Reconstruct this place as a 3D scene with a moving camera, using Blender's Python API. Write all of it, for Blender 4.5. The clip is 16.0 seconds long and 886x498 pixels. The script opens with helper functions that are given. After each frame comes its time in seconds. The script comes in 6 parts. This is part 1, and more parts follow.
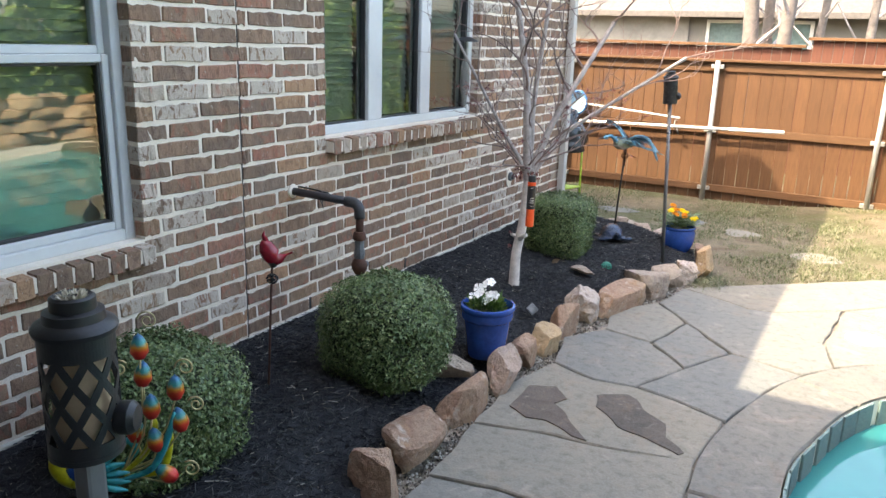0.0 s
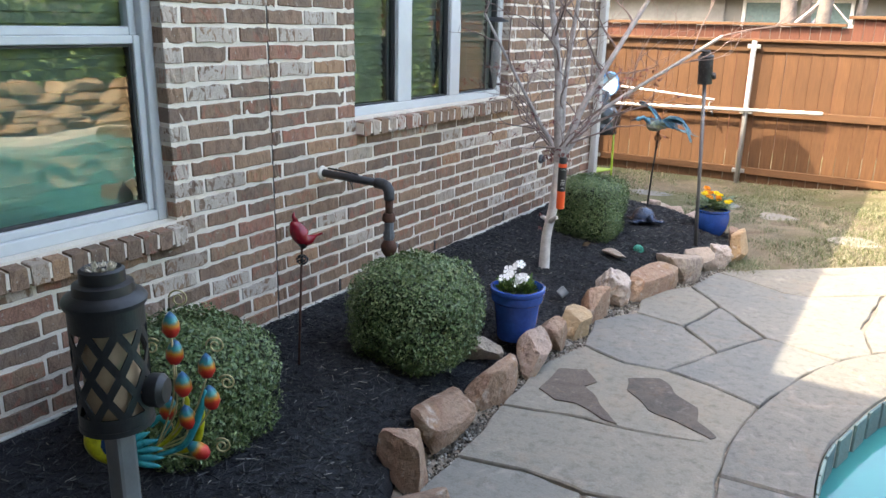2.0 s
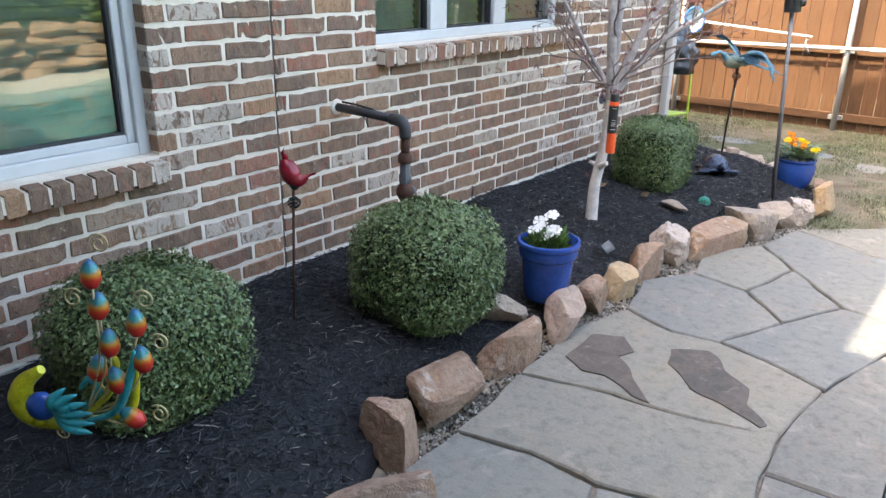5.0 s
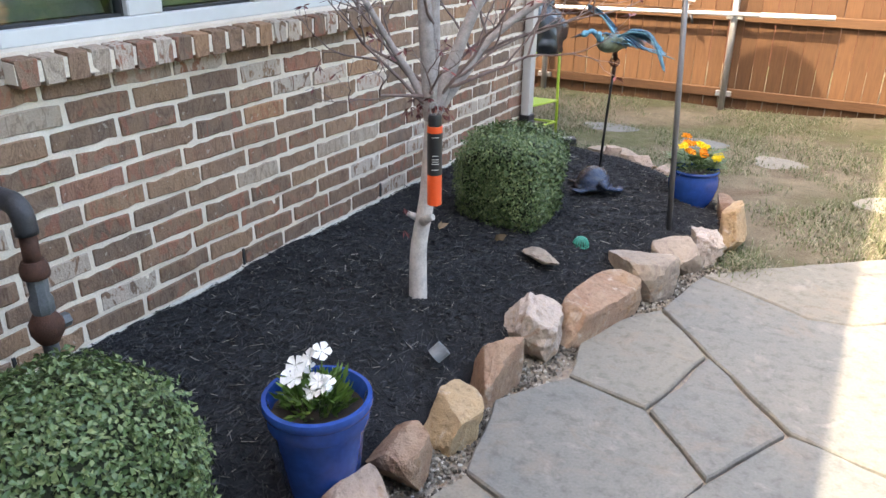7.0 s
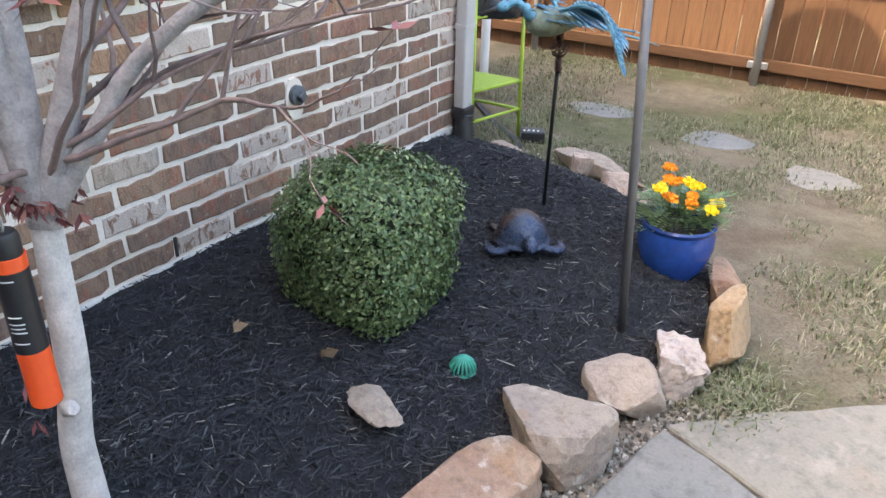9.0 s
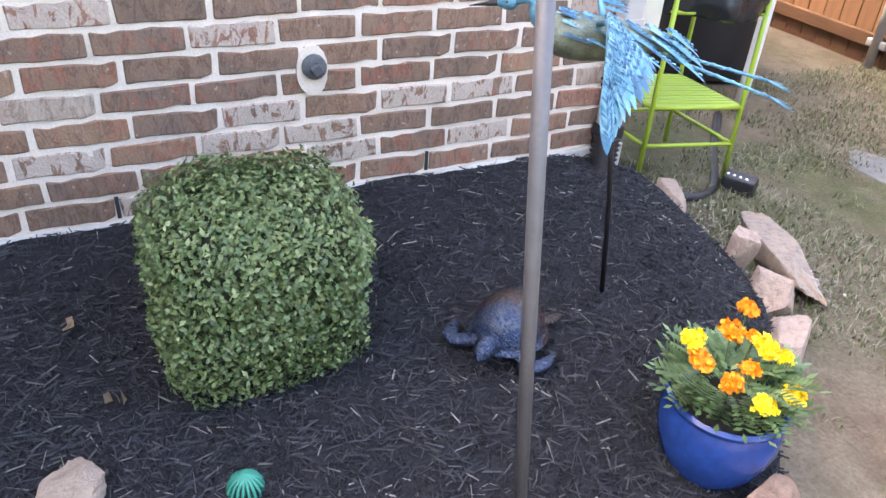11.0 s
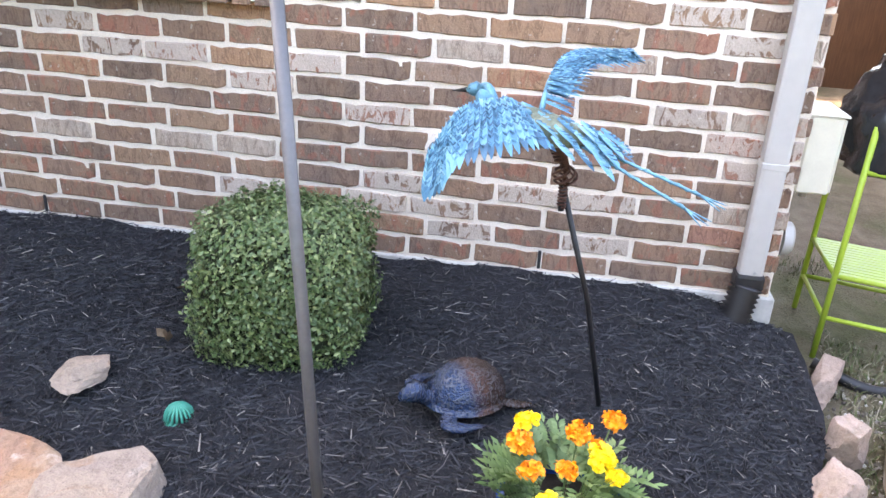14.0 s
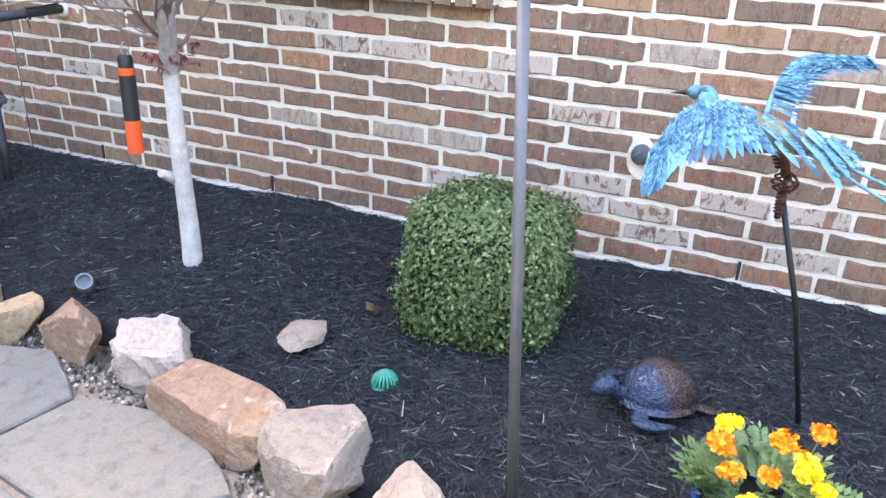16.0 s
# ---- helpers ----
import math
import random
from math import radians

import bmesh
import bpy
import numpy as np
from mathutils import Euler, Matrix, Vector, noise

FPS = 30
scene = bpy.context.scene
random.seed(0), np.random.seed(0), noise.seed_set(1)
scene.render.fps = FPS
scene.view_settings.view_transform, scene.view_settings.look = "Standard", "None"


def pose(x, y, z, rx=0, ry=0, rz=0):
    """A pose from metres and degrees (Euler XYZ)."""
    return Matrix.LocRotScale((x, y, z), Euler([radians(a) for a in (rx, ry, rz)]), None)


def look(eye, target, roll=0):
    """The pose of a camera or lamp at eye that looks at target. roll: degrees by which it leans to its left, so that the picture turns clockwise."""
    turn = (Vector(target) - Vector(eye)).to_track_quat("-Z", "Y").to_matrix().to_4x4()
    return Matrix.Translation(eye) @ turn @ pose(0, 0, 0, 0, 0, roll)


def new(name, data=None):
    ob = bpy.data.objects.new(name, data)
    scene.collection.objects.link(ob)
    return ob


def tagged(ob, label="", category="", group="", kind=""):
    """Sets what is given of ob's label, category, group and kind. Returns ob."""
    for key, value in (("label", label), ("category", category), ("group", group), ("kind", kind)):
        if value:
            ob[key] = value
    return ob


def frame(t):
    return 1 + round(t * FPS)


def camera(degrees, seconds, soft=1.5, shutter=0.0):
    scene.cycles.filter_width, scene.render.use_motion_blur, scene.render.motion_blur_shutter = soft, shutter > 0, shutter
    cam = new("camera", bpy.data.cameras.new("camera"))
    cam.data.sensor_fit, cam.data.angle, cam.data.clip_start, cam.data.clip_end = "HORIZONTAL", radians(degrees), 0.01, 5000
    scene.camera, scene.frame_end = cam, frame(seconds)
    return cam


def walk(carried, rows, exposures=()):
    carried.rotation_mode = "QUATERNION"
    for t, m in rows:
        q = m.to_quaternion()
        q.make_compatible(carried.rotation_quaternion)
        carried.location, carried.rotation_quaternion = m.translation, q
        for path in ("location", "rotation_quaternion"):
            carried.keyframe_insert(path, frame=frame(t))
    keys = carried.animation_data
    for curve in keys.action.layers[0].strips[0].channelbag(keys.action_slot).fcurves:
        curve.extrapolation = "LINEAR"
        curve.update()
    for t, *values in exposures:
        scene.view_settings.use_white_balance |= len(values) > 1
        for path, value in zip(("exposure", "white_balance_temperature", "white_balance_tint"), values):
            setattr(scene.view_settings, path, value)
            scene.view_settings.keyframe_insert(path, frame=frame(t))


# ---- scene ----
cam = camera(60.0, 16.0)
PATH = [
    (0, (2.742, 0.038, 1.767), (1.791, 1.716, 1.237), 1.8),
    (0.5, (2.731, 0.038, 1.766), (1.778, 1.718, 1.247), 1.6),
    (1, (2.726, 0.047, 1.759), (1.761, 1.719, 1.234), 1.5),
    (1.5, (2.721, 0.04, 1.757), (1.735, 1.692, 1.21), 1.5),
    (2, (2.737, 0.05, 1.747), (1.726, 1.679, 1.177), 1.3),
    (2.5, (2.729, 0.038, 1.739), (1.702, 1.648, 1.145), 0.8),
    (3, (2.775, 0.014, 1.735), (1.732, 1.605, 1.118), 0.2),
    (3.5, (2.811, -0.05, 1.737), (1.771, 1.537, 1.104), -1.0),
    (3.7, (2.814, -0.068, 1.724), (1.796, 1.529, 1.079), -1.3),
    (5.8, (2.566, 1.225, 1.591), (1.342, 2.626, 0.859), 1.9),
    (6, (2.485, 1.369, 1.588), (1.269, 2.775, 0.85), 2.1),
    (6.5, (2.272, 1.746, 1.575), (1.204, 3.258, 0.818), 1.3),
    (7, (2.184, 2.202, 1.568), (1.275, 3.799, 0.779), 0.7),
    (7.5, (2.059, 2.613, 1.55), (1.241, 4.243, 0.731), 1.0),
    (8, (1.97, 3.048, 1.551), (1.181, 4.672, 0.692), 1.0),
    (8.5, (1.994, 3.475, 1.531), (1.136, 5.037, 0.624), 1.2),
    (9, (1.999, 3.929, 1.495), (1.046, 5.414, 0.555), 1.4),
    (9.2, (2.004, 4.11, 1.509), (1.013, 5.564, 0.558), 1.6),
    (11.3, (2.262, 5.465, 1.424), (0.689, 6.122, 0.379), 4.1),
    (11.5, (2.294, 5.556, 1.394), (0.667, 6.138, 0.386), 4.1),
    (12, (2.211, 5.842, 1.357), (0.495, 6.221, 0.401), 5.5),
    (12.5, (2.229, 6.065, 1.414), (0.435, 6.2, 0.54), 5.6),
    (13, (2.352, 6.318, 1.407), (0.543, 6.156, 0.568), 5.0),
    (13.5, (2.517, 6.39, 1.392), (0.707, 6.1, 0.593), 3.7),
    (14, (2.671, 6.432, 1.398), (0.851, 6.152, 0.619), 3.1),
    (14.5, (2.732, 6.53, 1.369), (0.923, 6.188, 0.587), 4.3),
    (15, (2.801, 6.584, 1.377), (1.01, 6.179, 0.586), 4.6),
    (15.5, (2.807, 6.56, 1.377), (1.046, 6.047, 0.58), 3.9),
    (16, (2.793, 6.364, 1.393), (1.092, 5.664, 0.608), 2.4),
]
walk(cam, [(t, look(eye, target, roll)) for t, eye, target, roll in PATH],
     exposures=[(0, 3.33, 8150, 9), (3.5, 3.5, 7900, 10), (6.0, 3.66, 8000, 10), (7.0, 3.46, 8200, 11), (9.0, 3.44, 7700, 11), (11.5, 3.85, 8000, 20), (12.5, 3.74, 8400, 19), (13.2, 3.76, 8300, 18), (14.5, 3.98, 8000, 18), (16.0, 4.0, 7700, 16)])

# ---- world, sun ----
world = bpy.data.worlds.new("sky")
scene.world = world
world.use_nodes = True
SUN_DIR = Vector((0.48, 0.72, -1.0)).normalized()
wn = world.node_tree
sky = wn.nodes.new("ShaderNodeTexSky")
sky.sky_type = "NISHITA"
sky.sun_disc = False
sky.dust_density = 3.0
sky.air_density = 1.0
sky.sun_elevation = math.asin(-SUN_DIR.z)
sky.sun_rotation = math.atan2(-SUN_DIR.x, -SUN_DIR.y)
bgn = wn.nodes["Background"]
bgn.inputs["Strength"].default_value = 0.15
wn.links.new(sky.outputs[0], bgn.inputs["Color"])
sun_data = bpy.data.lights.new("sun", "SUN")
sun_data.energy = 1.35
sun_data.angle = radians(0.53)
sun_data.color = (1.0, 0.93, 0.82)
sun_ob = new("sun", sun_data)
sun_ob.matrix_world = look((-6, -10, 16), Vector((-6, -10, 16)) + SUN_DIR)


# ---- materials ----
class Mat:
    """A small builder for procedural materials."""

    def __init__(self, name, rough=0.8, metal=0.0, spec=0.5):
        self.m = bpy.data.materials.new(name)
        self.m.use_nodes = True
        self.nt = self.m.node_tree
        self.b = self.nt.nodes["Principled BSDF"]
        self.b.inputs["Roughness"].default_value = rough
        self.b.inputs["Metallic"].default_value = metal
        self.b.inputs["Specular IOR Level"].default_value = spec
        self.tc = self.node("ShaderNodeTexCoord")

    def node(self, kind):
        return self.nt.nodes.new(kind)

    def link(self, a, b):
        self.nt.links.new(a, b)

    def noise(self, scale, detail=4, rough=0.55, coord=None, dist=0.0, stretch=None):
        n = self.node("ShaderNodeTexNoise")
        n.inputs["Scale"].default_value = scale
        n.inputs["Detail"].default_value = detail
        n.inputs["Roughness"].default_value = rough
        n.inputs["Distortion"].default_value = dist
        src = coord or self.tc.outputs["Object"]
        if stretch:
            mp = self.node("ShaderNodeMapping")
            mp.inputs["Scale"].default_value = stretch
            self.link(src, mp.inputs["Vector"])
            src = mp.outputs[0]
        self.link(src, n.inputs["Vector"])
        return n.outputs["Fac"]

    def ramp(self, fac, stops, interp="LINEAR"):
        r = self.node("ShaderNodeValToRGB")
        r.color_ramp.interpolation = interp
        el = r.color_ramp.elements
        while len(el) < len(stops):
            el.new(0.5)
        for e, (p, c) in zip(el, stops):
            e.position = p
            e.color = (*c, 1) if len(c) == 3 else c
        self.link(fac, r.inputs[0])
        return r.outputs[0]

    def mix(self, fac, a, b, mode="MIX"):
        n = self.node("ShaderNodeMix")
        n.data_type, n.blend_type = "RGBA", mode
        for sock, v in ((n.inputs[0], fac), (n.inputs[6], a), (n.inputs[7], b)):
            if isinstance(v, (int, float)):
                sock.default_value = v
            elif isinstance(v, tuple):
                sock.default_value = (*v, 1)
            else:
                self.link(v, sock)
        return n.outputs[2]

    def math(self, op, a, b=0.0, clamp=False):
        n = self.node("ShaderNodeMath")
        n.operation, n.use_clamp = op, clamp
        for sock, v in ((n.inputs[0], a), (n.inputs[1], b)):
            if isinstance(v, (int, float)):
                sock.default_value = v
            else:
                self.link(v, sock)
        return n.outputs[0]

    def color(self, c):
        if isinstance(c, tuple):
            self.b.inputs["Base Color"].default_value = (*c, 1)
        else:
            self.link(c, self.b.inputs["Base Color"])
        return self

    def rough(self, fac, lo, hi):
        mr = self.node("ShaderNodeMapRange")
        mr.inputs["To Min"].default_value, mr.inputs["To Max"].default_value = lo, hi
        self.link(fac, mr.inputs[0])
        self.link(mr.outputs[0], self.b.inputs["Roughness"])
        return self

    def bump(self, fac, strength=0.4, dist=0.01):
        n = self.node("ShaderNodeBump")
        n.inputs["Strength"].default_value = strength
        n.inputs["Distance"].default_value = dist
        self.link(fac, n.inputs["Height"])
        self.link(n.outputs[0], self.b.inputs["Normal"])
        return self

    def rnd(self):
        return self.node("ShaderNodeObjectInfo").outputs["Random"]

    def island(self):
        return self.node("ShaderNodeNewGeometry").outputs["Random Per Island"]


def plain(name, c, rough=0.6, metal=0.0, var=0.25, scale=18.0, bump=0.1, spec=0.5):
    """Paint, plastic or metal with slight wear at two scales."""
    k = Mat(name, rough, metal, spec)
    n1, n2 = k.noise(scale), k.noise(scale * 6)
    f = k.math("ADD", k.math("MULTIPLY", n1, 0.65), k.math("MULTIPLY", n2, 0.35))
    lo, hi = tuple(v * (1 - var) for v in c), tuple(min(1, v * (1 + var)) for v in c)
    k.color(k.ramp(f, [(0.3, lo), (0.7, hi)]))
    k.rough(n1, max(0.02, rough - 0.12), min(1, rough + 0.12))
    if bump:
        k.bump(n2, bump, 0.004)
    return k.m


def brick_material(name, per_island):
    k = Mat(name, 0.9, spec=0.25)
    r = k.island() if per_island else k.rnd()
    base = k.ramp(r, [(0.0, (0.215, 0.15, 0.115)), (0.22, (0.28, 0.18, 0.13)), (0.4, (0.235, 0.162, 0.126)), (0.56, (0.35, 0.225, 0.152)),
                      (0.68, (0.3, 0.195, 0.142)), (0.82, (0.44, 0.26, 0.16)), (0.89, (0.37, 0.19, 0.14)), (0.955, (0.5, 0.41, 0.335))], "CONSTANT")
    off = k.node("ShaderNodeCombineXYZ")
    k.link(k.math("MULTIPLY", r, 37.0), off.inputs[0])
    k.link(k.math("MULTIPLY", r, 91.0), off.inputs[1])
    add = k.node("ShaderNodeVectorMath")
    k.link(k.tc.outputs["Object"], add.inputs[0])
    k.link(off.outputs[0], add.inputs[1])
    co = add.outputs[0]
    big, fine, folds = k.noise(9, 5, 0.6, co), k.noise(130, 4, 0.6, co), k.noise(22, 3, 0.6, co, 1.6, (1, 1, 0.35))
    c = k.mix(k.ramp(big, [(0.35, (0, 0, 0)), (0.7, (1, 1, 1))]), base, k.mix(0.4, base, (0.42, 0.24, 0.145)))
    c = k.mix(k.math("MULTIPLY", k.ramp(folds, [(0.5, (0, 0, 0)), (0.56, (1, 1, 1)), (0.62, (0, 0, 0))]), 0.4), c, (0.06, 0.03, 0.024))
    # mortar smears on some bricks
    pale = k.ramp(k.math("FRACT", k.math("MULTIPLY", r, 7.31)), [(0.84, (0, 0, 0)), (0.88, (1, 1, 1))])
    smear = k.ramp(k.noise(24, 5, 0.62, co, 1.4, (1, 1, 0.55)), [(0.42, (0, 0, 0)), (0.47, (1, 1, 1))])
    red = k.math("MULTIPLY", k.ramp(k.math("FRACT", k.math("MULTIPLY", r, 13.7)), [(0.55, (0, 0, 0)), (0.6, (1, 1, 1))]), k.ramp(k.noise(20, 3, 0.5, co, 1.0, (1, 1, 0.5)), [(0.54, (0, 0, 0)), (0.6, (1, 1, 1))]))
    c = k.mix(k.math("MULTIPLY", red, 0.4), c, (0.42, 0.14, 0.09))
    c = k.mix(k.math("MULTIPLY", k.math("MULTIPLY", pale, smear), 0.8), c, (0.62, 0.53, 0.45))
    specks = k.ramp(k.noise(45, 2, 0.5, co), [(0.68, (0, 0, 0)), (0.72, (1, 1, 1))])
    c = k.mix(k.math("MULTIPLY", specks, 0.45), c, (0.6, 0.53, 0.45))
    c = k.mix(0.35, c, k.ramp(fine, [(0.3, (0.4, 0.4, 0.4)), (0.7, (1, 1, 1))]), "MULTIPLY")
    k.color(c)
    k.bump(k.math("ADD", k.math("MULTIPLY", folds, 0.6), k.math("ADD", fine, k.math("MULTIPLY", big, 0.7))), 0.7, 0.006)
    return k.m


def mortar_material():
    k = Mat("mortar", 0.95, spec=0.2)
    n1, n2 = k.noise(6, 5), k.noise(160, 3)
    c = k.ramp(n1, [(0.3, (0.76, 0.665, 0.56)), (0.7, (0.9, 0.8, 0.685))])
    k.color(k.mix(0.4, c, k.ramp(n2, [(0.3, (0.6, 0.6, 0.6)), (0.7, (1, 1, 1))]), "MULTIPLY"))
    k.bump(n2, 0.5, 0.004)
    return k.m


def stone_material(name, tones, scale=3.0, relief=0.5):
    k = Mat(name, 0.85, spec=0.3)
    r = k.rnd()
    base = k.ramp(r, [(i / len(tones), t) for i, t in enumerate(tones)], "CONSTANT")
    n1, n2, n3 = k.noise(scale, 6, 0.62, dist=0.6), k.noise(scale * 9, 5, 0.65), k.noise(scale * 45, 3)
    c = k.mix(k.ramp(n1, [(0.36, (0, 0, 0)), (0.64, (1, 1, 1))]), base, k.mix(0.5 if relief > 0.35 else 0.1, base, (0.46, 0.37, 0.27)))
    rust = k.ramp(k.noise(scale * 1.7, 5, 0.6, dist=1.2), [(0.55, (0, 0, 0)), (0.66, (1, 1, 1))])
    c = k.mix(k.math('MULTIPLY', rust, min(1.0, relief * 1.2) if relief > 0.35 else 0.12), c, (0.34, 0.2, 0.115))
    pale = k.ramp(k.noise(scale * 2.3, 6, 0.65, dist=0.8), [(0.58, (0, 0, 0)), (0.68, (1, 1, 1))])
    c = k.mix(k.math('MULTIPLY', pale, 0.6 if relief > 0.35 else 0.15), c, (0.6, 0.53, 0.46))
    c = k.mix(0.6, c, k.ramp(n2, [(0.28, (0.45, 0.43, 0.42)), (0.5, (1, 1, 1)), (0.75, (1.15, 1.1, 1.05))]), "MULTIPLY")
    c = k.mix(0.35, c, k.ramp(n3, [(0.3, (0.55, 0.55, 0.55)), (0.7, (1, 1, 1))]), "MULTIPLY")
    k.color(c)
    k.rough(n2, 0.7, 0.95)
    k.bump(k.math("ADD", k.math("MULTIPLY", n2, 1.4), k.math("MULTIPLY", n3, 0.5)), relief, 0.02)
    return k.m


def wood_material(name, c, axis=2, rough=0.7):
    k = Mat(name, rough, spec=0.3)
    s = [1.0, 1.0, 1.0]
    s[axis] = 0.06
    r = k.rnd()
    grain, blotch = k.noise(70, 4, 0.6, stretch=tuple(s)), k.noise(2.5, 4)
    tone = k.ramp(r, [(0, tuple(v * 0.85 for v in c)), (1, tuple(v * 1.15 for v in c))])
    cc = k.mix(0.55, tone, k.ramp(grain, [(0.3, (0.5, 0.45, 0.42)), (0.65, (1.1, 1.05, 1.0))]), "MULTIPLY")
    cc = k.mix(0.4, cc, k.ramp(blotch, [(0.3, (0.6, 0.58, 0.55)), (0.7, (1.1, 1.1, 1.1))]), "MULTIPLY")
    k.color(cc)
    k.bump(grain, 0.35, 0.004)
    return k.m


def leaf_material(name, stops, rough=0.45):
    k = Mat(name, rough, spec=0.4)
    r = k.island()
    n = k.noise(4)
    f = k.math("ADD", k.math("MULTIPLY", r, 0.7), k.math("MULTIPLY", n, 0.3))
    k.color(k.ramp(f, stops))
    return k.m


def glass_material():
    m = bpy.data.materials.new("window_glass")
    m.use_nodes = True
    nt = m.node_tree
    nt.nodes.clear()
    out = nt.nodes.new("ShaderNodeOutputMaterial")
    mixs = nt.nodes.new("ShaderNodeMixShader")
    tr, gl = nt.nodes.new("ShaderNodeBsdfTransparent"), nt.nodes.new("ShaderNodeBsdfGlossy")
    tr.inputs[0].default_value = (0.78, 0.9, 0.87, 1)
    gl.inputs["Roughness"].default_value = 0.015
    gl.inputs["Color"].default_value = (0.95, 1.0, 1.0, 1)
    fr = nt.nodes.new("ShaderNodeFresnel")
    fr.inputs["IOR"].default_value = 2.2
    nz = nt.nodes.new("ShaderNodeTexNoise")
    nz.inputs["Scale"].default_value = 1.8
    bp = nt.nodes.new("ShaderNodeBump")
    bp.inputs["Strength"].default_value = 0.06
    bp.inputs["Distance"].default_value = 0.05
    tc = nt.nodes.new("ShaderNodeTexCoord")
    nt.links.new(tc.outputs["Object"], nz.inputs["Vector"])
    nt.links.new(nz.outputs["Fac"], bp.inputs["Height"])
    nt.links.new(bp.outputs[0], gl.inputs["Normal"])
    nt.links.new(fr.outputs[0], mixs.inputs[0])
    nt.links.new(tr.outputs[0], mixs.inputs[1])
    nt.links.new(gl.outputs[0], mixs.inputs[2])
    nt.links.new(mixs.outputs[0], out.inputs[0])
    return m


def mulch_material():
    k = Mat("black_mulch", 0.75, spec=0.35)
    r = k.island()
    n = k.noise(60, 4, 0.6)
    c = k.ramp(r, [(0.0, (0.015, 0.016, 0.02)), (0.55, (0.031, 0.033, 0.039)), (0.9, (0.054, 0.056, 0.062)), (0.975, (0.1, 0.098, 0.098)), (1.0, (0.3, 0.28, 0.25))])
    k.color(k.mix(0.5, c, k.ramp(n, [(0.3, (0.5, 0.5, 0.5)), (0.7, (1.1, 1.1, 1.1))]), "MULTIPLY"))
    k.bump(n, 0.5, 0.004)
    return k.m


def mulch_bed_material():
    k = Mat("packed_mulch", 0.9, spec=0.2)
    n, f = k.noise(45, 5, 0.7, stretch=(1, 0.4, 1)), k.noise(160, 4, 0.6)
    k.color(k.ramp(k.math("ADD", k.math("MULTIPLY", n, 0.6), k.math("MULTIPLY", f, 0.4)), [(0.3, (0.011, 0.012, 0.014)), (0.6, (0.029, 0.03, 0.035)), (0.75, (0.05, 0.051, 0.056))]))
    k.bump(k.math("ADD", n, f), 0.9, 0.012)
    return k.m


def ground_material():
    k = Mat("lawn_soil", 0.95, spec=0.15)
    n1, n2, n3 = k.noise(0.9, 6, 0.6), k.noise(9, 5, 0.65), k.noise(80, 3)
    c = k.ramp(n1, [(0.3, (0.15, 0.11, 0.078)), (0.42, (0.2, 0.165, 0.12)), (0.5, (0.155, 0.13, 0.09)), (0.6, (0.105, 0.11, 0.058)), (0.72, (0.21, 0.185, 0.14))])
    c = k.mix(0.55, c, k.ramp(n2, [(0.3, (0.5, 0.48, 0.42)), (0.7, (1.1, 1.1, 1.0))]), "MULTIPLY")
    k.color(k.mix(0.4, c, k.ramp(n3, [(0.3, (0.4, 0.4, 0.4)), (0.7, (1.2, 1.2, 1.2))]), "MULTIPLY"))
    k.bump(k.math("ADD", n2, n3), 0.8, 0.02)
    return k.m


def water_material():
    k = Mat("pool_water", 0.03, spec=0.5)
    n = k.noise(3.5, 3, 0.5)
    k.color(k.ramp(k.noise(0.8, 4), [(0.3, (0.022, 0.16, 0.165)), (0.7, (0.035, 0.22, 0.22))]))
    k.bump(n, 0.12, 0.03)
    return k.m


BRICK, BRICKS = brick_material("brick_single", False), brick_material("brick_field", True)
MORTAR = mortar_material()
FLAG = stone_material("flagstone", [(0.172, 0.175, 0.166), (0.196, 0.191, 0.171), (0.158, 0.165, 0.161), (0.21, 0.197, 0.168), (0.18, 0.18, 0.167)], 2.2, 0.3)
COPING = stone_material("coping", [(0.162, 0.16, 0.148), (0.15, 0.149, 0.138)], 2.5, 0.3)
ROCK_BROWN = stone_material("brown_sandstone", [(0.26, 0.15, 0.105), (0.31, 0.18, 0.125), (0.23, 0.14, 0.105)], 4.0, 0.6)
ROCK_TAN = stone_material("tan_sandstone", [(0.45, 0.3, 0.17), (0.48, 0.34, 0.2)], 5.0, 0.6)
ROCK_PINK = stone_material("pink_quartzite", [(0.44, 0.31, 0.26), (0.47, 0.35, 0.29)], 5.0, 0.6)
ROCK_WHITE = stone_material("white_quartz", [(0.5, 0.42, 0.38), (0.54, 0.46, 0.42)], 7.0, 0.5)
ROCK_GREY = stone_material("grey_sandstone", [(0.32, 0.255, 0.21), (0.36, 0.285, 0.24), (0.3, 0.245, 0.21)], 4.0, 0.5)
GRAVEL = stone_material("gravel", [(0.14, 0.125, 0.11), (0.1, 0.09, 0.08), (0.18, 0.165, 0.15)], 20.0, 0.4)
DAMP_PALE = stone_material("drying_stone", [(0.1, 0.082, 0.072)], 9.0, 0.3)
DAMP = stone_material("damp_stone", [(0.075, 0.068, 0.063)], 6.0, 0.3)
CONCRETE = plain("foundation_concrete", (0.5, 0.48, 0.44), 0.9, var=0.25, scale=7, bump=0.4)
VINYL = plain("white_vinyl", (0.58, 0.59, 0.59), 0.4, var=0.06, scale=4, bump=0.03)
DARK_SEAL = plain("dark_gasket", (0.03, 0.03, 0.032), 0.6)
GLASS = glass_material()
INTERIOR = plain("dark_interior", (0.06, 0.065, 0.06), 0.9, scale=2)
BLIND = plain("blind_slat", (0.33, 0.37, 0.33), 0.6, var=0.1)
MULCH = mulch_material()
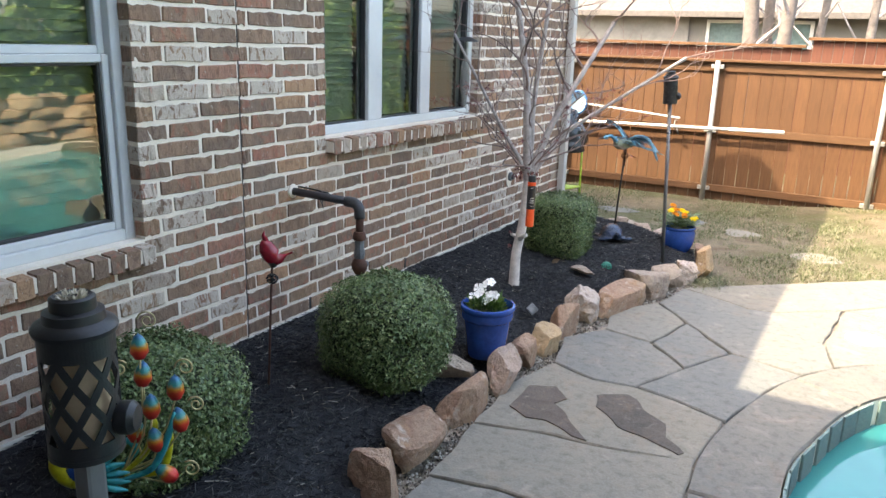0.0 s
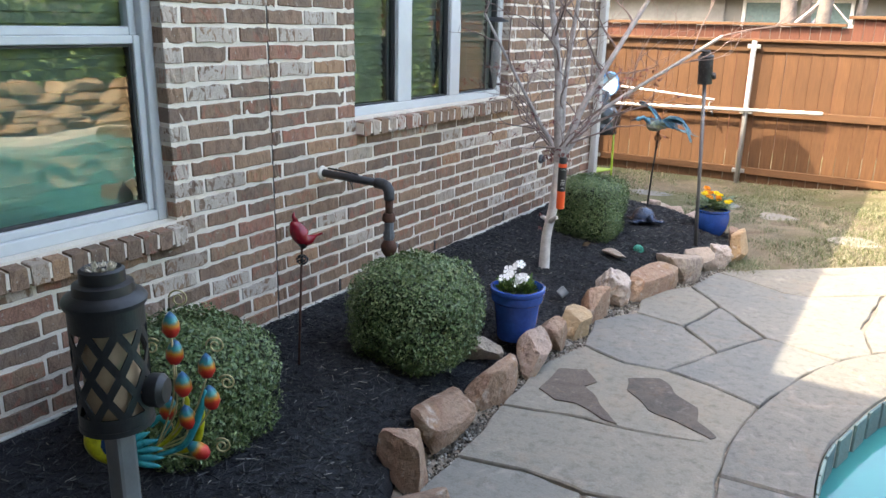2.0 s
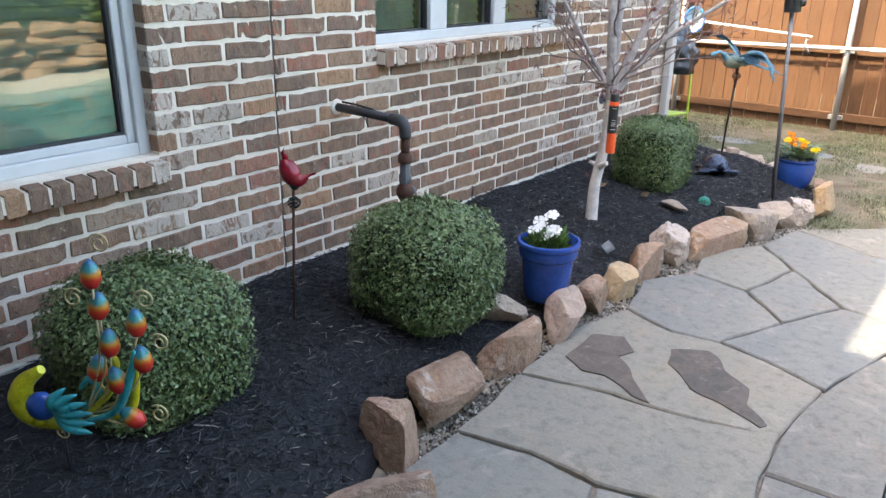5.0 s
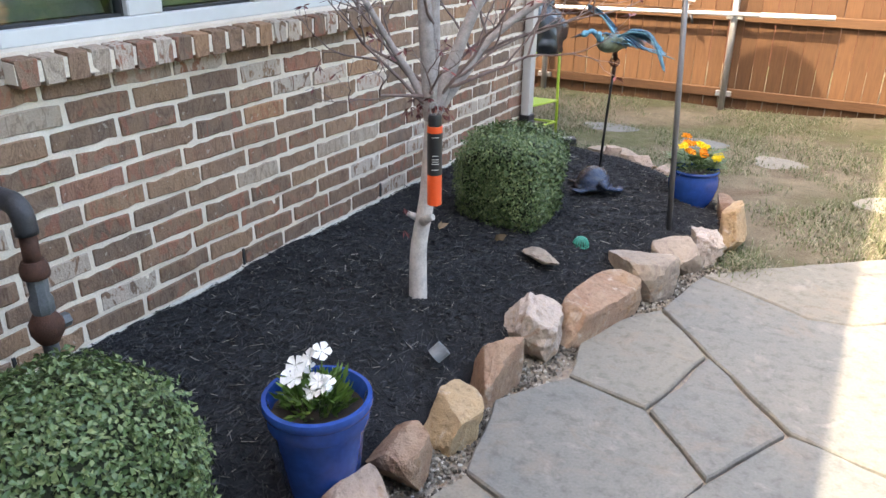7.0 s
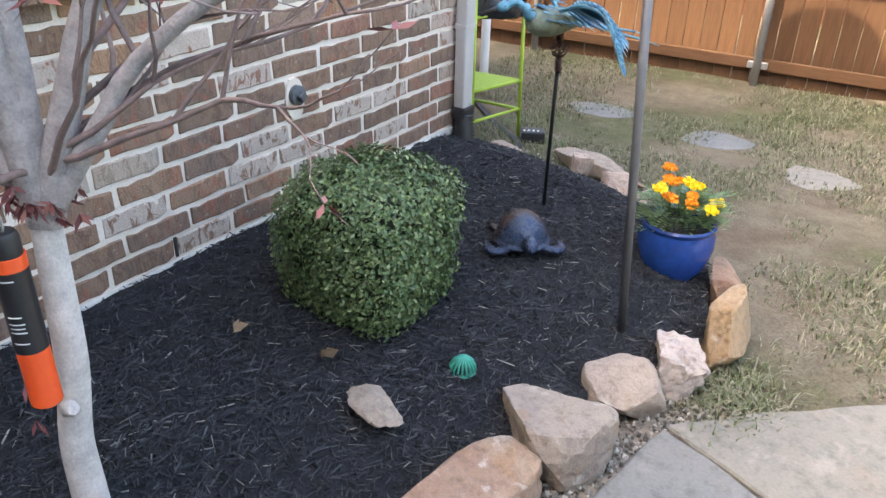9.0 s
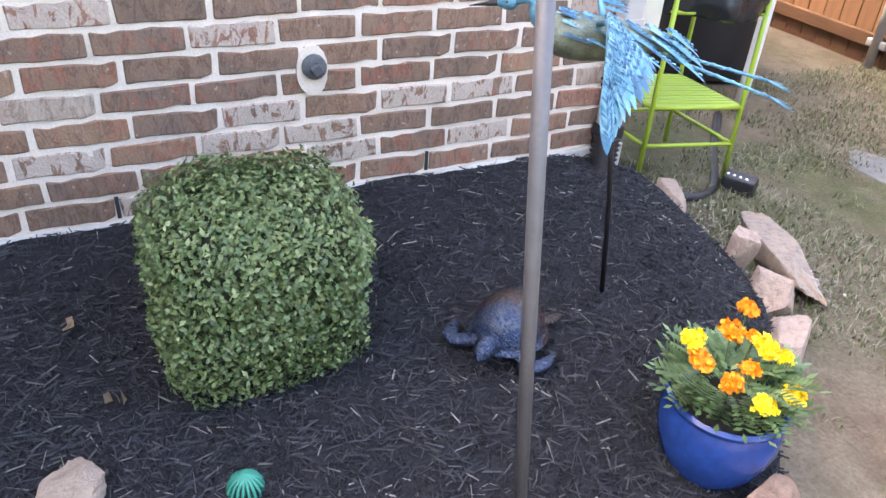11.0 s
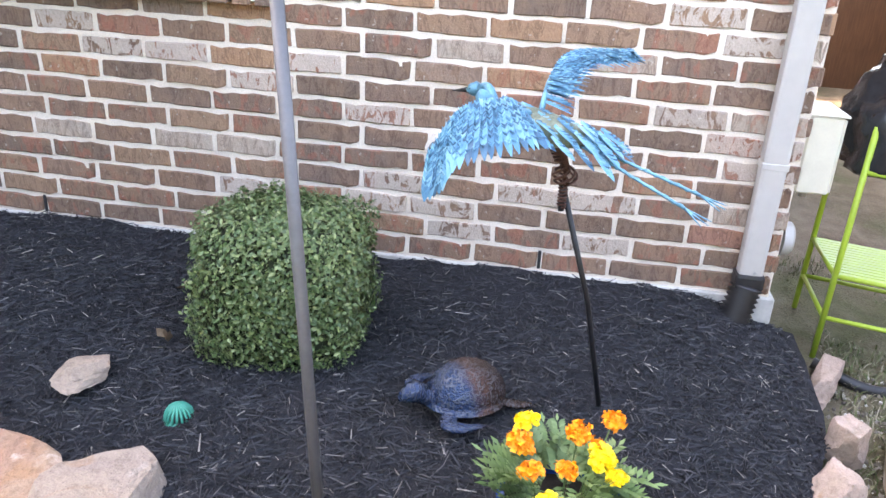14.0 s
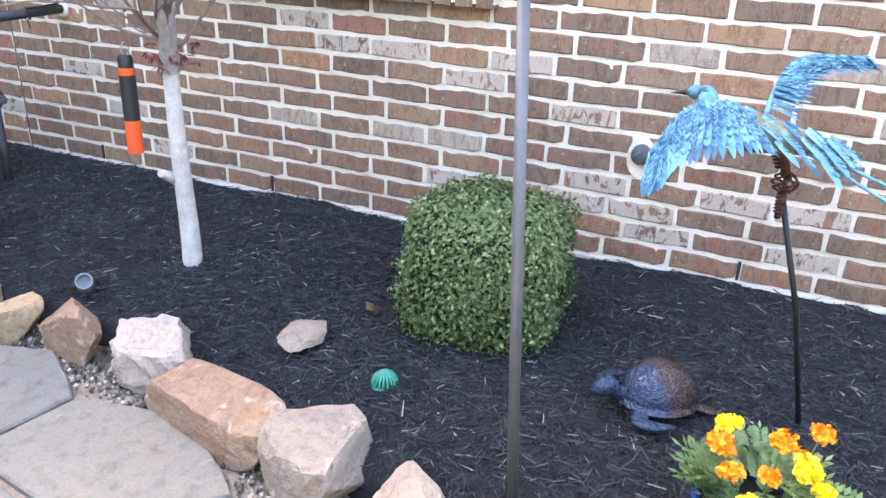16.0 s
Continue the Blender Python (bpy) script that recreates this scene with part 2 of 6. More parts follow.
MULCH_BED = mulch_bed_material()
GROUND = ground_material()
WATER = water_material()
POOLTILE = stone_material("pool_tile", [(0.16, 0.24, 0.24), (0.2, 0.28, 0.27), (0.13, 0.2, 0.21)], 12.0, 0.2)
PICKET = wood_material("stained_cedar", (0.115, 0.056, 0.026))
RAILWOOD = wood_material("stained_rail", (0.13, 0.066, 0.032), axis=0)
NFENCE = wood_material("red_brown_fence", (0.1, 0.036, 0.022))
GALV = plain("galvanised_steel", (0.38, 0.38, 0.37), 0.45, 0.6, var=0.15, scale=9)
GREYPAINT = plain("taupe_gutter_paint", (0.46, 0.44, 0.41), 0.5, var=0.08, scale=5, bump=0.03)
BLACKPL = plain("black_plastic", (0.018, 0.018, 0.02), 0.45)
BLACKMT = plain("black_metal", (0.02, 0.02, 0.022), 0.45, 0.3, var=0.4)
RUSTY = plain("rusty_iron", (0.09, 0.04, 0.028), 0.75, 0.3, var=0.5, scale=30, bump=0.4)
IRON = plain("painted_iron_pipe", (0.05, 0.05, 0.055), 0.55, 0.3, var=0.4, scale=25, bump=0.3)
GREYIRON = plain("grey_iron", (0.12, 0.13, 0.14), 0.6, 0.3, var=0.4, scale=30, bump=0.3)
BLUEGLAZE = plain("blue_glaze", (0.014, 0.058, 0.25), 0.18, var=0.3, scale=8, bump=0.05)
SOIL = plain("potting_soil", (0.03, 0.022, 0.016), 0.95, var=0.6, scale=60, bump=0.8)
WHITEPL = plain("white_plastic", (0.8, 0.79, 0.76), 0.4, var=0.05)
LIME = plain("lime_paint", (0.36, 0.5, 0.05), 0.45, var=0.12)
BEIGE = plain("beige_enclosure", (0.66, 0.62, 0.5), 0.5, var=0.06)
ROOFM = plain("roof_shingle", (0.1, 0.09, 0.085), 0.95, var=0.3, scale=12, bump=0.5)
STUCCO = plain("pale_siding", (0.15, 0.145, 0.135), 0.85, var=0.08, scale=3)
ORANGE = plain("orange_plastic", (0.85, 0.1, 0.025), 0.4, var=0.08)
POLE_GREY = plain("grey_pole", (0.13, 0.13, 0.135), 0.5, 0.3, var=0.15)
BARK_PALE = plain("pale_bark", (0.56, 0.52, 0.49), 0.9, var=0.3, scale=24, bump=0.6)
FAR_BARK = plain("far_tree_bark", (0.13, 0.11, 0.1), 0.9, var=0.4, scale=12, bump=0.6)
BARK = plain("grey_bark", (0.34, 0.305, 0.295), 0.9, var=0.4, scale=30, bump=0.7)
TWIG = plain("twig_bark", (0.19, 0.135, 0.125), 0.85, var=0.35, scale=40)
BOX_LEAF = leaf_material("boxwood_leaf", [(0.1, (0.045, 0.085, 0.03)), (0.4, (0.085, 0.142, 0.052)), (0.7, (0.145, 0.2, 0.078)), (0.95, (0.29, 0.345, 0.16))], 0.33)
# Near-black green: the shade deep inside foliage, put into the colour.
SHADE_CORE = plain("shade_core", (0.022, 0.03, 0.013), 0.95, var=0.5, scale=30)
RED_LEAF = leaf_material("maple_leaf", [(0.1, (0.09, 0.02, 0.025)), (0.6, (0.17, 0.045, 0.045)), (0.95, (0.26, 0.11, 0.08))])
GRASS = leaf_material("grass_blade", [(0.1, (0.055, 0.085, 0.025)), (0.4, (0.11, 0.125, 0.05)), (0.62, (0.2, 0.18, 0.115)), (0.95, (0.33, 0.3, 0.22))], 0.7)
TREE_LEAF = leaf_material("tree_leaf", [(0.1, (0.05, 0.1, 0.025)), (0.6, (0.11, 0.18, 0.045)), (0.95, (0.2, 0.27, 0.08))])


# ---- mesh helpers ----
def obj(name, bm_or_mesh, mat, parent=None, label="", m=None):
    if isinstance(bm_or_mesh, bmesh.types.BMesh):
        me = bpy.data.meshes.new(name)
        bm_or_mesh.normal_update()
        bm_or_mesh.to_mesh(me)
        bm_or_mesh.free()
    else:
        me = bm_or_mesh
    if not me.materials:
        for one in mat if isinstance(mat, (list, tuple)) else [mat]:
            me.materials.append(one)
    ob = new(name, me)
    ob.parent = parent
    if m is not None:
        ob.matrix_basis = m
    if label:
        ob["label"] = label
    return ob


def part(name, bm, material, parent, label="", m=None):
    return obj(name, bm, material, parent, label, m)


def thing(name, m, label, category, group="", kind=""):
    e = new(name)
    e.empty_display_size = 0.1
    e.matrix_basis = m
    return tagged(e, label, category, group, kind)


def structure(name, bm, mat, label, category, m=None):
    return tagged(obj(name, bm, mat, None, label, m), label, category, "", "structure")


def raw(name, verts, faces, smooth=False):
    me = bpy.data.meshes.new(name)
    me.from_pydata(verts, [], faces)
    if smooth:
        me.polygons.foreach_set("use_smooth", [True] * len(me.polygons))
    return me


def box(lo, hi, bevel=0.0, segs=1, bm=None):
    tmp = bmesh.new()
    c = [(a + b) / 2 for a, b in zip(lo, hi)]
    s = [max(1e-4, b - a) for a, b in zip(lo, hi)]
    bmesh.ops.create_cube(tmp, size=1.0, matrix=Matrix.Translation(c) @ Matrix.Diagonal((*s, 1)))
    if bevel:
        bmesh.ops.bevel(tmp, geom=tmp.edges[:], offset=bevel, segments=segs, affect="EDGES", profile=0.6)
    return join(bm, tmp)


def join(bm, tmp, m=None):
    if m is not None:
        tmp.transform(m)
    if bm is None:
        return tmp
    me = bpy.data.meshes.new("tmp")
    tmp.to_mesh(me)
    tmp.free()
    bm.from_mesh(me)
    bpy.data.meshes.remove(me)
    return bm


def tube(points, radii, sides=10, bm=None, cap=True):
    """A round bar along points; radii one number or one per point."""
    bm = bm or bmesh.new()
    pts = [Vector(p) for p in points]
    rad = radii if isinstance(radii, (list, tuple)) else [radii] * len(pts)
    rings, ref = [], Vector((0.13, 0.27, 0.95)).normalized()
    for i, p in enumerate(pts):
        d = (pts[min(i + 1, len(pts) - 1)] - pts[max(i - 1, 0)]).normalized()
        if abs(d.dot(ref)) > 0.98:
            ref = Vector((0.95, 0.2, 0.1)).normalized()
        u = (ref - d * ref.dot(d)).normalized()
        v = d.cross(u)
        ref = u
        rings.append([bm.verts.new(p + rad[i] * (math.cos(a) * u + math.sin(a) * v)) for a in (2 * math.pi * k / sides for k in range(sides))])
    for a, b in zip(rings, rings[1:]):
        for k in range(sides):
            f = bm.faces.new((a[k], a[(k + 1) % sides], b[(k + 1) % sides], b[k]))
            f.smooth = True
    if cap:
        bm.faces.new(list(reversed(rings[0])))
        bm.faces.new(rings[-1])
    return bm


def lathe(profile, segs=24, bm=None, m=None):
    """Turned shape from (radius, z) pairs, closed at both ends where the radius is 0."""
    tmp = bmesh.new()
    rings = []
    for r, z in profile:
        if r < 1e-5:
            rings.append([tmp.verts.new((0, 0, z))])
        else:
            rings.append([tmp.verts.new((r * math.cos(2 * math.pi * k / segs), r * math.sin(2 * math.pi * k / segs), z)) for k in range(segs)])
    for a, b in zip(rings, rings[1:]):
        for k in range(segs):
            k2 = (k + 1) % segs
            vs = [a[0] if len(a) == 1 else a[k], a[0] if len(a) == 1 else a[k2], b[0] if len(b) == 1 else b[k2], b[0] if len(b) == 1 else b[k]]
            vs = list(dict.fromkeys(vs))
            if len(vs) > 2:
                f = tmp.faces.new(vs)
                f.smooth = True
    tmp.normal_update()
    for e in tmp.edges:
        e.smooth = len(e.link_faces) == 2 and e.calc_face_angle(0) < 0.6
    return join(bm, tmp, m)


def ball(c, r, scale=(1, 1, 1), u=12, v=8, bm=None):
    tmp = bmesh.new()
    bmesh.ops.create_uvsphere(tmp, u_segments=u, v_segments=v, radius=r, matrix=Matrix.Translation(c) @ Matrix.Diagonal((*scale, 1)))
    for f in tmp.faces:
        f.smooth = True
    return join(bm, tmp)


def slab(outline, z0, z1, inset=0.0, bevel=0.0, sub=False):
    """A plate with the given outline (x, y), shrunk by inset, its upper edge rounded."""
    bm = bmesh.new()
    pts = [Vector((x, y)) for x, y in outline]
    area = sum(a.x * b.y - b.x * a.y for a, b in zip(pts, pts[1:] + pts[:1]))
    if area < 0:
        pts.reverse()
    n, inner = len(pts), []
    for i, p in enumerate(pts):
        e1, e2 = (p - pts[i - 1]).normalized(), (pts[(i + 1) % n] - p).normalized()
        n1, n2 = Vector((-e1.y, e1.x)), Vector((-e2.y, e2.x))
        b = n1 + n2
        b = b / max(0.35, b.length_squared / 2) if b.length > 1e-4 else n1
        inner.append(p + b * inset)
    low = [bm.verts.new((p.x, p.y, z0)) for p in inner]
    if bevel:
        rings = [low, [bm.verts.new((p.x, p.y, z1 - bevel)) for p in inner]]
        cen = sum(inner, Vector((0, 0))) / n
        rings.append([bm.verts.new((*(p + (cen - p).normalized() * bevel), z1)) for p in inner])
    else:
        rings = [low, [bm.verts.new((p.x, p.y, z1)) for p in inner]]
    for a, b in zip(rings, rings[1:]):
        for i in range(n):
            bm.faces.new((a[i], a[(i + 1) % n], b[(i + 1) % n], b[i]))
    bm.faces.new(rings[-1])
    bm.faces.new(list(reversed(low)))
    return bm


def wobble(outline, step=0.06, amp=0.008, seed=0.0):
    """The outline with its sides broken into short uneven pieces."""
    out = []
    for (x0, y0), (x1, y1) in zip(outline, outline[1:] + outline[:1]):
        n = max(1, int(math.hypot(x1 - x0, y1 - y0) / step))
        for i in range(n):
            x, y = x0 + (x1 - x0) * i / n, y0 + (y1 - y0) * i / n
            d = noise.noise_vector((x * 6, y * 6, seed))
            out.append((x + amp * d.x, y + amp * d.y))
    return out


def spline(pts, n=6):
    """Points on a smooth line through pts."""
    out, p = [], [Vector(q) for q in pts]
    p = [2 * p[0] - p[1]] + p + [2 * p[-1] - p[-2]]
    for i in range(1, len(p) - 2):
        for k in range(n):
            t = k / n
            out.append(0.5 * ((2 * p[i]) + (p[i + 1] - p[i - 1]) * t + (2 * p[i - 1] - 5 * p[i] + 4 * p[i + 1] - p[i + 2]) * t * t
                              + (3 * p[i] - p[i - 1] - 3 * p[i + 1] + p[i + 2]) * t ** 3))
    return out + [p[-2]]


rng = random.Random(7)

# ---- ground ----
POOL = [(2.98, 1.75), (2.8, 2.2), (2.68, 2.6), (2.62, 3.0), (2.61, 3.4), (2.67, 3.7), (2.79, 4.13), (2.98, 4.48), (3.3, 4.75), (3.8, 4.9)]
ARC = [(2.66, 1.6), (2.48, 2.1), (2.37, 2.45), (2.3, 2.74), (2.255, 3.05), (2.245, 3.35), (2.29, 3.72), (2.42, 4.2), (2.56, 4.52), (2.83, 4.86), (3.25, 5.12), (3.8, 5.25)]
EDGE = [(2.05, 0.2), (1.98, 0.8), (1.72, 1.4), (1.5, 1.7), (1.3, 2.0), (1.16, 2.3), (1.14, 2.6), (1.14, 3.0), (1.1, 3.4), (1.08, 3.7), (1.1, 4.1), (1.1, 4.6), (1.24, 5.0), (1.35, 5.4),
        (1.45, 5.75), (1.55, 5.95), (1.62, 6.2), (1.5, 6.65), (1.2, 6.95), (0.9, 7.2), (0.55, 7.33), (0.1, 7.36)]


def ramp01(v, a, b):
    t = min(1, max(0, (v - a) / (b - a)))
    return t * t * (3 - 2 * t)


def ground_z(x, y):
    z = -0.03 - 0.13 * ramp01(y, 6.6, 9.2) * (1 - ramp01(x, 1.0, 3.2))
    z += 0.02 * noise.noise((x * 1.3, y * 1.3, 0.2)) * ramp01(y, 6.4, 7.2)
    if x > 2.5 and y < 5.0 or x > 4.5 and y < 7.6 and x < 8.5:
        z -= 0.6
    return z - 0.35 * ramp01(-x, 0.0, 0.3) * ramp01(7.0 - y, 0, 0.6)


def build_ground():
    xs = [-400, -60, -14, -6] + [-4 + 0.16 * i for i in range(63)] + [7, 9, 14, 60, 400]
    ys = [-400, -60, -14, -4] + [-2 + 0.16 * i for i in range(88)] + [13, 18, 60, 400]
    verts = [(x, y, ground_z(x, y) if abs(x) < 12 and abs(y) < 16 else -0.2) for y in ys for x in xs]
    w = len(xs)
    faces = [(j * w + i, j * w + i + 1, (j + 1) * w + i + 1, (j + 1) * w + i) for j in range(len(ys) - 1) for i in range(w - 1)]
    g = obj("ground", raw("ground", verts, faces, True), GROUND)
    tagged(g, "patchy half-dormant lawn and bare soil around a pool deck", "lawn", "", "structure")


build_ground()


def mulch_edge(y):
    for (x0, y0), (x1, y1) in zip(EDGE, EDGE[1:]):
        if y0 <= y <= y1:
            return x0 + (x1 - x0) * (y - y0) / (y1 - y0)
    return 0.0


def mulch_z(x, y):
    e = mulch_edge(y)
    if e < 0.05:
        return 0.08
    d = max(0.0, e - x)
    end = ramp01(7.38 - y, 0.0, 0.5)
    late = ramp01(y, 4.6, 5.2)
    z = (0.07 + (0.135 - 0.05 * late) * ramp01(d, 0.0, 0.42) + 0.05 * late * ramp01(0.75 - x, 0.0, 0.6)) * (0.35 + 0.65 * end)
    return z + 0.018 * noise.noise((x * 2.3, y * 2.3, 3.1)) + 0.009 * noise.noise((x * 11, y * 11, 1.7))


def build_mulch():
    verts, faces, cols = [], [], 44
    ys = [0.2 + 0.032 * i for i in range(224)]
    for y in ys:
        e = mulch_edge(y)
        for i in range(cols):
            x = 0.002 + e * i / (cols - 1)
            verts.append((x, y, mulch_z(x, y) if i < cols - 1 else -0.05))
    for j in range(len(ys) - 1):
        for i in range(cols - 1):
            a = j * cols + i
            faces.append((a, a + 1, a + cols + 1, a + cols))
    bed = obj("mulch_bed", raw("mulch_bed", verts, faces, True), MULCH_BED)
    tagged(bed, "raised flower bed of shredded black mulch along a brick wall", "mulch", "", "structure")
    verts, faces = [], []
    r = random.Random(3)
    for n in range(46000):
        y = r.uniform(0.9, 7.3)
        x = r.uniform(0.01, max(0.05, mulch_edge(y) - 0.03))
        if n % 5 == 0:
            y = r.uniform(4.4, 7.2)
            x = r.uniform(0.3, max(0.35, mulch_edge(y) - 0.03))
        ln, wd, th = r.uniform(0.006, 0.03), r.uniform(0.0008, 0.0028), r.uniform(0.0008, 0.0022)
        m = Matrix.Translation((x, y, mulch_z(x, y) + r.uniform(0.0, 0.008))) @ Euler((r.uniform(-0.5, 0.5), r.uniform(-0.35, 0.35), r.uniform(0, 6.28))).to_matrix().to_4x4()
        b, k = len(verts), r.uniform(0.3, 0.9)
        for p in ((-ln, -wd * k, -th), (-ln, wd * k, -th), (ln, wd, -th), (ln, -wd, -th), (-ln * 0.9, 0, th), (ln * 0.8, 0, th)):
            verts.append(m @ Vector(p))
        faces += [(b, b + 3, b + 5, b + 4), (b + 1, b + 4, b + 5, b + 2), (b, b + 4, b + 1), (b + 3, b + 2, b + 5), (b, b + 1, b + 2, b + 3)]
    chips = obj("mulch_chips", raw("mulch_chips", verts, faces), MULCH)
    tagged(chips, "loose shredded black bark chips on the flower bed", "mulch", "", "stuff")


build_mulch()

# ---- brick wall ----
BL, BC, Z0, JOINT = 0.2545, 0.083, 0.296, 0.0165
WALL_Y0, WALL_Y1, WALL_TOP = -1.2, 7.232, 3.6
PHASE = 4.352
WIN1 = (0.3, 2.225, 0.872, 2.46)
WIN2 = (3.49, 5.34, 1.205, 2.62)


def rect_wall(name, spans, x0, x1, mat, label):
    bm = bmesh.new()
    for y0, y1, z0, z1 in spans:
        box((x0, y0, z0), (x1, y1, z1), bm=bm)
    return structure(name, bm, mat, label, "wall")


WALL_SPANS = [(WALL_Y0, WIN1[0], -0.3, WALL_TOP), (WIN1[0], WIN1[1], -0.3, WIN1[2]), (WIN1[0], WIN1[1], WIN1[3], WALL_TOP), (WIN1[1], WIN2[0], -0.3, WALL_TOP),
              (WIN2[0], WIN2[1], -0.3, WIN2[2]), (WIN2[0], WIN2[1], WIN2[3], WALL_TOP), (WIN2[1], WALL_Y1 - 0.012, -0.3, WALL_TOP)]
wall = rect_wall("wall_east", WALL_SPANS, -0.2, -0.0055, MORTAR, "house wall of mixed brown tumbled brick with cream mortar")
box_f = box((-0.2, WALL_Y0, -0.3), (0.012, WALL_Y1 + 0.012, Z0 - BC - 0.004), 0.004)
structure("foundation", box_f, CONCRETE, "pale concrete foundation edge under the brick wall", "foundation")


def brick_mesh(i, ln, wall_axis="y"):
    """One tumbled brick, its face towards +x, centred on its face."""
    r = random.Random(50 + i)
    bm = bmesh.new()
    h, d = (BC - JOINT) / 2, 0.062
    bmesh.ops.create_cube(bm, size=1.0, matrix=Matrix.Translation((-d / 2, 0, 0)) @ Matrix.Diagonal((d, ln, 2 * h, 1)))
    bmesh.ops.subdivide_edges(bm, edges=[e for e in bm.edges if abs(e.verts[0].co.y - e.verts[1].co.y) > ln * 0.5], cuts=5)
    for v in bm.verts:
        v.co.y += r.uniform(-0.005, 0.004)
        v.co.z += r.uniform(-0.0045, 0.0035)
        if v.co.x > -0.001:
            v.co.x += r.uniform(-0.0025, 0.002)
            v.co.z *= 0.97
    bmesh.ops.bevel(bm, geom=[e for e in bm.edges if len(e.link_faces) == 2 and e.calc_face_angle(0) > 0.8 and max(v.co.x for v in e.verts) > -0.01], offset=0.004, segments=1, affect="EDGES")
    me = bpy.data.meshes.new("brick")
    bm.normal_update()
    bm.to_mesh(me)
    bm.free()
    me.materials.append(BRICK)
    return me


BRICK_MESHES = {}


def brick_shape(i, ln):
    key = (i, round(ln, 2))
    if key not in BRICK_MESHES:
        BRICK_MESHES[key] = brick_mesh(i, max(0.03, round(ln, 2)))
    return BRICK_MESHES[key]


def free_spans(z):
    """Stretches of wall along y at this height that are not window or sill."""
    spans = [(WALL_Y0, WALL_Y1)]
    for (a, b, lo, hi), sill in ((WIN1, 0.082), (WIN2, 0.082)):
        if lo - sill < z < hi:
            spans = [s for q in spans for s in ((q[0], min(q[1], a + 0.012)), (max(q[0], b - 0.012), q[1])) if s[1] - s[0] > 0.02]
    return spans


WEEPS = [PHASE - 2 * 4 * BL, PHASE - 4 * BL, PHASE, PHASE + 4 * BL, PHASE + 8 * BL]


def brick_layout():
    r = random.Random(11)
    out = []
    for row in range(-1, 40):
        z = Z0 + BC * (row + 0.5)
        shift = PHASE if row % 2 else PHASE + 0.28 * BL
        for a, b in free_spans(z):
            k0, k1 = math.floor((a - shift) / BL), math.ceil((b - shift) / BL)
            for k in range(k0, k1 + 1):
                lo, hi = max(a, shift + k * BL), min(b, shift + (k + 1) * BL)
                if hi - lo < 0.035:
                    continue
                if abs(lo - 2.83) < BL and lo < 2.83 < hi:
                    pieces = [(lo, 2.828 + JOINT / 2), (2.832 - JOINT / 2, hi)]
                else:
                    pieces = [(lo, hi)]
                for p, q in pieces:
                    if q - p > 0.03:
                        out.append(((p + q) / 2, z, q - p - JOINT, r.randrange(5), r.uniform(-0.002, 0.003)))
    return out


def build_bricks():
    r = random.Random(5)
    near, far = [], []
    for y, z, ln, i, dx in brick_layout():
        (near if 3.3 < y < 7.3 and z < 1.45 else far).append((y, z, ln, i, dx))
    near.sort(key=lambda b: (abs(b[0] - 5.3) * 0.5 + b[1]))
    far += near[300:]
    for y, z, ln, i, dx in near[:300]:
        obj("brick", brick_shape(i, ln), BRICK, wall, m=pose(dx, y, z, r.uniform(-0.6, 0.6)))
    verts, faces = [], []
    for y, z, ln, i, dx in far:
        me = brick_shape(i, ln)
        b = len(verts)
        verts += [(v.co.x + dx, v.co.y + y, v.co.z + z) for v in me.vertices]
        faces += [tuple(b + k for k in p.vertices) for p in me.polygons]
    field = obj("bricks", raw("bricks", verts, faces), BRICKS, wall, "field of mixed brown bricks")
    field["kind"] = "stuff"


def build_end_wall():
    """The house's end wall, round the corner."""
    bm = box((-6, WALL_Y1 - 0.2, -0.3), (-0.21, WALL_Y1 - 0.008, WALL_TOP))
    box((-0.215, WALL_Y1 - 0.012, -0.3), (-0.008, WALL_Y1 - 0.008, WALL_TOP), bm=bm)
    end = structure("wall_north", bm, MORTAR, "end wall of the house in mixed brown brick", "wall")
    verts, faces = [], []
    for row in range(-2, 40):
        z = Z0 + BC * (row + 0.5)
        x = -0.003 - (0.09 if row % 2 else 0.0)
        while x > -5.8:
            ln = BL - JOINT if x < -0.1 else (0.08 if row % 2 else BL - JOINT)
            me = brick_shape(rng.randrange(5), ln)
            b = len(verts)
            verts += [(x - ln / 2 - v.co.y, WALL_Y1 + v.co.x, v.co.z + z) for v in me.vertices]
            faces += [tuple(b + k for k in p.vertices) for p in me.polygons]
            x -= ln + JOINT
    f = obj("bricks", raw("end_bricks", verts, faces), BRICKS, end, "field of mixed brown bricks")
    f["kind"] = "stuff"


build_end_wall()


def build_weeps():
    for y in WEEPS:
        ob = obj("weep_hole", box((-0.012, y - 0.006, Z0 - BC + 0.006), (0.0005, y + 0.006, Z0 - 0.004), 0.001), DARK_SEAL, wall, "dark open weep joint")
    bm = box((-0.03, 2.827, Z0 - BC), (-0.003, 2.833, 3.4))
    obj("expansion_joint", bm, DARK_SEAL, wall, "dark vertical expansion joint")


build_weeps()


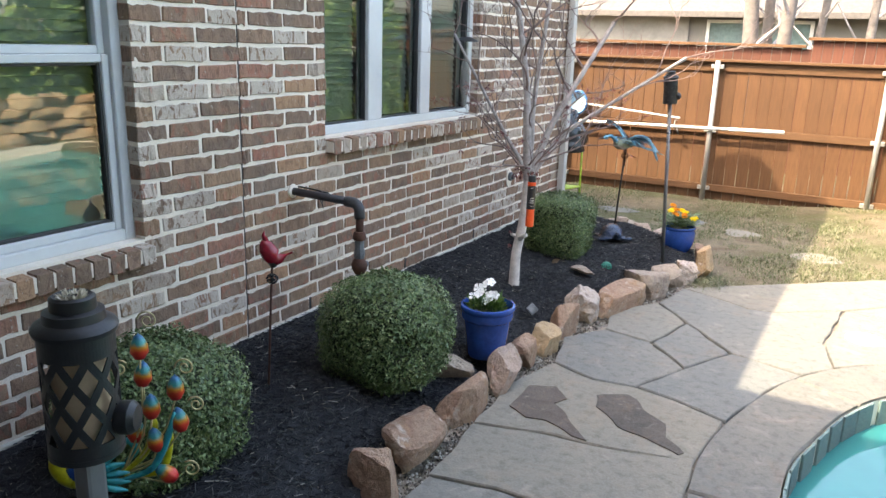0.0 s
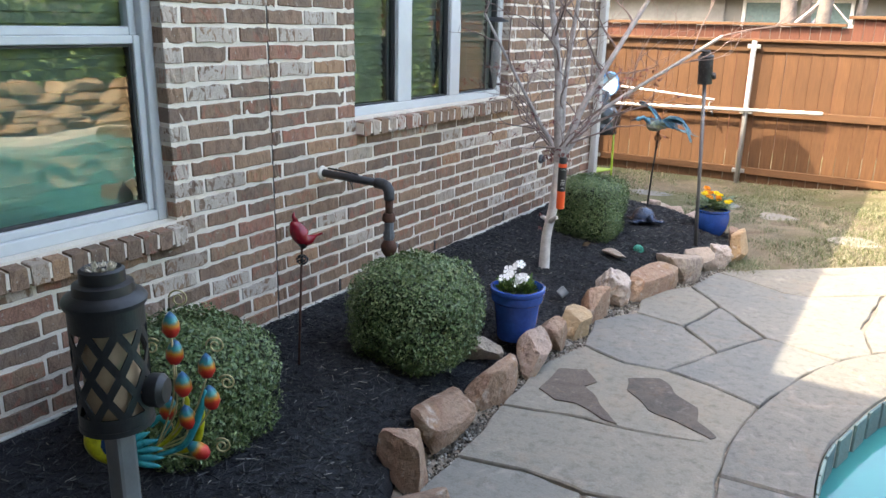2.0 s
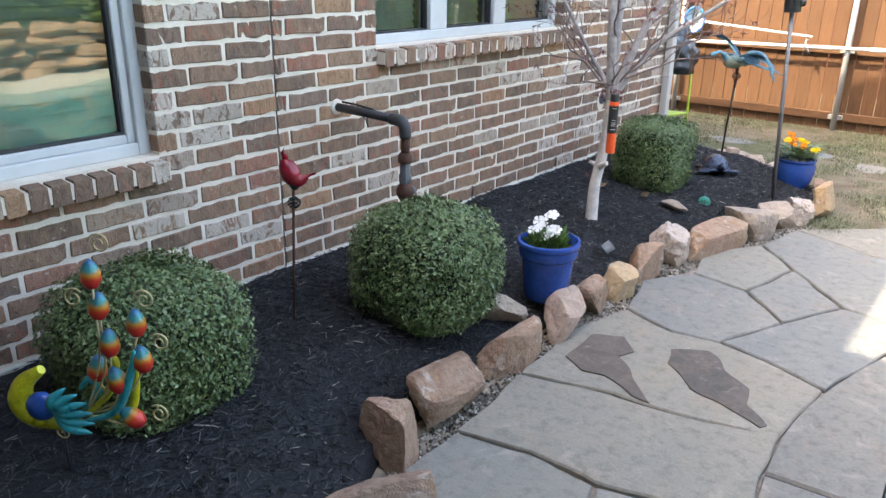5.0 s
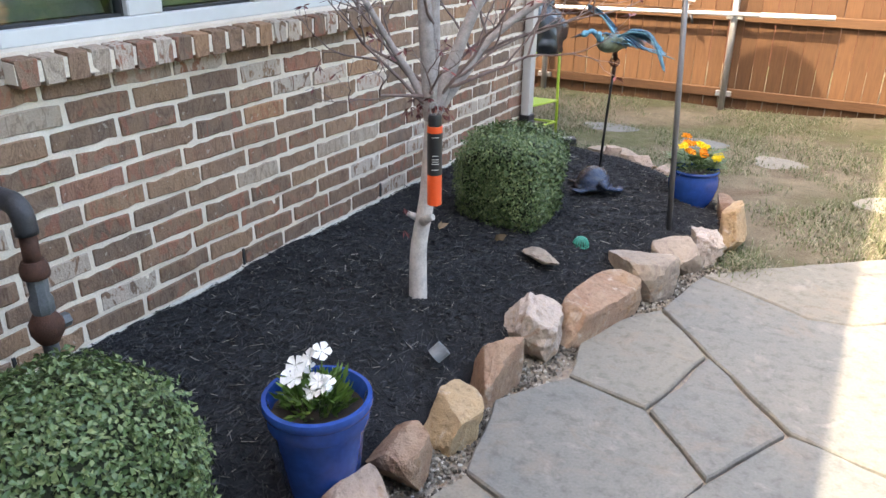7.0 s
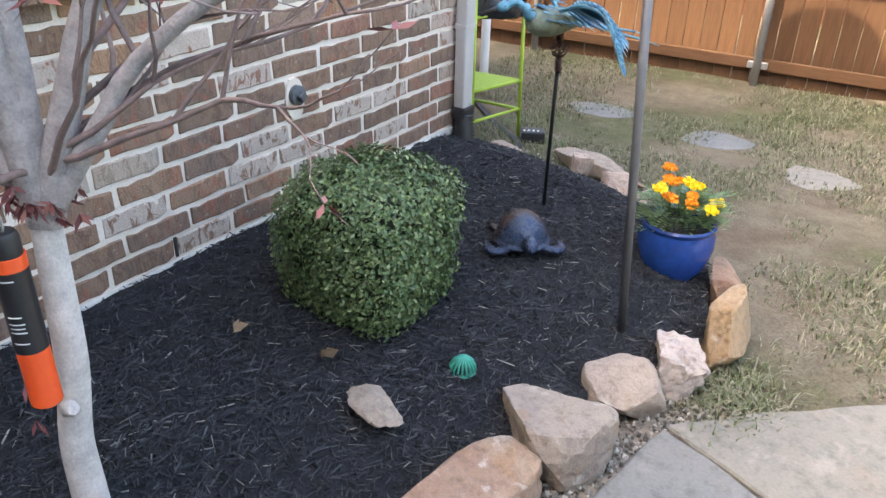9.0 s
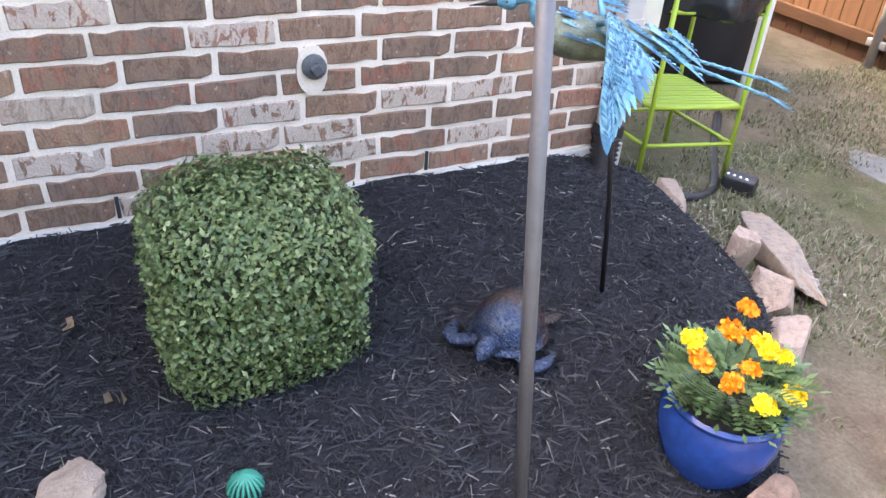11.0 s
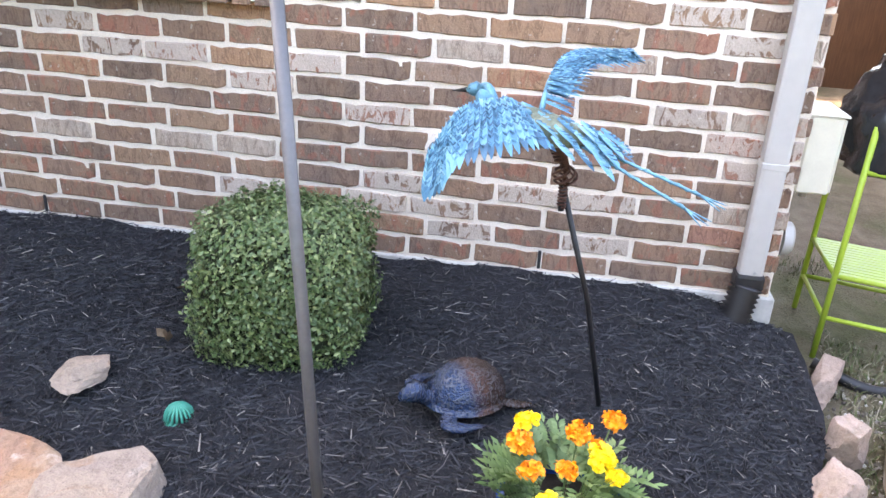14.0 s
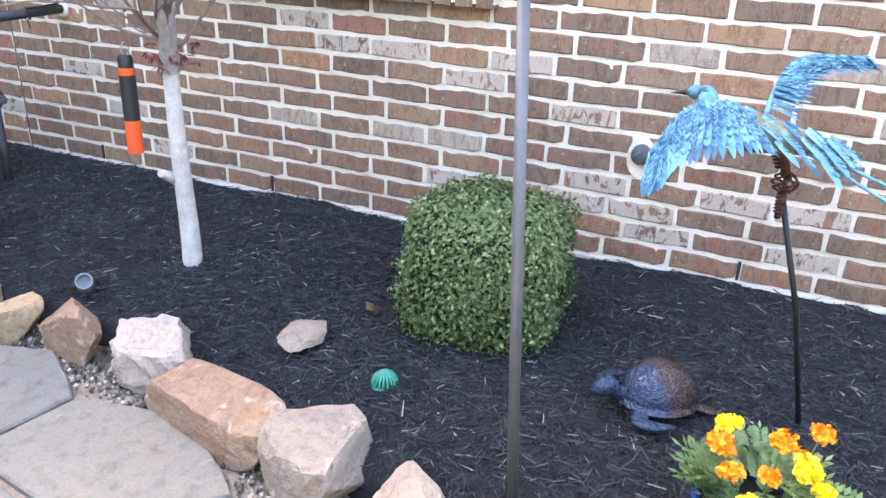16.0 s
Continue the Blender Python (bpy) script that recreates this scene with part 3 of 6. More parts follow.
def build_sill(win, y0, y1):
    """A rowlock sill of bricks on edge, sloping outwards."""
    sill = thing("window_sill", Matrix.Identity(4), "brown brick rowlock sill under a window", "sill", kind="structure")
    n = round((y1 - y0) / 0.0815)
    z1 = win[2]
    bed = box((-0.17, y0 + 0.004, z1 - 0.085), (0.0525, y1 - 0.004, z1 - 0.009))
    for v in bed.verts:
        if v.co.x > 0 and v.co.z > z1 - 0.04:
            v.co.z -= 0.017
    part("mortar_bed", bed, MORTAR, sill)
    shapes = []
    for s in range(4):
        r = random.Random(90 + s)
        bm = box((-0.165, -0.0345, -0.082), (0.058, 0.0345, 0.0), 0.004)
        for v in bm.verts:
            v.co.y += r.uniform(-0.003, 0.003)
            v.co.x += r.uniform(-0.004, 0.003)
            if v.co.x > 0:
                v.co.z -= 0.016
        me = bpy.data.meshes.new("sill_brick")
        bm.normal_update()
        bm.to_mesh(me)
        bm.free()
        me.materials.append(BRICK)
        shapes.append(me)
    for k in range(n):
        y = y0 + (k + 0.5) * (y1 - y0) / n
        obj("brick", shapes[rng.randrange(4)], BRICK, sill, m=pose(rng.uniform(-0.003, 0.003), y, z1 + rng.uniform(-0.002, 0.002)))


build_sill(WIN1, 0.3, 2.235)
build_sill(WIN2, 3.49, 5.4)


def ring(y0, y1, z0, z1, w, x0, x1, bevel=0.004):
    bm = bmesh.new()
    box((x0, y0, z0), (x1, y0 + w, z1), bevel, bm=bm)
    box((x0, y1 - w, z0), (x1, y1, z1), bevel, bm=bm)
    box((x0 + 0.002, y0 + w - 0.001, z0), (x1 - 0.002, y1 - w + 0.001, z0 + w), bevel, bm=bm)
    box((x0 + 0.002, y0 + w - 0.001, z1 - w), (x1 - 0.002, y1 - w + 0.001, z1), bevel, bm=bm)
    return bm


def sheet(x, y0, y1, z0, z1):
    bm = bmesh.new()
    bm.faces.new([bm.verts.new(p) for p in ((x, y0, z0), (x, y1, z0), (x, y1, z1), (x, y0, z1))])
    return bm


def build_window(name, win, columns, rail_z, label, blinds):
    y0, y1, z0, z1 = win
    w = thing(name, Matrix.Translation((-0.035, 0, 0)), label, "window", kind="structure")
    part("window_frame", ring(y0, y1, z0, z1, 0.05, -0.13, -0.03), VINYL, w, "white vinyl frame")
    for a, b in zip(columns, columns[1:]):
        part("mullion", box((-0.125, a[1], z0 + 0.05), (-0.035, b[0], z1 - 0.05), 0.005), VINYL, w)
    for a, b in columns:
        lo, hi = z0 + 0.05, z1 - 0.05
        if rail_z:
            part("sash", ring(a, b, lo, rail_z, 0.034, -0.11, -0.05), VINYL, w, "white lower sash")
            part("sash", ring(a, b, rail_z - 0.0, hi, 0.034, -0.125, -0.07), VINYL, w, "white upper sash")
            part("gasket", ring(a + 0.034, b - 0.034, lo + 0.034, rail_z - 0.034, 0.012, -0.095, -0.066, 0.001), DARK_SEAL, w, "dark glazing gasket")
            cells = [(lo + 0.04, rail_z - 0.04, -0.082), (rail_z + 0.036, hi - 0.036, -0.1)]
        else:
            part("gasket", ring(a, b, lo, hi, 0.01, -0.1, -0.06, 0.001), DARK_SEAL, w, "dark glazing gasket")
            cells = [(lo + 0.008, hi - 0.008, -0.085)]
        for c0, c1, gx in cells:
            p = part("pane", sheet(gx, a + 0.008, b - 0.008, c0, c1), GLASS, w, "reflecting window pane")
            p.visible_shadow = False
        if blinds:
            bm = bmesh.new()
            z = lo + 0.03
            while z < hi:
                box((-0.023, a + 0.01, -0.0015), (0.023, b - 0.01, 0.0015), bm=(slat := bmesh.new()))
                join(bm, slat, Matrix.Translation((-0.155, 0, z)) @ pose(0, 0, 0, 0, 68))
                z += 0.043
            bm.transform(Matrix.Identity(4))
            part("blind", bm, BLIND, w, "half-open horizontal blind slats")
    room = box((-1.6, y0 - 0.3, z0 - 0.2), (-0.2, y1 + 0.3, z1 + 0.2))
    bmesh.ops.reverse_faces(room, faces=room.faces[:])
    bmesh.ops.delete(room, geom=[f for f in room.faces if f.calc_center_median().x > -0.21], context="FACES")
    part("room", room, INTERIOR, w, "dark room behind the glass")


build_window("window_1", WIN1, [(0.35, 2.175)], 1.662, "white single-hung window reflecting the pool", True)
build_window("window_2", WIN2, [(3.54, 4.004), (4.152, 4.615), (4.742, 5.29)], None, "white three-light window with blinds, reflecting trees", True)


def build_roof():
    """The eaves that shade the bed, and added shadow casters: an unseen roof arch and the wing behind the walk."""
    bm = bmesh.new()
    box((-6, -6, 3.6), (0.45, 7.62, 3.78), 0.01, bm=bm)
    tmp = bmesh.new()
    v = [tmp.verts.new(p) for p in ((0.45, -6, 3.785), (0.45, 7.62, 3.785), (-3.0, 4.2, 5.6), (-3.0, -6, 5.6), (-6, -6, 3.785), (-6, 7.62, 3.785))]
    for f in ((0, 1, 2, 3), (1, 5, 2), (5, 4, 3, 2), (4, 0, 3)):
        tmp.faces.new([v[i] for i in f])
    join(bm, tmp)
    structure("roof", bm, ROOFM, "dark shingle roof of the brick house", "roof")
    # Unseen arched block, added only for the round-topped shadow on the back fence.
    bm = box((-1.45, 6.88, 3.75), (-0.57, 7.0, 4.68), 0.01)
    lathe([(0.0, 0), (0.44, 0), (0.44, 0.12), (0.0, 0.12)], 32, bm, pose(-1.01, 7.0, 4.68, 90))
    structure("arch_shadow_caster", bm, ROOFM, "unseen arch added on the roof to cast the round shadow on the fence", "vent")
    # Unseen slab, placed so its edge throws the straight shadow line across the deck.
    bm = bmesh.new()
    box((-0.35, -1.5, 4.3), (9, 0.9, 4.5), 0.01, bm=bm)
    structure("wing_shade_slab", bm, ROOFM, "unseen eave added behind the walk to shade the near deck", "roof")
    # Unseen wall added below it, keeping the nearest paving in shadow.
    bm = box((0.0, -1.5, -0.3), (9, -1.25, 4.295))
    structure("wall_south", bm, STUCCO, "plain unseen wall added behind the walk, shading the near deck", "wall")


build_roof()

# ---- pool deck ----
SH = [
    [(1.38, 4.58), (1.7, 4.515), (1.805, 4.995), (1.53, 5.3), (1.3, 4.95)],
    [(1.7, 4.515), (1.96, 4.245), (2.145, 4.62), (1.805, 4.995)],
    [(1.3, 3.9), (1.58, 3.8), (1.8, 3.84), (1.96, 4.245), (1.7, 4.515), (1.38, 4.58), (1.2, 4.3)],
    [(1.8, 3.84), (2.03, 3.8), (2.285, 3.7), (2.42, 4.2), (2.56, 4.52), (2.145, 4.62), (1.96, 4.245)],
    [(1.3, 3.9), (1.58, 3.8), (1.8, 3.84), (2.03, 3.8), (2.285, 3.7), (2.245, 3.23), (1.97, 3.15), (1.62, 3.11), (1.25, 3.0), (1.2, 3.5)],
    [(1.25, 3.0), (1.62, 3.11), (1.97, 3.15), (2.245, 3.23), (2.265, 3.0), (2.31, 2.68), (1.85, 2.56), (1.57, 2.56), (1.3, 2.5)],
    [(1.3, 2.5), (1.57, 2.56), (1.85, 2.56), (1.9, 2.4), (1.72, 2.15), (1.49, 2.08), (1.3, 2.2)],
    [(1.85, 2.56), (2.31, 2.67), (2.38, 2.42), (2.48, 2.1), (2.66, 1.6), (2.15, 1.4), (1.62, 1.85), (1.49, 2.08), (1.72, 2.15), (1.9, 2.4)],
    [(2.15, 1.4), (2.66, 1.6), (3.0, 0.9), (2.4, 0.1), (2.1, 0.2), (2.05, 0.85)],
    [(2.1, 0.2), (2.4, 0.1), (3.0, 0.9), (4.2, 0.4), (4.2, -1.2), (0.1, -1.2), (0.1, 0.18)],
    [(1.53, 5.3), (1.805, 4.995), (2.145, 4.62), (2.56, 4.52), (2.7, 4.72), (2.62, 5.1), (2.69, 5.9), (2.28, 5.57), (2.1, 5.53), (1.96, 5.61), (1.6, 5.75)],
    [(1.6, 5.75), (1.96, 5.61), (2.1, 5.53), (2.28, 5.57), (2.69, 5.9), (3.0, 6.22), (3.05, 7.05), (2.41, 6.5), (2.13, 6.24), (1.83, 5.98)],
    [(2.7, 4.72), (2.83, 4.86), (3.25, 5.12), (3.4, 5.7), (2.69, 5.9), (2.62, 5.1)],
    [(2.69, 5.9), (3.4, 5.7), (4.3, 6.4), (4.2, 7.3), (3.05, 7.05), (3.0, 6.22)],
    [(3.25, 5.12), (3.8, 5.25), (4.3, 5.5), (4.7, 6.3), (4.3, 6.4), (3.4, 5.7)],
]


def build_deck():
    deck = structure("pavement", slab([(0.05, -1.2), (4.2, -1.2), (3.2, 1.0), (2.72, 1.6), (2.4, 2.5), (2.3, 3.4), (2.5, 4.3), (2.9, 4.85), (3.8, 5.2), (4.3, 5.45), (4.7, 6.25), (4.2, 7.2), (3.05, 7.0), (2.1, 6.2), (1.6, 5.85), (1.3, 5.45), (1.1, 4.9), (1.0, 4.2), (1.0, 3.0), (1.05, 2.3), (1.4, 1.7), (1.8, 1.2), (1.95, 0.2), (0.05, 0.19)], -0.2, -0.022),
                     GRAVEL, "pool deck of irregular tan flagstones with open joints", "pavement")
    for i, s in enumerate(SH):
        part("flagstone", slab(wobble(s, 0.05, 0.016, i * 3.3), -0.06, rng.uniform(-0.002, 0.003), 0.008, 0.007), FLAG, deck)
    a, p = [Vector((*q, 0)) for q in ARC], [Vector((*q, 0)) for q in POOL]
    sa, sp = spline(a, 8), spline(p, 8)
    cuts = [0, 0.34, 0.71, 1.0]
    for c0, c1 in zip(cuts, cuts[1:]):
        ia, ib = round(c0 * (len(sa) - 1)), round(c1 * (len(sa) - 1))
        ja, jb = round(c0 * (len(sp) - 1)), round(c1 * (len(sp) - 1))
        outline = [(v.x, v.y) for v in sa[ia:ib + 1]] + [(v.x, v.y) for v in reversed(sp[ja:jb + 1])]
        part("coping_stone", slab(outline, -0.06, 0.004, 0.006, 0.01), COPING, deck, "smooth grey coping along the pool")
    for (a0, b0) in (((1.62, 3.42), 0), ((2.0, 2.25), 1), ((1.45, 3.2), 2)):
        r = random.Random(b0)
        if b0 == 0:
            o = [(1.66, 3.62), (1.78, 3.7), (1.95, 3.58), (2.05, 3.5), (2.08, 3.36), (2.18, 3.27), (2.16, 3.24), (2.0, 3.3), (1.85, 3.36), (1.7, 3.5)]
        elif b0 == 1:
            o = [(1.75, 2.12), (1.98, 2.42), (2.05, 2.5), (2.3, 2.48), (2.4, 2.2), (2.45, 2.05), (2.1, 1.75), (1.8, 1.8)]
        else:
            o = [(1.33, 3.52), (1.45, 3.6), (1.55, 3.5), (1.5, 3.4), (1.62, 3.3), (1.78, 3.14), (1.7, 3.15), (1.55, 3.22), (1.45, 3.2), (1.32, 3.25)]
        part("damp_stain", slab(wobble(o, 0.02, 0.03, 9.1 + b0), 0.0005, 0.0056 + 0.0006 * b0), DAMP if b0 < 2 else DAMP_PALE, deck, "dark damp stain on the flagstone")
    r = random.Random(8)
    lid = thing("deck_skimmer", pose(2.835, 5.335, 0.004), "round white plastic skimmer lid set in the deck", "lid")
    part("cover", lathe([(0, 0.012), (0.1, 0.012), (0.112, 0.008), (0.115, 0), (0, 0)], 28), WHITEPL, lid)


build_deck()


def build_pool():
    sp = [(v.x, v.y) for v in spline([Vector((*q, 0)) for q in POOL], 8)]
    out = sp + [(4.35, 5.2), (4.75, 5.9), (5.0, 7.0), (6.5, 8.2), (8.2, 7.6), (8.4, 2.0), (7.0, 0.4), (4.4, 0.4), (3.4, 0.9)]
    bm = slab(out, -0.5, -0.15)
    tagged(obj("water", bm, WATER), "still teal water in a free-form pool", "pool water", "", "structure")
    shell = bmesh.new()
    n = len(out)
    top = [shell.verts.new((x, y, -0.005)) for x, y in out]
    low = [shell.verts.new((x, y, -0.5)) for x, y in out]
    for i in range(n):
        shell.faces.new((top[i], top[(i + 1) % n], low[(i + 1) % n], low[i]))
    pool = structure("pool_wall", shell, MORTAR, "inner wall of the pool with a band of slate tiles", "pool")
    pts = [Vector((*q, 0)) for q in sp]
    acc, last = 0.0, None
    for a, b in zip(pts, pts[1:]):
        acc += (b - a).length
        if acc >= 0.15:
            d = (b - a).normalized()
            yaw = math.degrees(math.atan2(d.y, d.x))
            part("tile", box((-0.072, -0.014, -0.075), (0.072, 0.0, 0.07), 0.003), POOLTILE, pool, m=pose(b.x, b.y, -0.08, 0, 0, yaw))
            acc = 0.0


build_pool()

# ---- fence and beyond ----
FENCE_Y = 10.33


def build_fence():
    fence = thing("fence", pose(0, FENCE_Y, 0), "orange-brown stained cedar board fence with steel posts", "fence", kind="structure")
    shapes = []
    for i in range(4):
        bm = box((-0.068, 0.0, -0.17), (0.068, 0.018, 1.58), 0.003)
        me = bpy.data.meshes.new("picket")
        bm.to_mesh(me)
        bm.free()
        me.materials.append(PICKET)
        shapes.append(me)
    x = -7.0
    while x < 9.0:
        obj("picket", shapes[rng.randrange(4)], PICKET, fence, m=pose(x, rng.uniform(0, 0.004), rng.uniform(-0.005, 0.005)))
        x += 0.1405 + (rng.random() < 0.3) * 0.005
    part("cap_board", box((-7.1, -0.075, 1.585), (9.1, 0.04, 1.62), 0.005), RAILWOOD, fence, "flat cap board")
    part("trim_board", box((-7.1, -0.024, 1.47), (9.1, -0.003, 1.583), 0.004), RAILWOOD, fence)
    for z in (0.74, 0.0):
        part("rail", box((-7.1, -0.042, z - 0.045), (9.1, -0.003, z + 0.045), 0.005), RAILWOOD, fence, "horizontal rail")
    part("kick_board", box((-7.1, 0.002, -0.3), (9.1, 0.03, -0.14), 0.004), NFENCE, fence, "dark weathered kick board")
    for px in (-5.05, -3.05, -1.13, 0.8, 2.68, 4.6, 6.5, 8.4):
        post = part("post", tube([(px, -0.075, -0.35), (px, -0.075, 1.6)], 0.031, 14), GALV, fence, "grey galvanised steel post")
        for z in (1.53, 0.74, 0.0):
            part("bracket", box((px - 0.075, -0.082, z - 0.025), (px + 0.075, -0.04, z + 0.025), 0.004), GALV, post)


build_fence()


def side_fence(name, x):
    f = thing(name, Matrix.Identity(4), "stained board fence closing the garden", "fence", kind="structure")
    bm = box((x, -6, -0.3), (x + 0.03, FENCE_Y + 0.3, 1.62))
    part("boards", bm, PICKET, f)
    part("cap_board", box((x - 0.06, -6, 1.625), (x + 0.06, FENCE_Y + 0.3, 1.66), 0.005), RAILWOOD, f)


side_fence("side_fence", 9.15)
side_fence("side_fence", -7.2)


def build_beyond():
    nf = thing("neighbour_fence", pose(0, 13.2, 0), "red-brown board fence of the next garden", "fence", kind="structure")
    x = -8.0
    me = None
    while x < 11.0:
        if me is None:
            bm = box((-0.068, 0, -0.3), (0.068, 0.02, 1.78), 0.004)
            me = bpy.data.meshes.new("board")
            bm.to_mesh(me)
            bm.free()
            me.materials.append(NFENCE)
        obj("board", me, NFENCE, nf, m=pose(x, rng.uniform(0, 0.006), rng.uniform(-0.01, 0.01) + (0.12 if x > 1.55 else 0)))
        x += 0.142
    part("cap_board", box((-8, -0.07, 1.785), (1.5, 0.05, 1.83), 0.005), RAILWOOD, nf)
    part("cap_board", box((1.52, -0.07, 1.9), (11, 0.05, 1.945), 0.005), RAILWOOD, nf)
    house = thing("neighbour_house", pose(0, 19, 0), "pale neighbouring house with white-trimmed windows", "house", kind="structure")
    part("wall", box((-9, 0, -0.4), (14, 0.3, 2.55)), STUCCO, house)
    part("dark_wall", box((-9, -0.06, -0.4), (-1.6, 0.0, 2.7)), plain("grey_siding", (0.2, 0.19, 0.18), 0.8, scale=2), house, "grey clapboard bay")
    rb = bmesh.new()
    v = [rb.verts.new(p) for p in ((-10, -0.6, 2.52), (15, -0.6, 2.52), (15, 4, 5.5), (-10, 4, 5.5), (-10, -0.6, 2.4), (15, -0.6, 2.4))]
    rb.faces.new((v[0], v[1], v[2], v[3]))
    rb.faces.new((v[4], v[5], v[1], v[0]))
    part("roof", rb, ROOFM, house)
    for wx in (-1.2, 0.1, 2.6, 3.7, 6.0):
        w = part("window", ring(wx, wx + 0.95, 0.9, 2.36, 0.07, -0.08, 0.02), VINYL, house, "white trim")
        w.matrix_basis = pose(0, 0, 0, 0, 0, 0)
        w.data.transform(Matrix(((0, 1, 0, 0), (1, 0, 0, 0), (0, 0, 1, 0), (0, 0, 0, 1))))
        w.data.flip_normals()
        part("pane", box((wx + 0.05, -0.03, 0.95), (wx + 0.9, -0.01, 2.3)), plain("far_pane", (0.12, 0.17, 0.17), 0.08), w)
    for i, (tx, ty, r) in enumerate(((0.35, 15.2, 0.17), (0.62, 15.6, 0.12), (1.0, 15.0, 0.15), (1.45, 15.8, 0.09), (2.2, 16.2, 0.1))):
        t = thing("tree", pose(tx, ty, -0.2), "bare pale-barked tree behind the fences", "tree")
        pts = [(0.05 * math.sin(k + i), 0.04 * math.cos(2 * k + i), 0.7 * k) for k in range(9)]
        part("trunk", tube(pts, [r * (1 - 0.07 * k) for k in range(9)], 10), FAR_BARK, t)
        for b in range(5):
            z = 1.9 + 0.55 * b
            a = b * 2.4 + i
            lp = [(0, 0, z), (0.5 * math.cos(a), 0.5 * math.sin(a), z + 0.5), (1.2 * math.cos(a), 1.1 * math.sin(a), z + 1.3)]
            part("limb", tube(spline(lp, 4), [r * 0.26 * (1 - 0.1 * k) for k in range(9)], 7), BARK, t)


build_beyond()


def leaf_cloud(r, n, place, size, aspect=2.0, up=0.3, flat=False):
    """Many small folded leaves; place(r) gives a point and an outward direction."""
    verts, faces = [], []
    for _ in range(n):
        p, d = place(r)
        d = (Vector(d) + Vector((r.uniform(-1, 1), r.uniform(-1, 1), r.uniform(-1, 1) + up)) * 0.75).normalized()
        side = d.cross(Vector((r.uniform(-1, 1), r.uniform(-1, 1), r.uniform(-1, 1)))).normalized()
        if flat:
            d, side = (side + d * r.uniform(-0.1, 0.55)).normalized(), d.cross(side)
            side = (side - d * side.dot(d)).normalized()
        nrm = d.cross(side)
        s = size * r.uniform(0.65, 1.3)
        w = s / aspect
        b = len(verts)
        q = Vector(p)
        verts += [q, q + d * s * 0.5 + side * w * 0.5 + nrm * w * 0.12, q + d * s, q + d * s * 0.5 - side * w * 0.5 + nrm * w * 0.12]
        faces += [(b, b + 1, b + 2), (b, b + 2, b + 3)]
    return raw("leaves", verts, faces)


def build_far_trees():
    """The leafy trees and rock garden across the pool, seen in the window panes."""
    for i, (x, y, s) in enumerate(((11.5, 3.0, 1.5), (12.0, 7.0, 1.8), (11.6, -2.0, 1.5), (12.2, 10.5, 1.6))):
        t = thing("leafy_tree", pose(x, y, -0.2), "leafy green tree beyond the pool fence", "tree")
        part("trunk", tube([(0, 0, 0), (0.05, 0.02, 1.4), (0.0, 0.1, 2.6)], [0.16, 0.13, 0.08], 9), BARK, t)
        r = random.Random(20 + i)
        blobs = [(r.uniform(-1, 1) * s, r.uniform(-1, 1) * s, 1.8 + r.uniform(0, 2.4), r.uniform(0.4, 0.8) * s) for _ in range(9)]

        def place(q, blobs=blobs):
            bx, by, bz, br = q.choice(blobs)
            d = Vector((q.gauss(0, 1), q.gauss(0, 1), q.gauss(0, 1))).normalized()
            return Vector((bx, by, bz)) + d * br * q.uniform(0.6, 1.0), d

        part("crown", leaf_cloud(r, 5000, place, 0.2), TREE_LEAF, t)


build_far_trees()


def build_evergreens():
    for i, (x, y, h) in enumerate(((3.7, 9.3, 2.9), (4.9, 9.5, 3.2), (6.2, 9.3, 2.7), (7.6, 9.0, 3.0))):
        t = thing("evergreen_shrub", pose(x, y, -0.1), "tall bright green shrub by the back fence", "shrub", "shrubs by the back fence")
        part("trunk", tube([(0, 0, 0), (0.03, 0, 1.6)], [0.07, 0.03], 8), BARK, t)
        r = random.Random(70 + i)

        def place(q, h=h):
            d = Vector((q.gauss(0, 1), q.gauss(0, 1), q.gauss(0, 0.5))).normalized()
            z = q.uniform(0.15, h)
            w = 0.62 * math.sin(math.pi * min(1, 0.18 + 0.8 * z / h)) * (1 + 0.3 * noise.noise((z * 3, d.x * 2, d.y * 2)))
            return Vector((d.x * w, d.y * w, z)) * 1.0, d

        part("foliage", leaf_cloud(r, 3500, place, 0.11), TREE_LEAF, t)


build_evergreens()


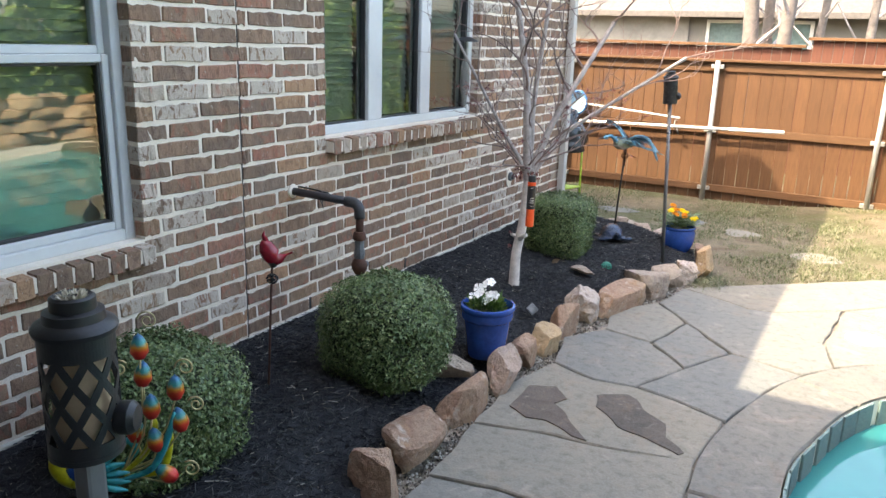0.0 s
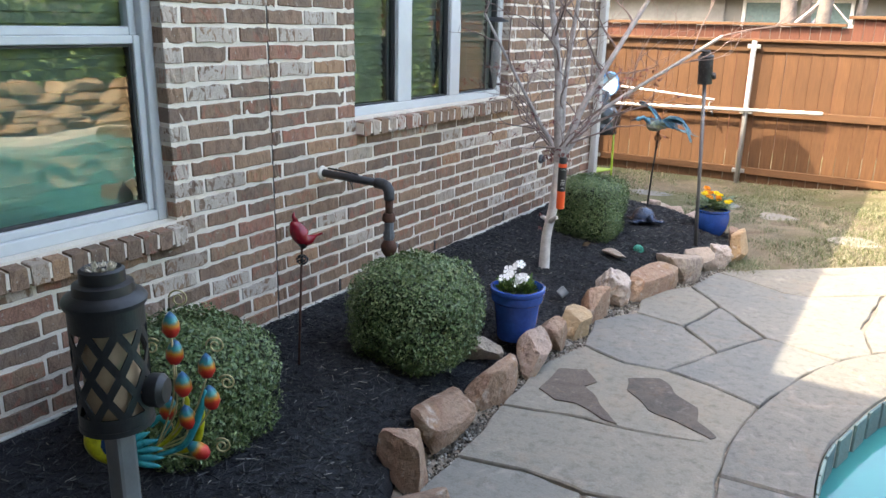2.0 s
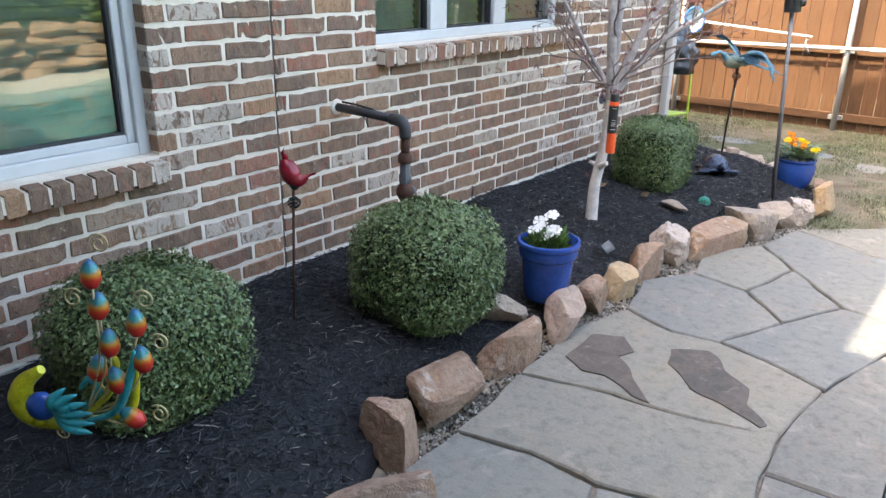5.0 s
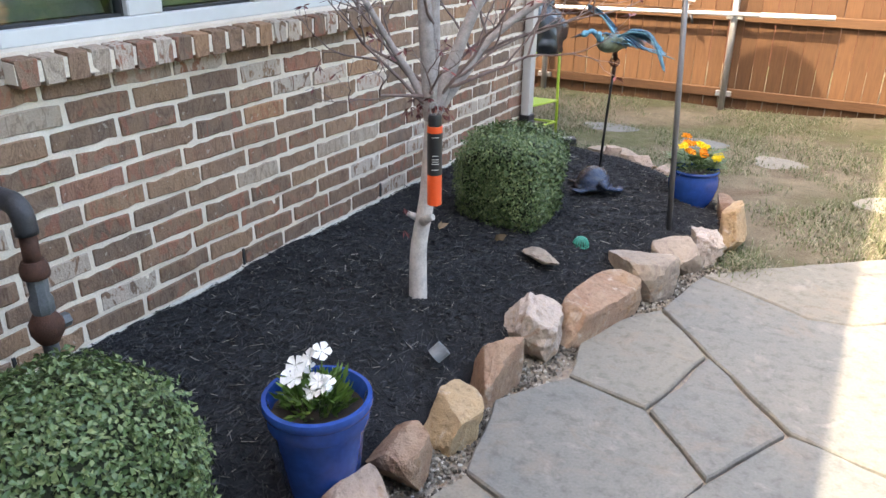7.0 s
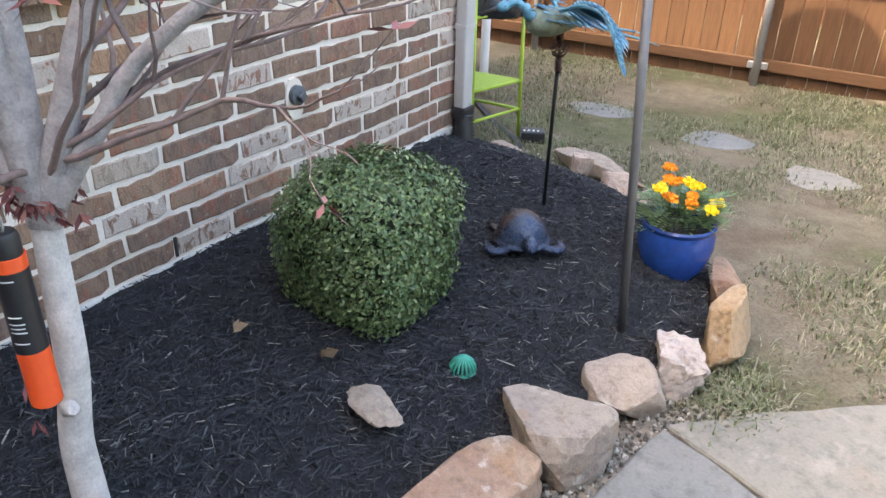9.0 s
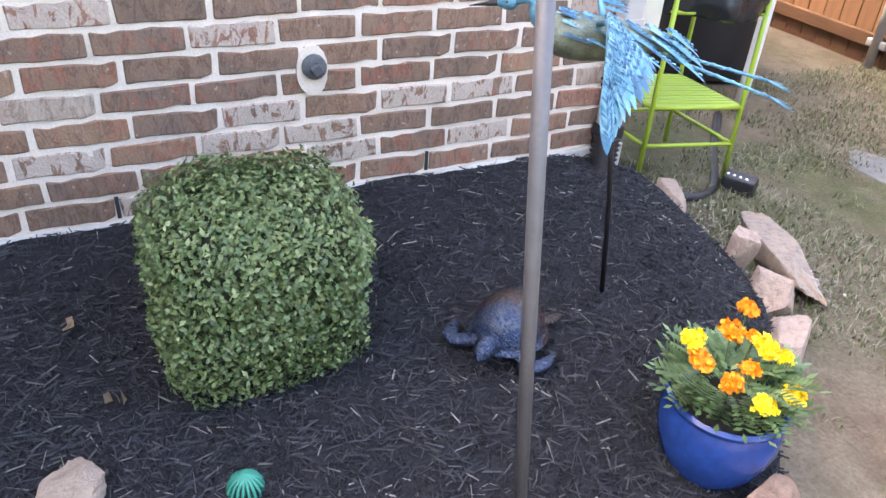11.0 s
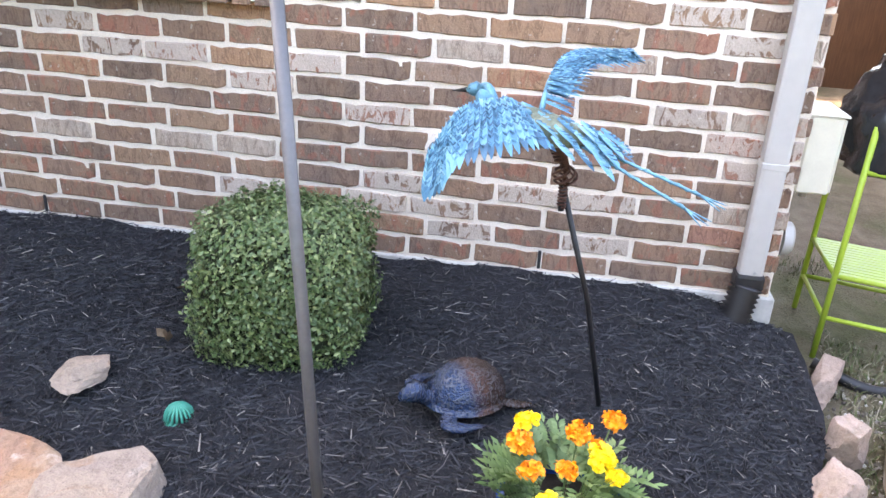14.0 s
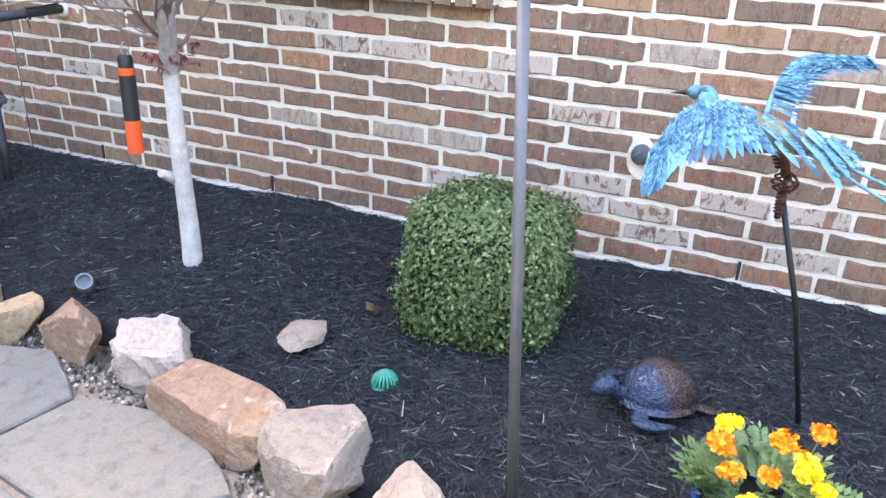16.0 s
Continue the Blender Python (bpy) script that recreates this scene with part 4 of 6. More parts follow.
# ---- rocks ----
def rock_mesh(seed, dims, cuts=11, flat_top=0.0, knobs=0.0):
    r = random.Random(seed)
    bm = bmesh.new()
    bmesh.ops.create_icosphere(bm, subdivisions=4, radius=1.0)
    planes = []
    for _ in range(cuts):
        n = Vector((r.gauss(0, 1), r.gauss(0, 1), r.gauss(0, 0.8))).normalized()
        planes.append((n, r.uniform(0.52, 0.86)))
    planes += [(Vector((0, 0, -1)), 0.7), (Vector((r.uniform(-0.25, 0.25), r.uniform(-0.2, 0.2), 1)).normalized(), 0.78 - flat_top)]
    off = Vector((seed * 3.1, seed * 1.7, 0))
    for v in bm.verts:
        q = sum(abs(c) ** 5 for c in v.co) ** 0.2
        v.co /= q ** 0.9
        for n, d in planes:
            over = v.co.dot(n) - d
            if over > 0:
                v.co -= n * over * 0.96
        v.co += v.co.normalized() * (knobs * (abs(noise.noise(v.co * 3.4 + off)) - 0.2) + 0.05 * noise.noise(v.co * 2.2 + off) - 0.05 * abs(noise.noise(v.co * 4.5 + off)) + 0.03 * noise.noise(v.co * 9 + off) + 0.018 * noise.noise(v.co * 19 + off))
    lo = [min(v.co[k] for v in bm.verts) for k in range(3)]
    hi = [max(v.co[k] for v in bm.verts) for k in range(3)]
    for v in bm.verts:
        v.co = Vector(((v.co[k] - lo[k]) / (hi[k] - lo[k]) - (0.5 if k < 2 else 0)) * dims[k] for k in range(3))
    for f in bm.faces:
        f.smooth = f.calc_area() < 0
    return bm


def build_rocks():
    table = [
        (1.21, 2.27, -0.03, (0.2, 0.2, 0.25), 10, ROCK_BROWN, 3, "reddish-brown pointed sandstone rock edging the bed"),
        (1.39, 2.0, -0.03, (0.11, 0.38, 0.14), -32, ROCK_BROWN, 5, "brown sandstone slab edging the bed"),
        (1.62, 1.72, -0.03, (0.2, 0.3, 0.16), -45, ROCK_BROWN, 6, "brown sandstone slab edging the bed"),
        (1.19, 2.64, -0.03, (0.2, 0.42, 0.21), -8, ROCK_BROWN, 8, "brown sandstone slab edging the bed"),
        (1.15, 3.06, -0.03, (0.2, 0.42, 0.2), 6, ROCK_BROWN, 9, "long brown sandstone slab edging the bed"),
        (1.18, 3.47, -0.03, (0.19, 0.25, 0.23), -12, ROCK_PINK, 14, "pale pink upright rock edging the bed"),
        (0.98, 3.19, 0.1, (0.3, 0.15, 0.13), 12, ROCK_GREY, 15, "flat pale wedge-shaped rock lying in the mulch"),
        (1.14, 3.80, -0.03, (0.17, 0.24, 0.19), 8, ROCK_BROWN, 21, "brown rounded rock edging the bed"),
        (1.18, 4.07, -0.03, (0.18, 0.22, 0.16), -15, ROCK_TAN, 24, "tan blocky rock edging the bed"),
        (1.17, 4.36, -0.03, (0.16, 0.28, 0.22), 5, ROCK_BROWN, 27, "rusty brown rock edging the bed"),
        (1.16, 4.73, -0.03, (0.24, 0.28, 0.24), 15, ROCK_WHITE, 30, "large white knobbly quartz rock"),
        (1.305, 5.06, -0.03, (0.2, 0.56, 0.18), -15, ROCK_BROWN, 33, "long grey-brown sandstone block"),
        (1.385, 5.47, -0.03, (0.3, 0.29, 0.21), -25, ROCK_GREY, 36, "big pinkish-grey squared rock with a flat top"),
        (1.48, 5.77, -0.03, (0.18, 0.25, 0.19), -25, ROCK_GREY, 40, "grey and tan rock edging the bed"),
        (1.58, 5.97, -0.03, (0.17, 0.18, 0.19), 20, ROCK_WHITE, 43, "white rock edging the bed"),
        (1.66, 6.21, -0.04, (0.14, 0.24, 0.27), -8, ROCK_TAN, 46, "orange-tan upright rock beside the lawn"),
        (1.58, 6.50, -0.04, (0.14, 0.24, 0.2), 15, ROCK_BROWN, 49, "brown rock beside the blue flower pot"),
        (1.06, 7.10, -0.05, (0.34, 0.17, 0.16), -35, ROCK_PINK, 52, "pink rock edging the bed by the lawn"),
        (0.85, 7.26, -0.05, (0.2, 0.14, 0.16), -10, ROCK_PINK, 55, "pinkish stone edging the bed by the lawn"),
        (0.62, 7.36, -0.05, (0.13, 0.13, 0.17), 0, ROCK_PINK, 58, "pinkish stone edging the bed by the lawn"),
        (0.62, 7.54, -0.08, (0.62, 0.13, 0.13), -22, ROCK_GREY, 61, "long bleached grey stone beside the bed"),
        (0.2, 7.40, -0.06, (0.34, 0.1, 0.11), -28, ROCK_PINK, 64, "flat pink stone edging the bed"),
    ]
    for x, y, z, dims, yaw, mat, seed, label in table:
        rk = obj("rock", rock_mesh(seed, dims, 6 if "slab" in label or "block" in label or "squared" in label else 10, 0.12 if "squared" in label else 0.0, 0.2 if mat is ROCK_WHITE else 0.0), mat, None, m=pose(x, y, z, 0, 0, yaw))
        tagged(rk, label, "rock", "rocks edging the bed")
    rk = obj("flat_rock", rock_mesh(70, (0.19, 0.12, 0.05), 10, 0.0, 0.12), ROCK_GREY, None, m=pose(1.0, 5.165, 0.16, 0, 0, -20))
    tagged(rk, "small pitted flat grey rock lying on black mulch", "rock")
    for x, y, w, d, yaw in ((0.94, 8.75, 0.44, 0.34, 15), (1.63, 8.3, 0.44, 0.36, -25), (2.38, 7.46, 0.42, 0.34, 10), (0.1, 8.9, 0.5, 0.3, 0)):
        o = [(0.5 * w * math.cos(a) * (1 + 0.15 * math.sin(3 * a + yaw)), 0.5 * d * math.sin(a)) for a in (k * math.pi / 7 for k in range(14))]
        st = obj("stepping_stone", slab(wobble(o, 0.04, 0.015, yaw), -0.05, 0.008, 0, 0.006), FLAG, None, m=pose(x, y, ground_z(x, y), 0, 0, yaw))
        tagged(st, "flat tan stepping stone sunk in the lawn", "stepping stone", "stepping stones")


build_rocks()


def build_gravel():
    r = random.Random(31)
    verts, faces = [], []
    base = [(0, 0, 1), (1, 0, 0.1), (0, 1, 0), (-1, 0, -0.1), (0, -1, 0.05), (0, 0, -1)]
    tri = [(0, 1, 2), (0, 2, 3), (0, 3, 4), (0, 4, 1), (5, 2, 1), (5, 3, 2), (5, 4, 3), (5, 1, 4)]
    for _ in range(5000):
        if r.random() < 0.9:
            y = r.uniform(1.7, 6.1)
            x = mulch_edge(y) + 0.13 + r.gauss(0, 0.05)
            z = -0.017
        else:
            x, y = r.uniform(0.0, 0.9), r.uniform(7.4, 7.7)
            z = ground_z(x, y)
        s = r.uniform(0.003, 0.011)
        m = Matrix.Translation((x, y, z + s * 0.4)) @ Euler((r.uniform(0, 6), r.uniform(0, 6), r.uniform(0, 6))).to_matrix().to_4x4()
        b = len(verts)
        k = (s * r.uniform(0.7, 1.4), s, s * r.uniform(0.5, 1))
        verts += [m @ Vector((p[0] * k[0], p[1] * k[1], p[2] * k[2])) for p in base]
        faces += [tuple(b + i for i in f) for f in tri]
    g = obj("gravel", raw("gravel", verts, faces), PEBBLE)
    tagged(g, "pale pea gravel between the edging rocks and the paving", "gravel", "", "stuff")


def pebble_material():
    k = Mat("pebbles", 0.85, spec=0.3)
    k.color(k.ramp(k.island(), [(0, (0.05, 0.042, 0.035)), (0.45, (0.14, 0.12, 0.1)), (0.8, (0.3, 0.27, 0.23)), (1, (0.5, 0.47, 0.42))]))
    k.bump(k.noise(200), 0.3, 0.002)
    return k.m


PEBBLE = pebble_material()
build_gravel()


def build_grass():
    r = random.Random(41)
    verts, faces = [], []

    def blade(x, y, h):
        z = ground_z(x, y) - 0.004
        a, w = r.uniform(0, 6.28), r.uniform(0.0015, 0.003)
        ca, sa, l = math.cos(a), math.sin(a), r.uniform(0.2, 1.3) * h
        b = len(verts)
        verts.extend([(x - sa * w, y + ca * w, z), (x + sa * w, y - ca * w, z), (x + ca * l * 0.4 + sa * w, y + sa * l * 0.4 - ca * w, z + h * 0.65),
                      (x + ca * l * 0.4 - sa * w, y + sa * l * 0.4 + ca * w, z + h * 0.65), (x + ca * l, y + sa * l, z + h * r.uniform(0.7, 1))])
        faces.extend([(b, b + 1, b + 2, b + 3), (b + 3, b + 2, b + 4)])

    made = 0
    while made < 48000:
        x, y = r.uniform(-1.2, 4.4), 6.0 + 4.3 * r.random() ** 1.15
        e = mulch_edge(min(y, 7.35))
        if y < 7.45 and x < e + 0.16:
            continue
        if y < 6.1 + 0.8 * (x - 1.9) and x > 1.7:
            continue
        if y < 7.5 and x < 0.1:
            continue
        bare = 1.3 * noise.noise((x * 1.1, y * 1.1, 5.0)) + 0.8 * noise.noise((x * 3.4, y * 3.4, 2.0))
        if bare < r.uniform(-0.25, 0.3) - 0.1 + 0.35 * (1 - ramp01(math.hypot(x - 1.9, (y - 6.6) * 0.9), 0.2, 0.9)):
            made += 0.3
            continue
        blade(x, y, r.uniform(0.012, 0.045))
        made += 1
    for _ in range(1500):
        blade(1.74 + r.gauss(0, 0.07), 6.02 + r.gauss(0, 0.1), r.uniform(0.02, 0.07))
    g = obj("grass", raw("grass", verts, faces), GRASS)
    tagged(g, "thin straw and green lawn grass", "grass", "", "stuff")


build_grass()


# ---- wall fittings ----
def build_downspout():
    d = thing("downspout", pose(0, 7.127, 0), "taupe metal downspout on the house corner", "downspout")
    part("pipe", box((0.012, -0.042, 0.3), (0.075, 0.042, 3.58), 0.012, 2), GREYPAINT, d)
    for z in (0.7, 1.9):
        part("strap", box((0.008, -0.0445, z), (0.0765, 0.0445, z + 0.025), 0.003), GREYPAINT, d)
    part("elbow", box((0.006, -0.05, 0.265), (0.085, 0.05, 0.32), 0.012, 2), BLACKPL, d, "black plastic adapter")
    pts = [(0.05 + 0.002 * k, -0.002 * k, 0.272 - 0.009 * k) for k in range(22)]
    part("corrugated_hose", tube(pts, [0.046 + 0.012 * (k % 2) for k in range(22)], 18), BLACKPL, d, "black corrugated drain hose")
    part("screw", lathe([(0, 0.004), (0.006, 0.003), (0.006, 0), (0, 0)], 8, None, pose(0.078, 0.01, 0.33, 0, 90)), GALV, d)


build_downspout()


def build_plug():
    p = thing("wall_plug", pose(0.0, 5.985, 0.64), "grey square-headed pipe plug set in mortar on the brick wall", "pipe plug")
    m = pose(0, 0, 0, 0, 90)
    part("mortar_patch", slab(wobble([(0.085 * math.cos(a) + 0.015, 0.05 * math.sin(a)) for a in (k * math.pi / 8 for k in range(16))], 0.02, 0.012), -0.01, 0.006), MORTAR, p, m=m)
    part("flange", lathe([(0, 0.03), (0.03, 0.03), (0.037, 0.026), (0.038, 0.004), (0, 0.0)], 20), GREYIRON, p, m=m)
    part("square_head", box((-0.016, -0.016, 0.028), (0.016, 0.016, 0.05), 0.003), GREYIRON, p, m=m @ pose(0, 0, 0, 0, 0, 35))


build_plug()


def build_wall_pipe():
    p = thing("wall_pipe", pose(0, 3.2, 0), "black iron pipe elbowing down from the brick wall with rusty couplings", "pipe")
    part("wall_collar", lathe([(0, 0), (0.04, 0.0), (0.036, 0.008), (0.024, 0.012), (0, 0.012)], 16), MORTAR, p, m=pose(-0.002, 0, 0.94, 0, 90))
    part("arm", tube([(0.0, 0, 0.94), (0.38, 0.004, 0.93)], 0.021, 14), IRON, p)
    part("elbow", tube(spline([(0.36, 0.003, 0.93), (0.415, 0.004, 0.925), (0.44, 0.004, 0.9), (0.445, 0.004, 0.85)], 4), 0.028, 14), IRON, p, "black cast elbow")
    part("drop_pipe", tube([(0.445, 0.004, 0.87), (0.443, 0.004, 0.74)], 0.021, 14), RUSTY, p, "rusty red-brown pipe")
    part("coupling", lathe([(0, 0.0), (0.033, 0), (0.036, 0.01), (0.034, 0.03), (0.027, 0.045), (0, 0.05)], 14), RUSTY, p, "rusty coupling", pose(0.443, 0.004, 0.735))
    part("union", lathe([(0, 0), (0.026, 0), (0.03, 0.01), (0.03, 0.04), (0.024, 0.05), (0.026, 0.09), (0.02, 0.1), (0, 0.1)], 8), GREYIRON, p, "grey hexagonal union", pose(0.443, 0.004, 0.635))
    part("valve_body", lathe([(0, 0), (0.025, 0.0), (0.042, 0.03), (0.043, 0.055), (0.026, 0.085), (0, 0.09)], 14), RUSTY, p, "dark valve body", pose(0.443, 0.004, 0.55))
    part("side_nut", lathe([(0, 0), (0.02, 0), (0.02, 0.03), (0, 0.034)], 6), GREYIRON, p, m=pose(0.443, 0.035, 0.59, -90))
    part("riser", tube([(0.443, 0.004, 0.12), (0.443, 0.004, 0.56)], 0.02, 12), IRON, p)
    cable = spline([(0.03, 0.01, 0.967), (0.12, 0.02, 0.962), (0.2, 0.01, 0.958), (0.22, 0.028, 0.95), (0.21, 0.03, 0.91)], 4)
    part("cable", tube(cable, 0.005, 6), BLACKPL, p)
    part("cable_tie", tube([(0.2, 0.0, 0.9), (0.205, -0.025, 0.925), (0.2, 0.0, 0.965), (0.2, 0.026, 0.935), (0.2, 0.0, 0.9), (0.2, 0.01, 0.87)], 0.003, 5), BLACKPL, p)


build_wall_pipe()


def build_corner_box():
    b = thing("utility_box", pose(-0.16, WALL_Y1 + 0.004, 0.6), "beige metal utility box on the end wall by the corner", "utility box")
    part("case", box((-0.12, 0.0, 0), (0.12, 0.11, 0.27), 0.006), BEIGE, b)
    part("door", box((-0.112, 0.111, 0.008), (0.112, 0.118, 0.262), 0.002), BEIGE, b)
    part("conduit", tube([(0.05, 0.05, -0.03), (0.05, 0.05, 0.001)], 0.014, 10), GREYPAINT, b)
    part("lid", box((-0.125, -0.002, 0.27), (0.125, 0.122, 0.278), 0.002), BEIGE, b)
    o = thing("meter_cover", pose(-0.07, WALL_Y1 + 0.003, 0.42, -90), "round grey cover cap on the end wall", "cover")
    part("disc", lathe([(0, 0.04), (0.05, 0.038), (0.06, 0.03), (0.062, 0), (0, 0)], 20), GREYPAINT, o)


build_corner_box()

# ---- clipped shrubs ----
def build_bush(x, y, z, rx, ry, h, seed, power, label, hollow=None):
    b = thing("boxwood_shrub", pose(x, y, z), label, "shrub", "clipped shrubs in the bed")
    r = random.Random(seed)
    off = Vector((seed, seed * 0.7, 0))
    cz = h * 0.5

    def surf(d):
        q = (abs(d.x / rx) ** power + abs(d.y / ry) ** power + abs(d.z / (h * 0.53)) ** power) ** (-1 / power)
        if hollow:
            q *= 1 - 0.22 * math.exp(-((d - hollow).length / 0.26) ** 2)
        return q * (1 + 0.09 * noise.noise(d * 2.1 + off) + 0.045 * noise.noise(d * 6.5 + off))

    # Solid dark hull under the leaves, painted as the shrub's shaded inside.
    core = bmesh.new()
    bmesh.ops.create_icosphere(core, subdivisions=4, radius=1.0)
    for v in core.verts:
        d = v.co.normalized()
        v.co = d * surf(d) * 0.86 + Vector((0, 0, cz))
    part("shaded_core", core, SHADE_CORE, b, "dark solid core giving the shrub its shaded inside")
    part("stem", tube([(0, 0, -0.04), (0.01, 0, h * 0.4)], 0.025, 8), BARK, b)

    def place(q):
        d = Vector((q.gauss(0, 1), q.gauss(0, 1), q.gauss(0, 1))).normalized()
        while hollow and (d - hollow).length < 0.24 + 0.1 * noise.noise(d * 9) and q.random() < 0.5:
            d = Vector((q.gauss(0, 1), q.gauss(0, 1), q.gauss(0, 1))).normalized()
        s = surf(d) * q.uniform(0.86, 1.0 + 0.035 * q.random())
        return d * s + Vector((0, 0, cz)), d

    part("foliage", leaf_cloud(r, 24000, place, 0.0165, 1.7, 0.3, True), BOX_LEAF, b, "small dense green leaves")


build_bush(0.53, 1.79, 0.16, 0.3, 0.3, 0.475, 5, 3.2, "round clipped boxwood shrub in black mulch")
build_bush(0.81, 2.93, 0.16, 0.298, 0.298, 0.49, 9, 3.0, "round clipped boxwood shrub with a worn hollow in its face", Vector((1.48, -1.15, 0.1)).normalized())
build_bush(0.63, 5.635, 0.15, 0.236, 0.242, 0.445, 13, 5.5, "squarish clipped boxwood shrub in black mulch")


# ---- flower pots ----
def build_pot(name, x, y, z, profile, label):
    p = thing(name, pose(x, y, z), label, "flower pot", "blue glazed flower pots")
    part("pot", lathe(profile, 40), BLUEGLAZE, p, "cobalt blue glazed ceramic")
    return p


WHITE_PETAL = plain("white_petal", (0.85, 0.85, 0.84), 0.6, var=0.05)
YELLOW_EYE = plain("yellow_eye", (0.6, 0.4, 0.05), 0.7)
FRESH_LEAF = leaf_material("fresh_leaf", [(0.1, (0.04, 0.09, 0.015)), (0.6, (0.09, 0.17, 0.03)), (0.95, (0.17, 0.25, 0.06))])
PALE_LEAF = leaf_material("marigold_leaf", [(0.1, (0.05, 0.1, 0.03)), (0.6, (0.1, 0.17, 0.06)), (0.95, (0.17, 0.25, 0.1))])
MARI_ORANGE = leaf_material("orange_petal", [(0.1, (0.75, 0.2, 0.005)), (0.9, (0.9, 0.36, 0.01))], 0.6)
MARI_YELLOW = leaf_material("yellow_petal", [(0.1, (0.85, 0.55, 0.01)), (0.9, (0.95, 0.75, 0.03))], 0.6)


def five_petals(r, size):
    """A flat five-lobed flower facing +z."""
    verts, faces = [(0, 0, 0)], []
    for k in range(5):
        a = k * 2 * math.pi / 5
        b = len(verts)
        for da, rr, zz in ((-0.55, 0.55, 0.1), (-0.5, 0.95, 0.18), (0, 1.08, 0.1), (0.5, 0.95, 0.18), (0.55, 0.55, 0.1)):
            verts.append((size * rr * math.cos(a + da), size * rr * math.sin(a + da), size * zz + size * r.uniform(-0.08, 0.12)))
        faces += [(0, b, b + 1, b + 2), (0, b + 2, b + 3, b + 4)]
    return raw("flower", verts, faces)


def ruffled(r, size, n=190):
    """A full head of many short petals."""
    def place(q):
        d = Vector((q.gauss(0, 1), q.gauss(0, 1), abs(q.gauss(0, 0.7)) + 0.15)).normalized()
        return Vector((d.x, d.y, d.z * 0.65)) * size * q.uniform(0.45, 0.85), d
    return leaf_cloud(r, n, place, size * 0.42, 0.95, 0.4, True)


def build_white_pot():
    prof = [(0, 0), (0.098, 0.0), (0.104, 0.012), (0.12, 0.16), (0.126, 0.205), (0.138, 0.215), (0.142, 0.235), (0.14, 0.255), (0.147, 0.262), (0.15, 0.275), (0.146, 0.286),
            (0.134, 0.288), (0.128, 0.275), (0.124, 0.235), (0, 0.235)]
    p = build_pot("flower_pot", 1.05, 3.53, 0.122, prof, "cobalt blue glazed pot of white pansies in the mulch")
    part("soil", lathe([(0, 0.243), (0.09, 0.246), (0.1245, 0.238), (0, 0.236)], 20), SOIL, p, "dark potting soil")
    r = random.Random(61)

    def place(q):
        a, d = q.uniform(0, 6.28), 0.085 * math.sqrt(q.random())
        return (d * math.cos(a) - 0.01, d * math.sin(a) + 0.01, 0.245 + q.uniform(0, 0.06)), (math.cos(a) * 0.7, math.sin(a) * 0.7, 0.7)

    plant = part("plant", leaf_cloud(r, 420, place, 0.04, 3.2), FRESH_LEAF, p, "narrow green leaves")
    for k in range(13):
        a, d = r.uniform(0, 6.28), r.uniform(0.0, 0.085)
        pos = (d * math.cos(a) - 0.005, d * math.sin(a), 0.3 + r.uniform(0.0, 0.06))
        if k < 3:
            pos = (-0.05 + 0.02 * k, -0.02 + 0.03 * k, 0.37 + 0.012 * k)
        part("flower", five_petals(r, r.uniform(0.022, 0.03)), WHITE_PETAL, p, "white flower", pose(*pos, r.uniform(15, 65), 0, r.uniform(-40, 40)))
        part("stalk", tube([(pos[0] * 0.6, pos[1] * 0.6, 0.24), (pos[0], pos[1], pos[2])], 0.0016, 5), FRESH_LEAF, p)


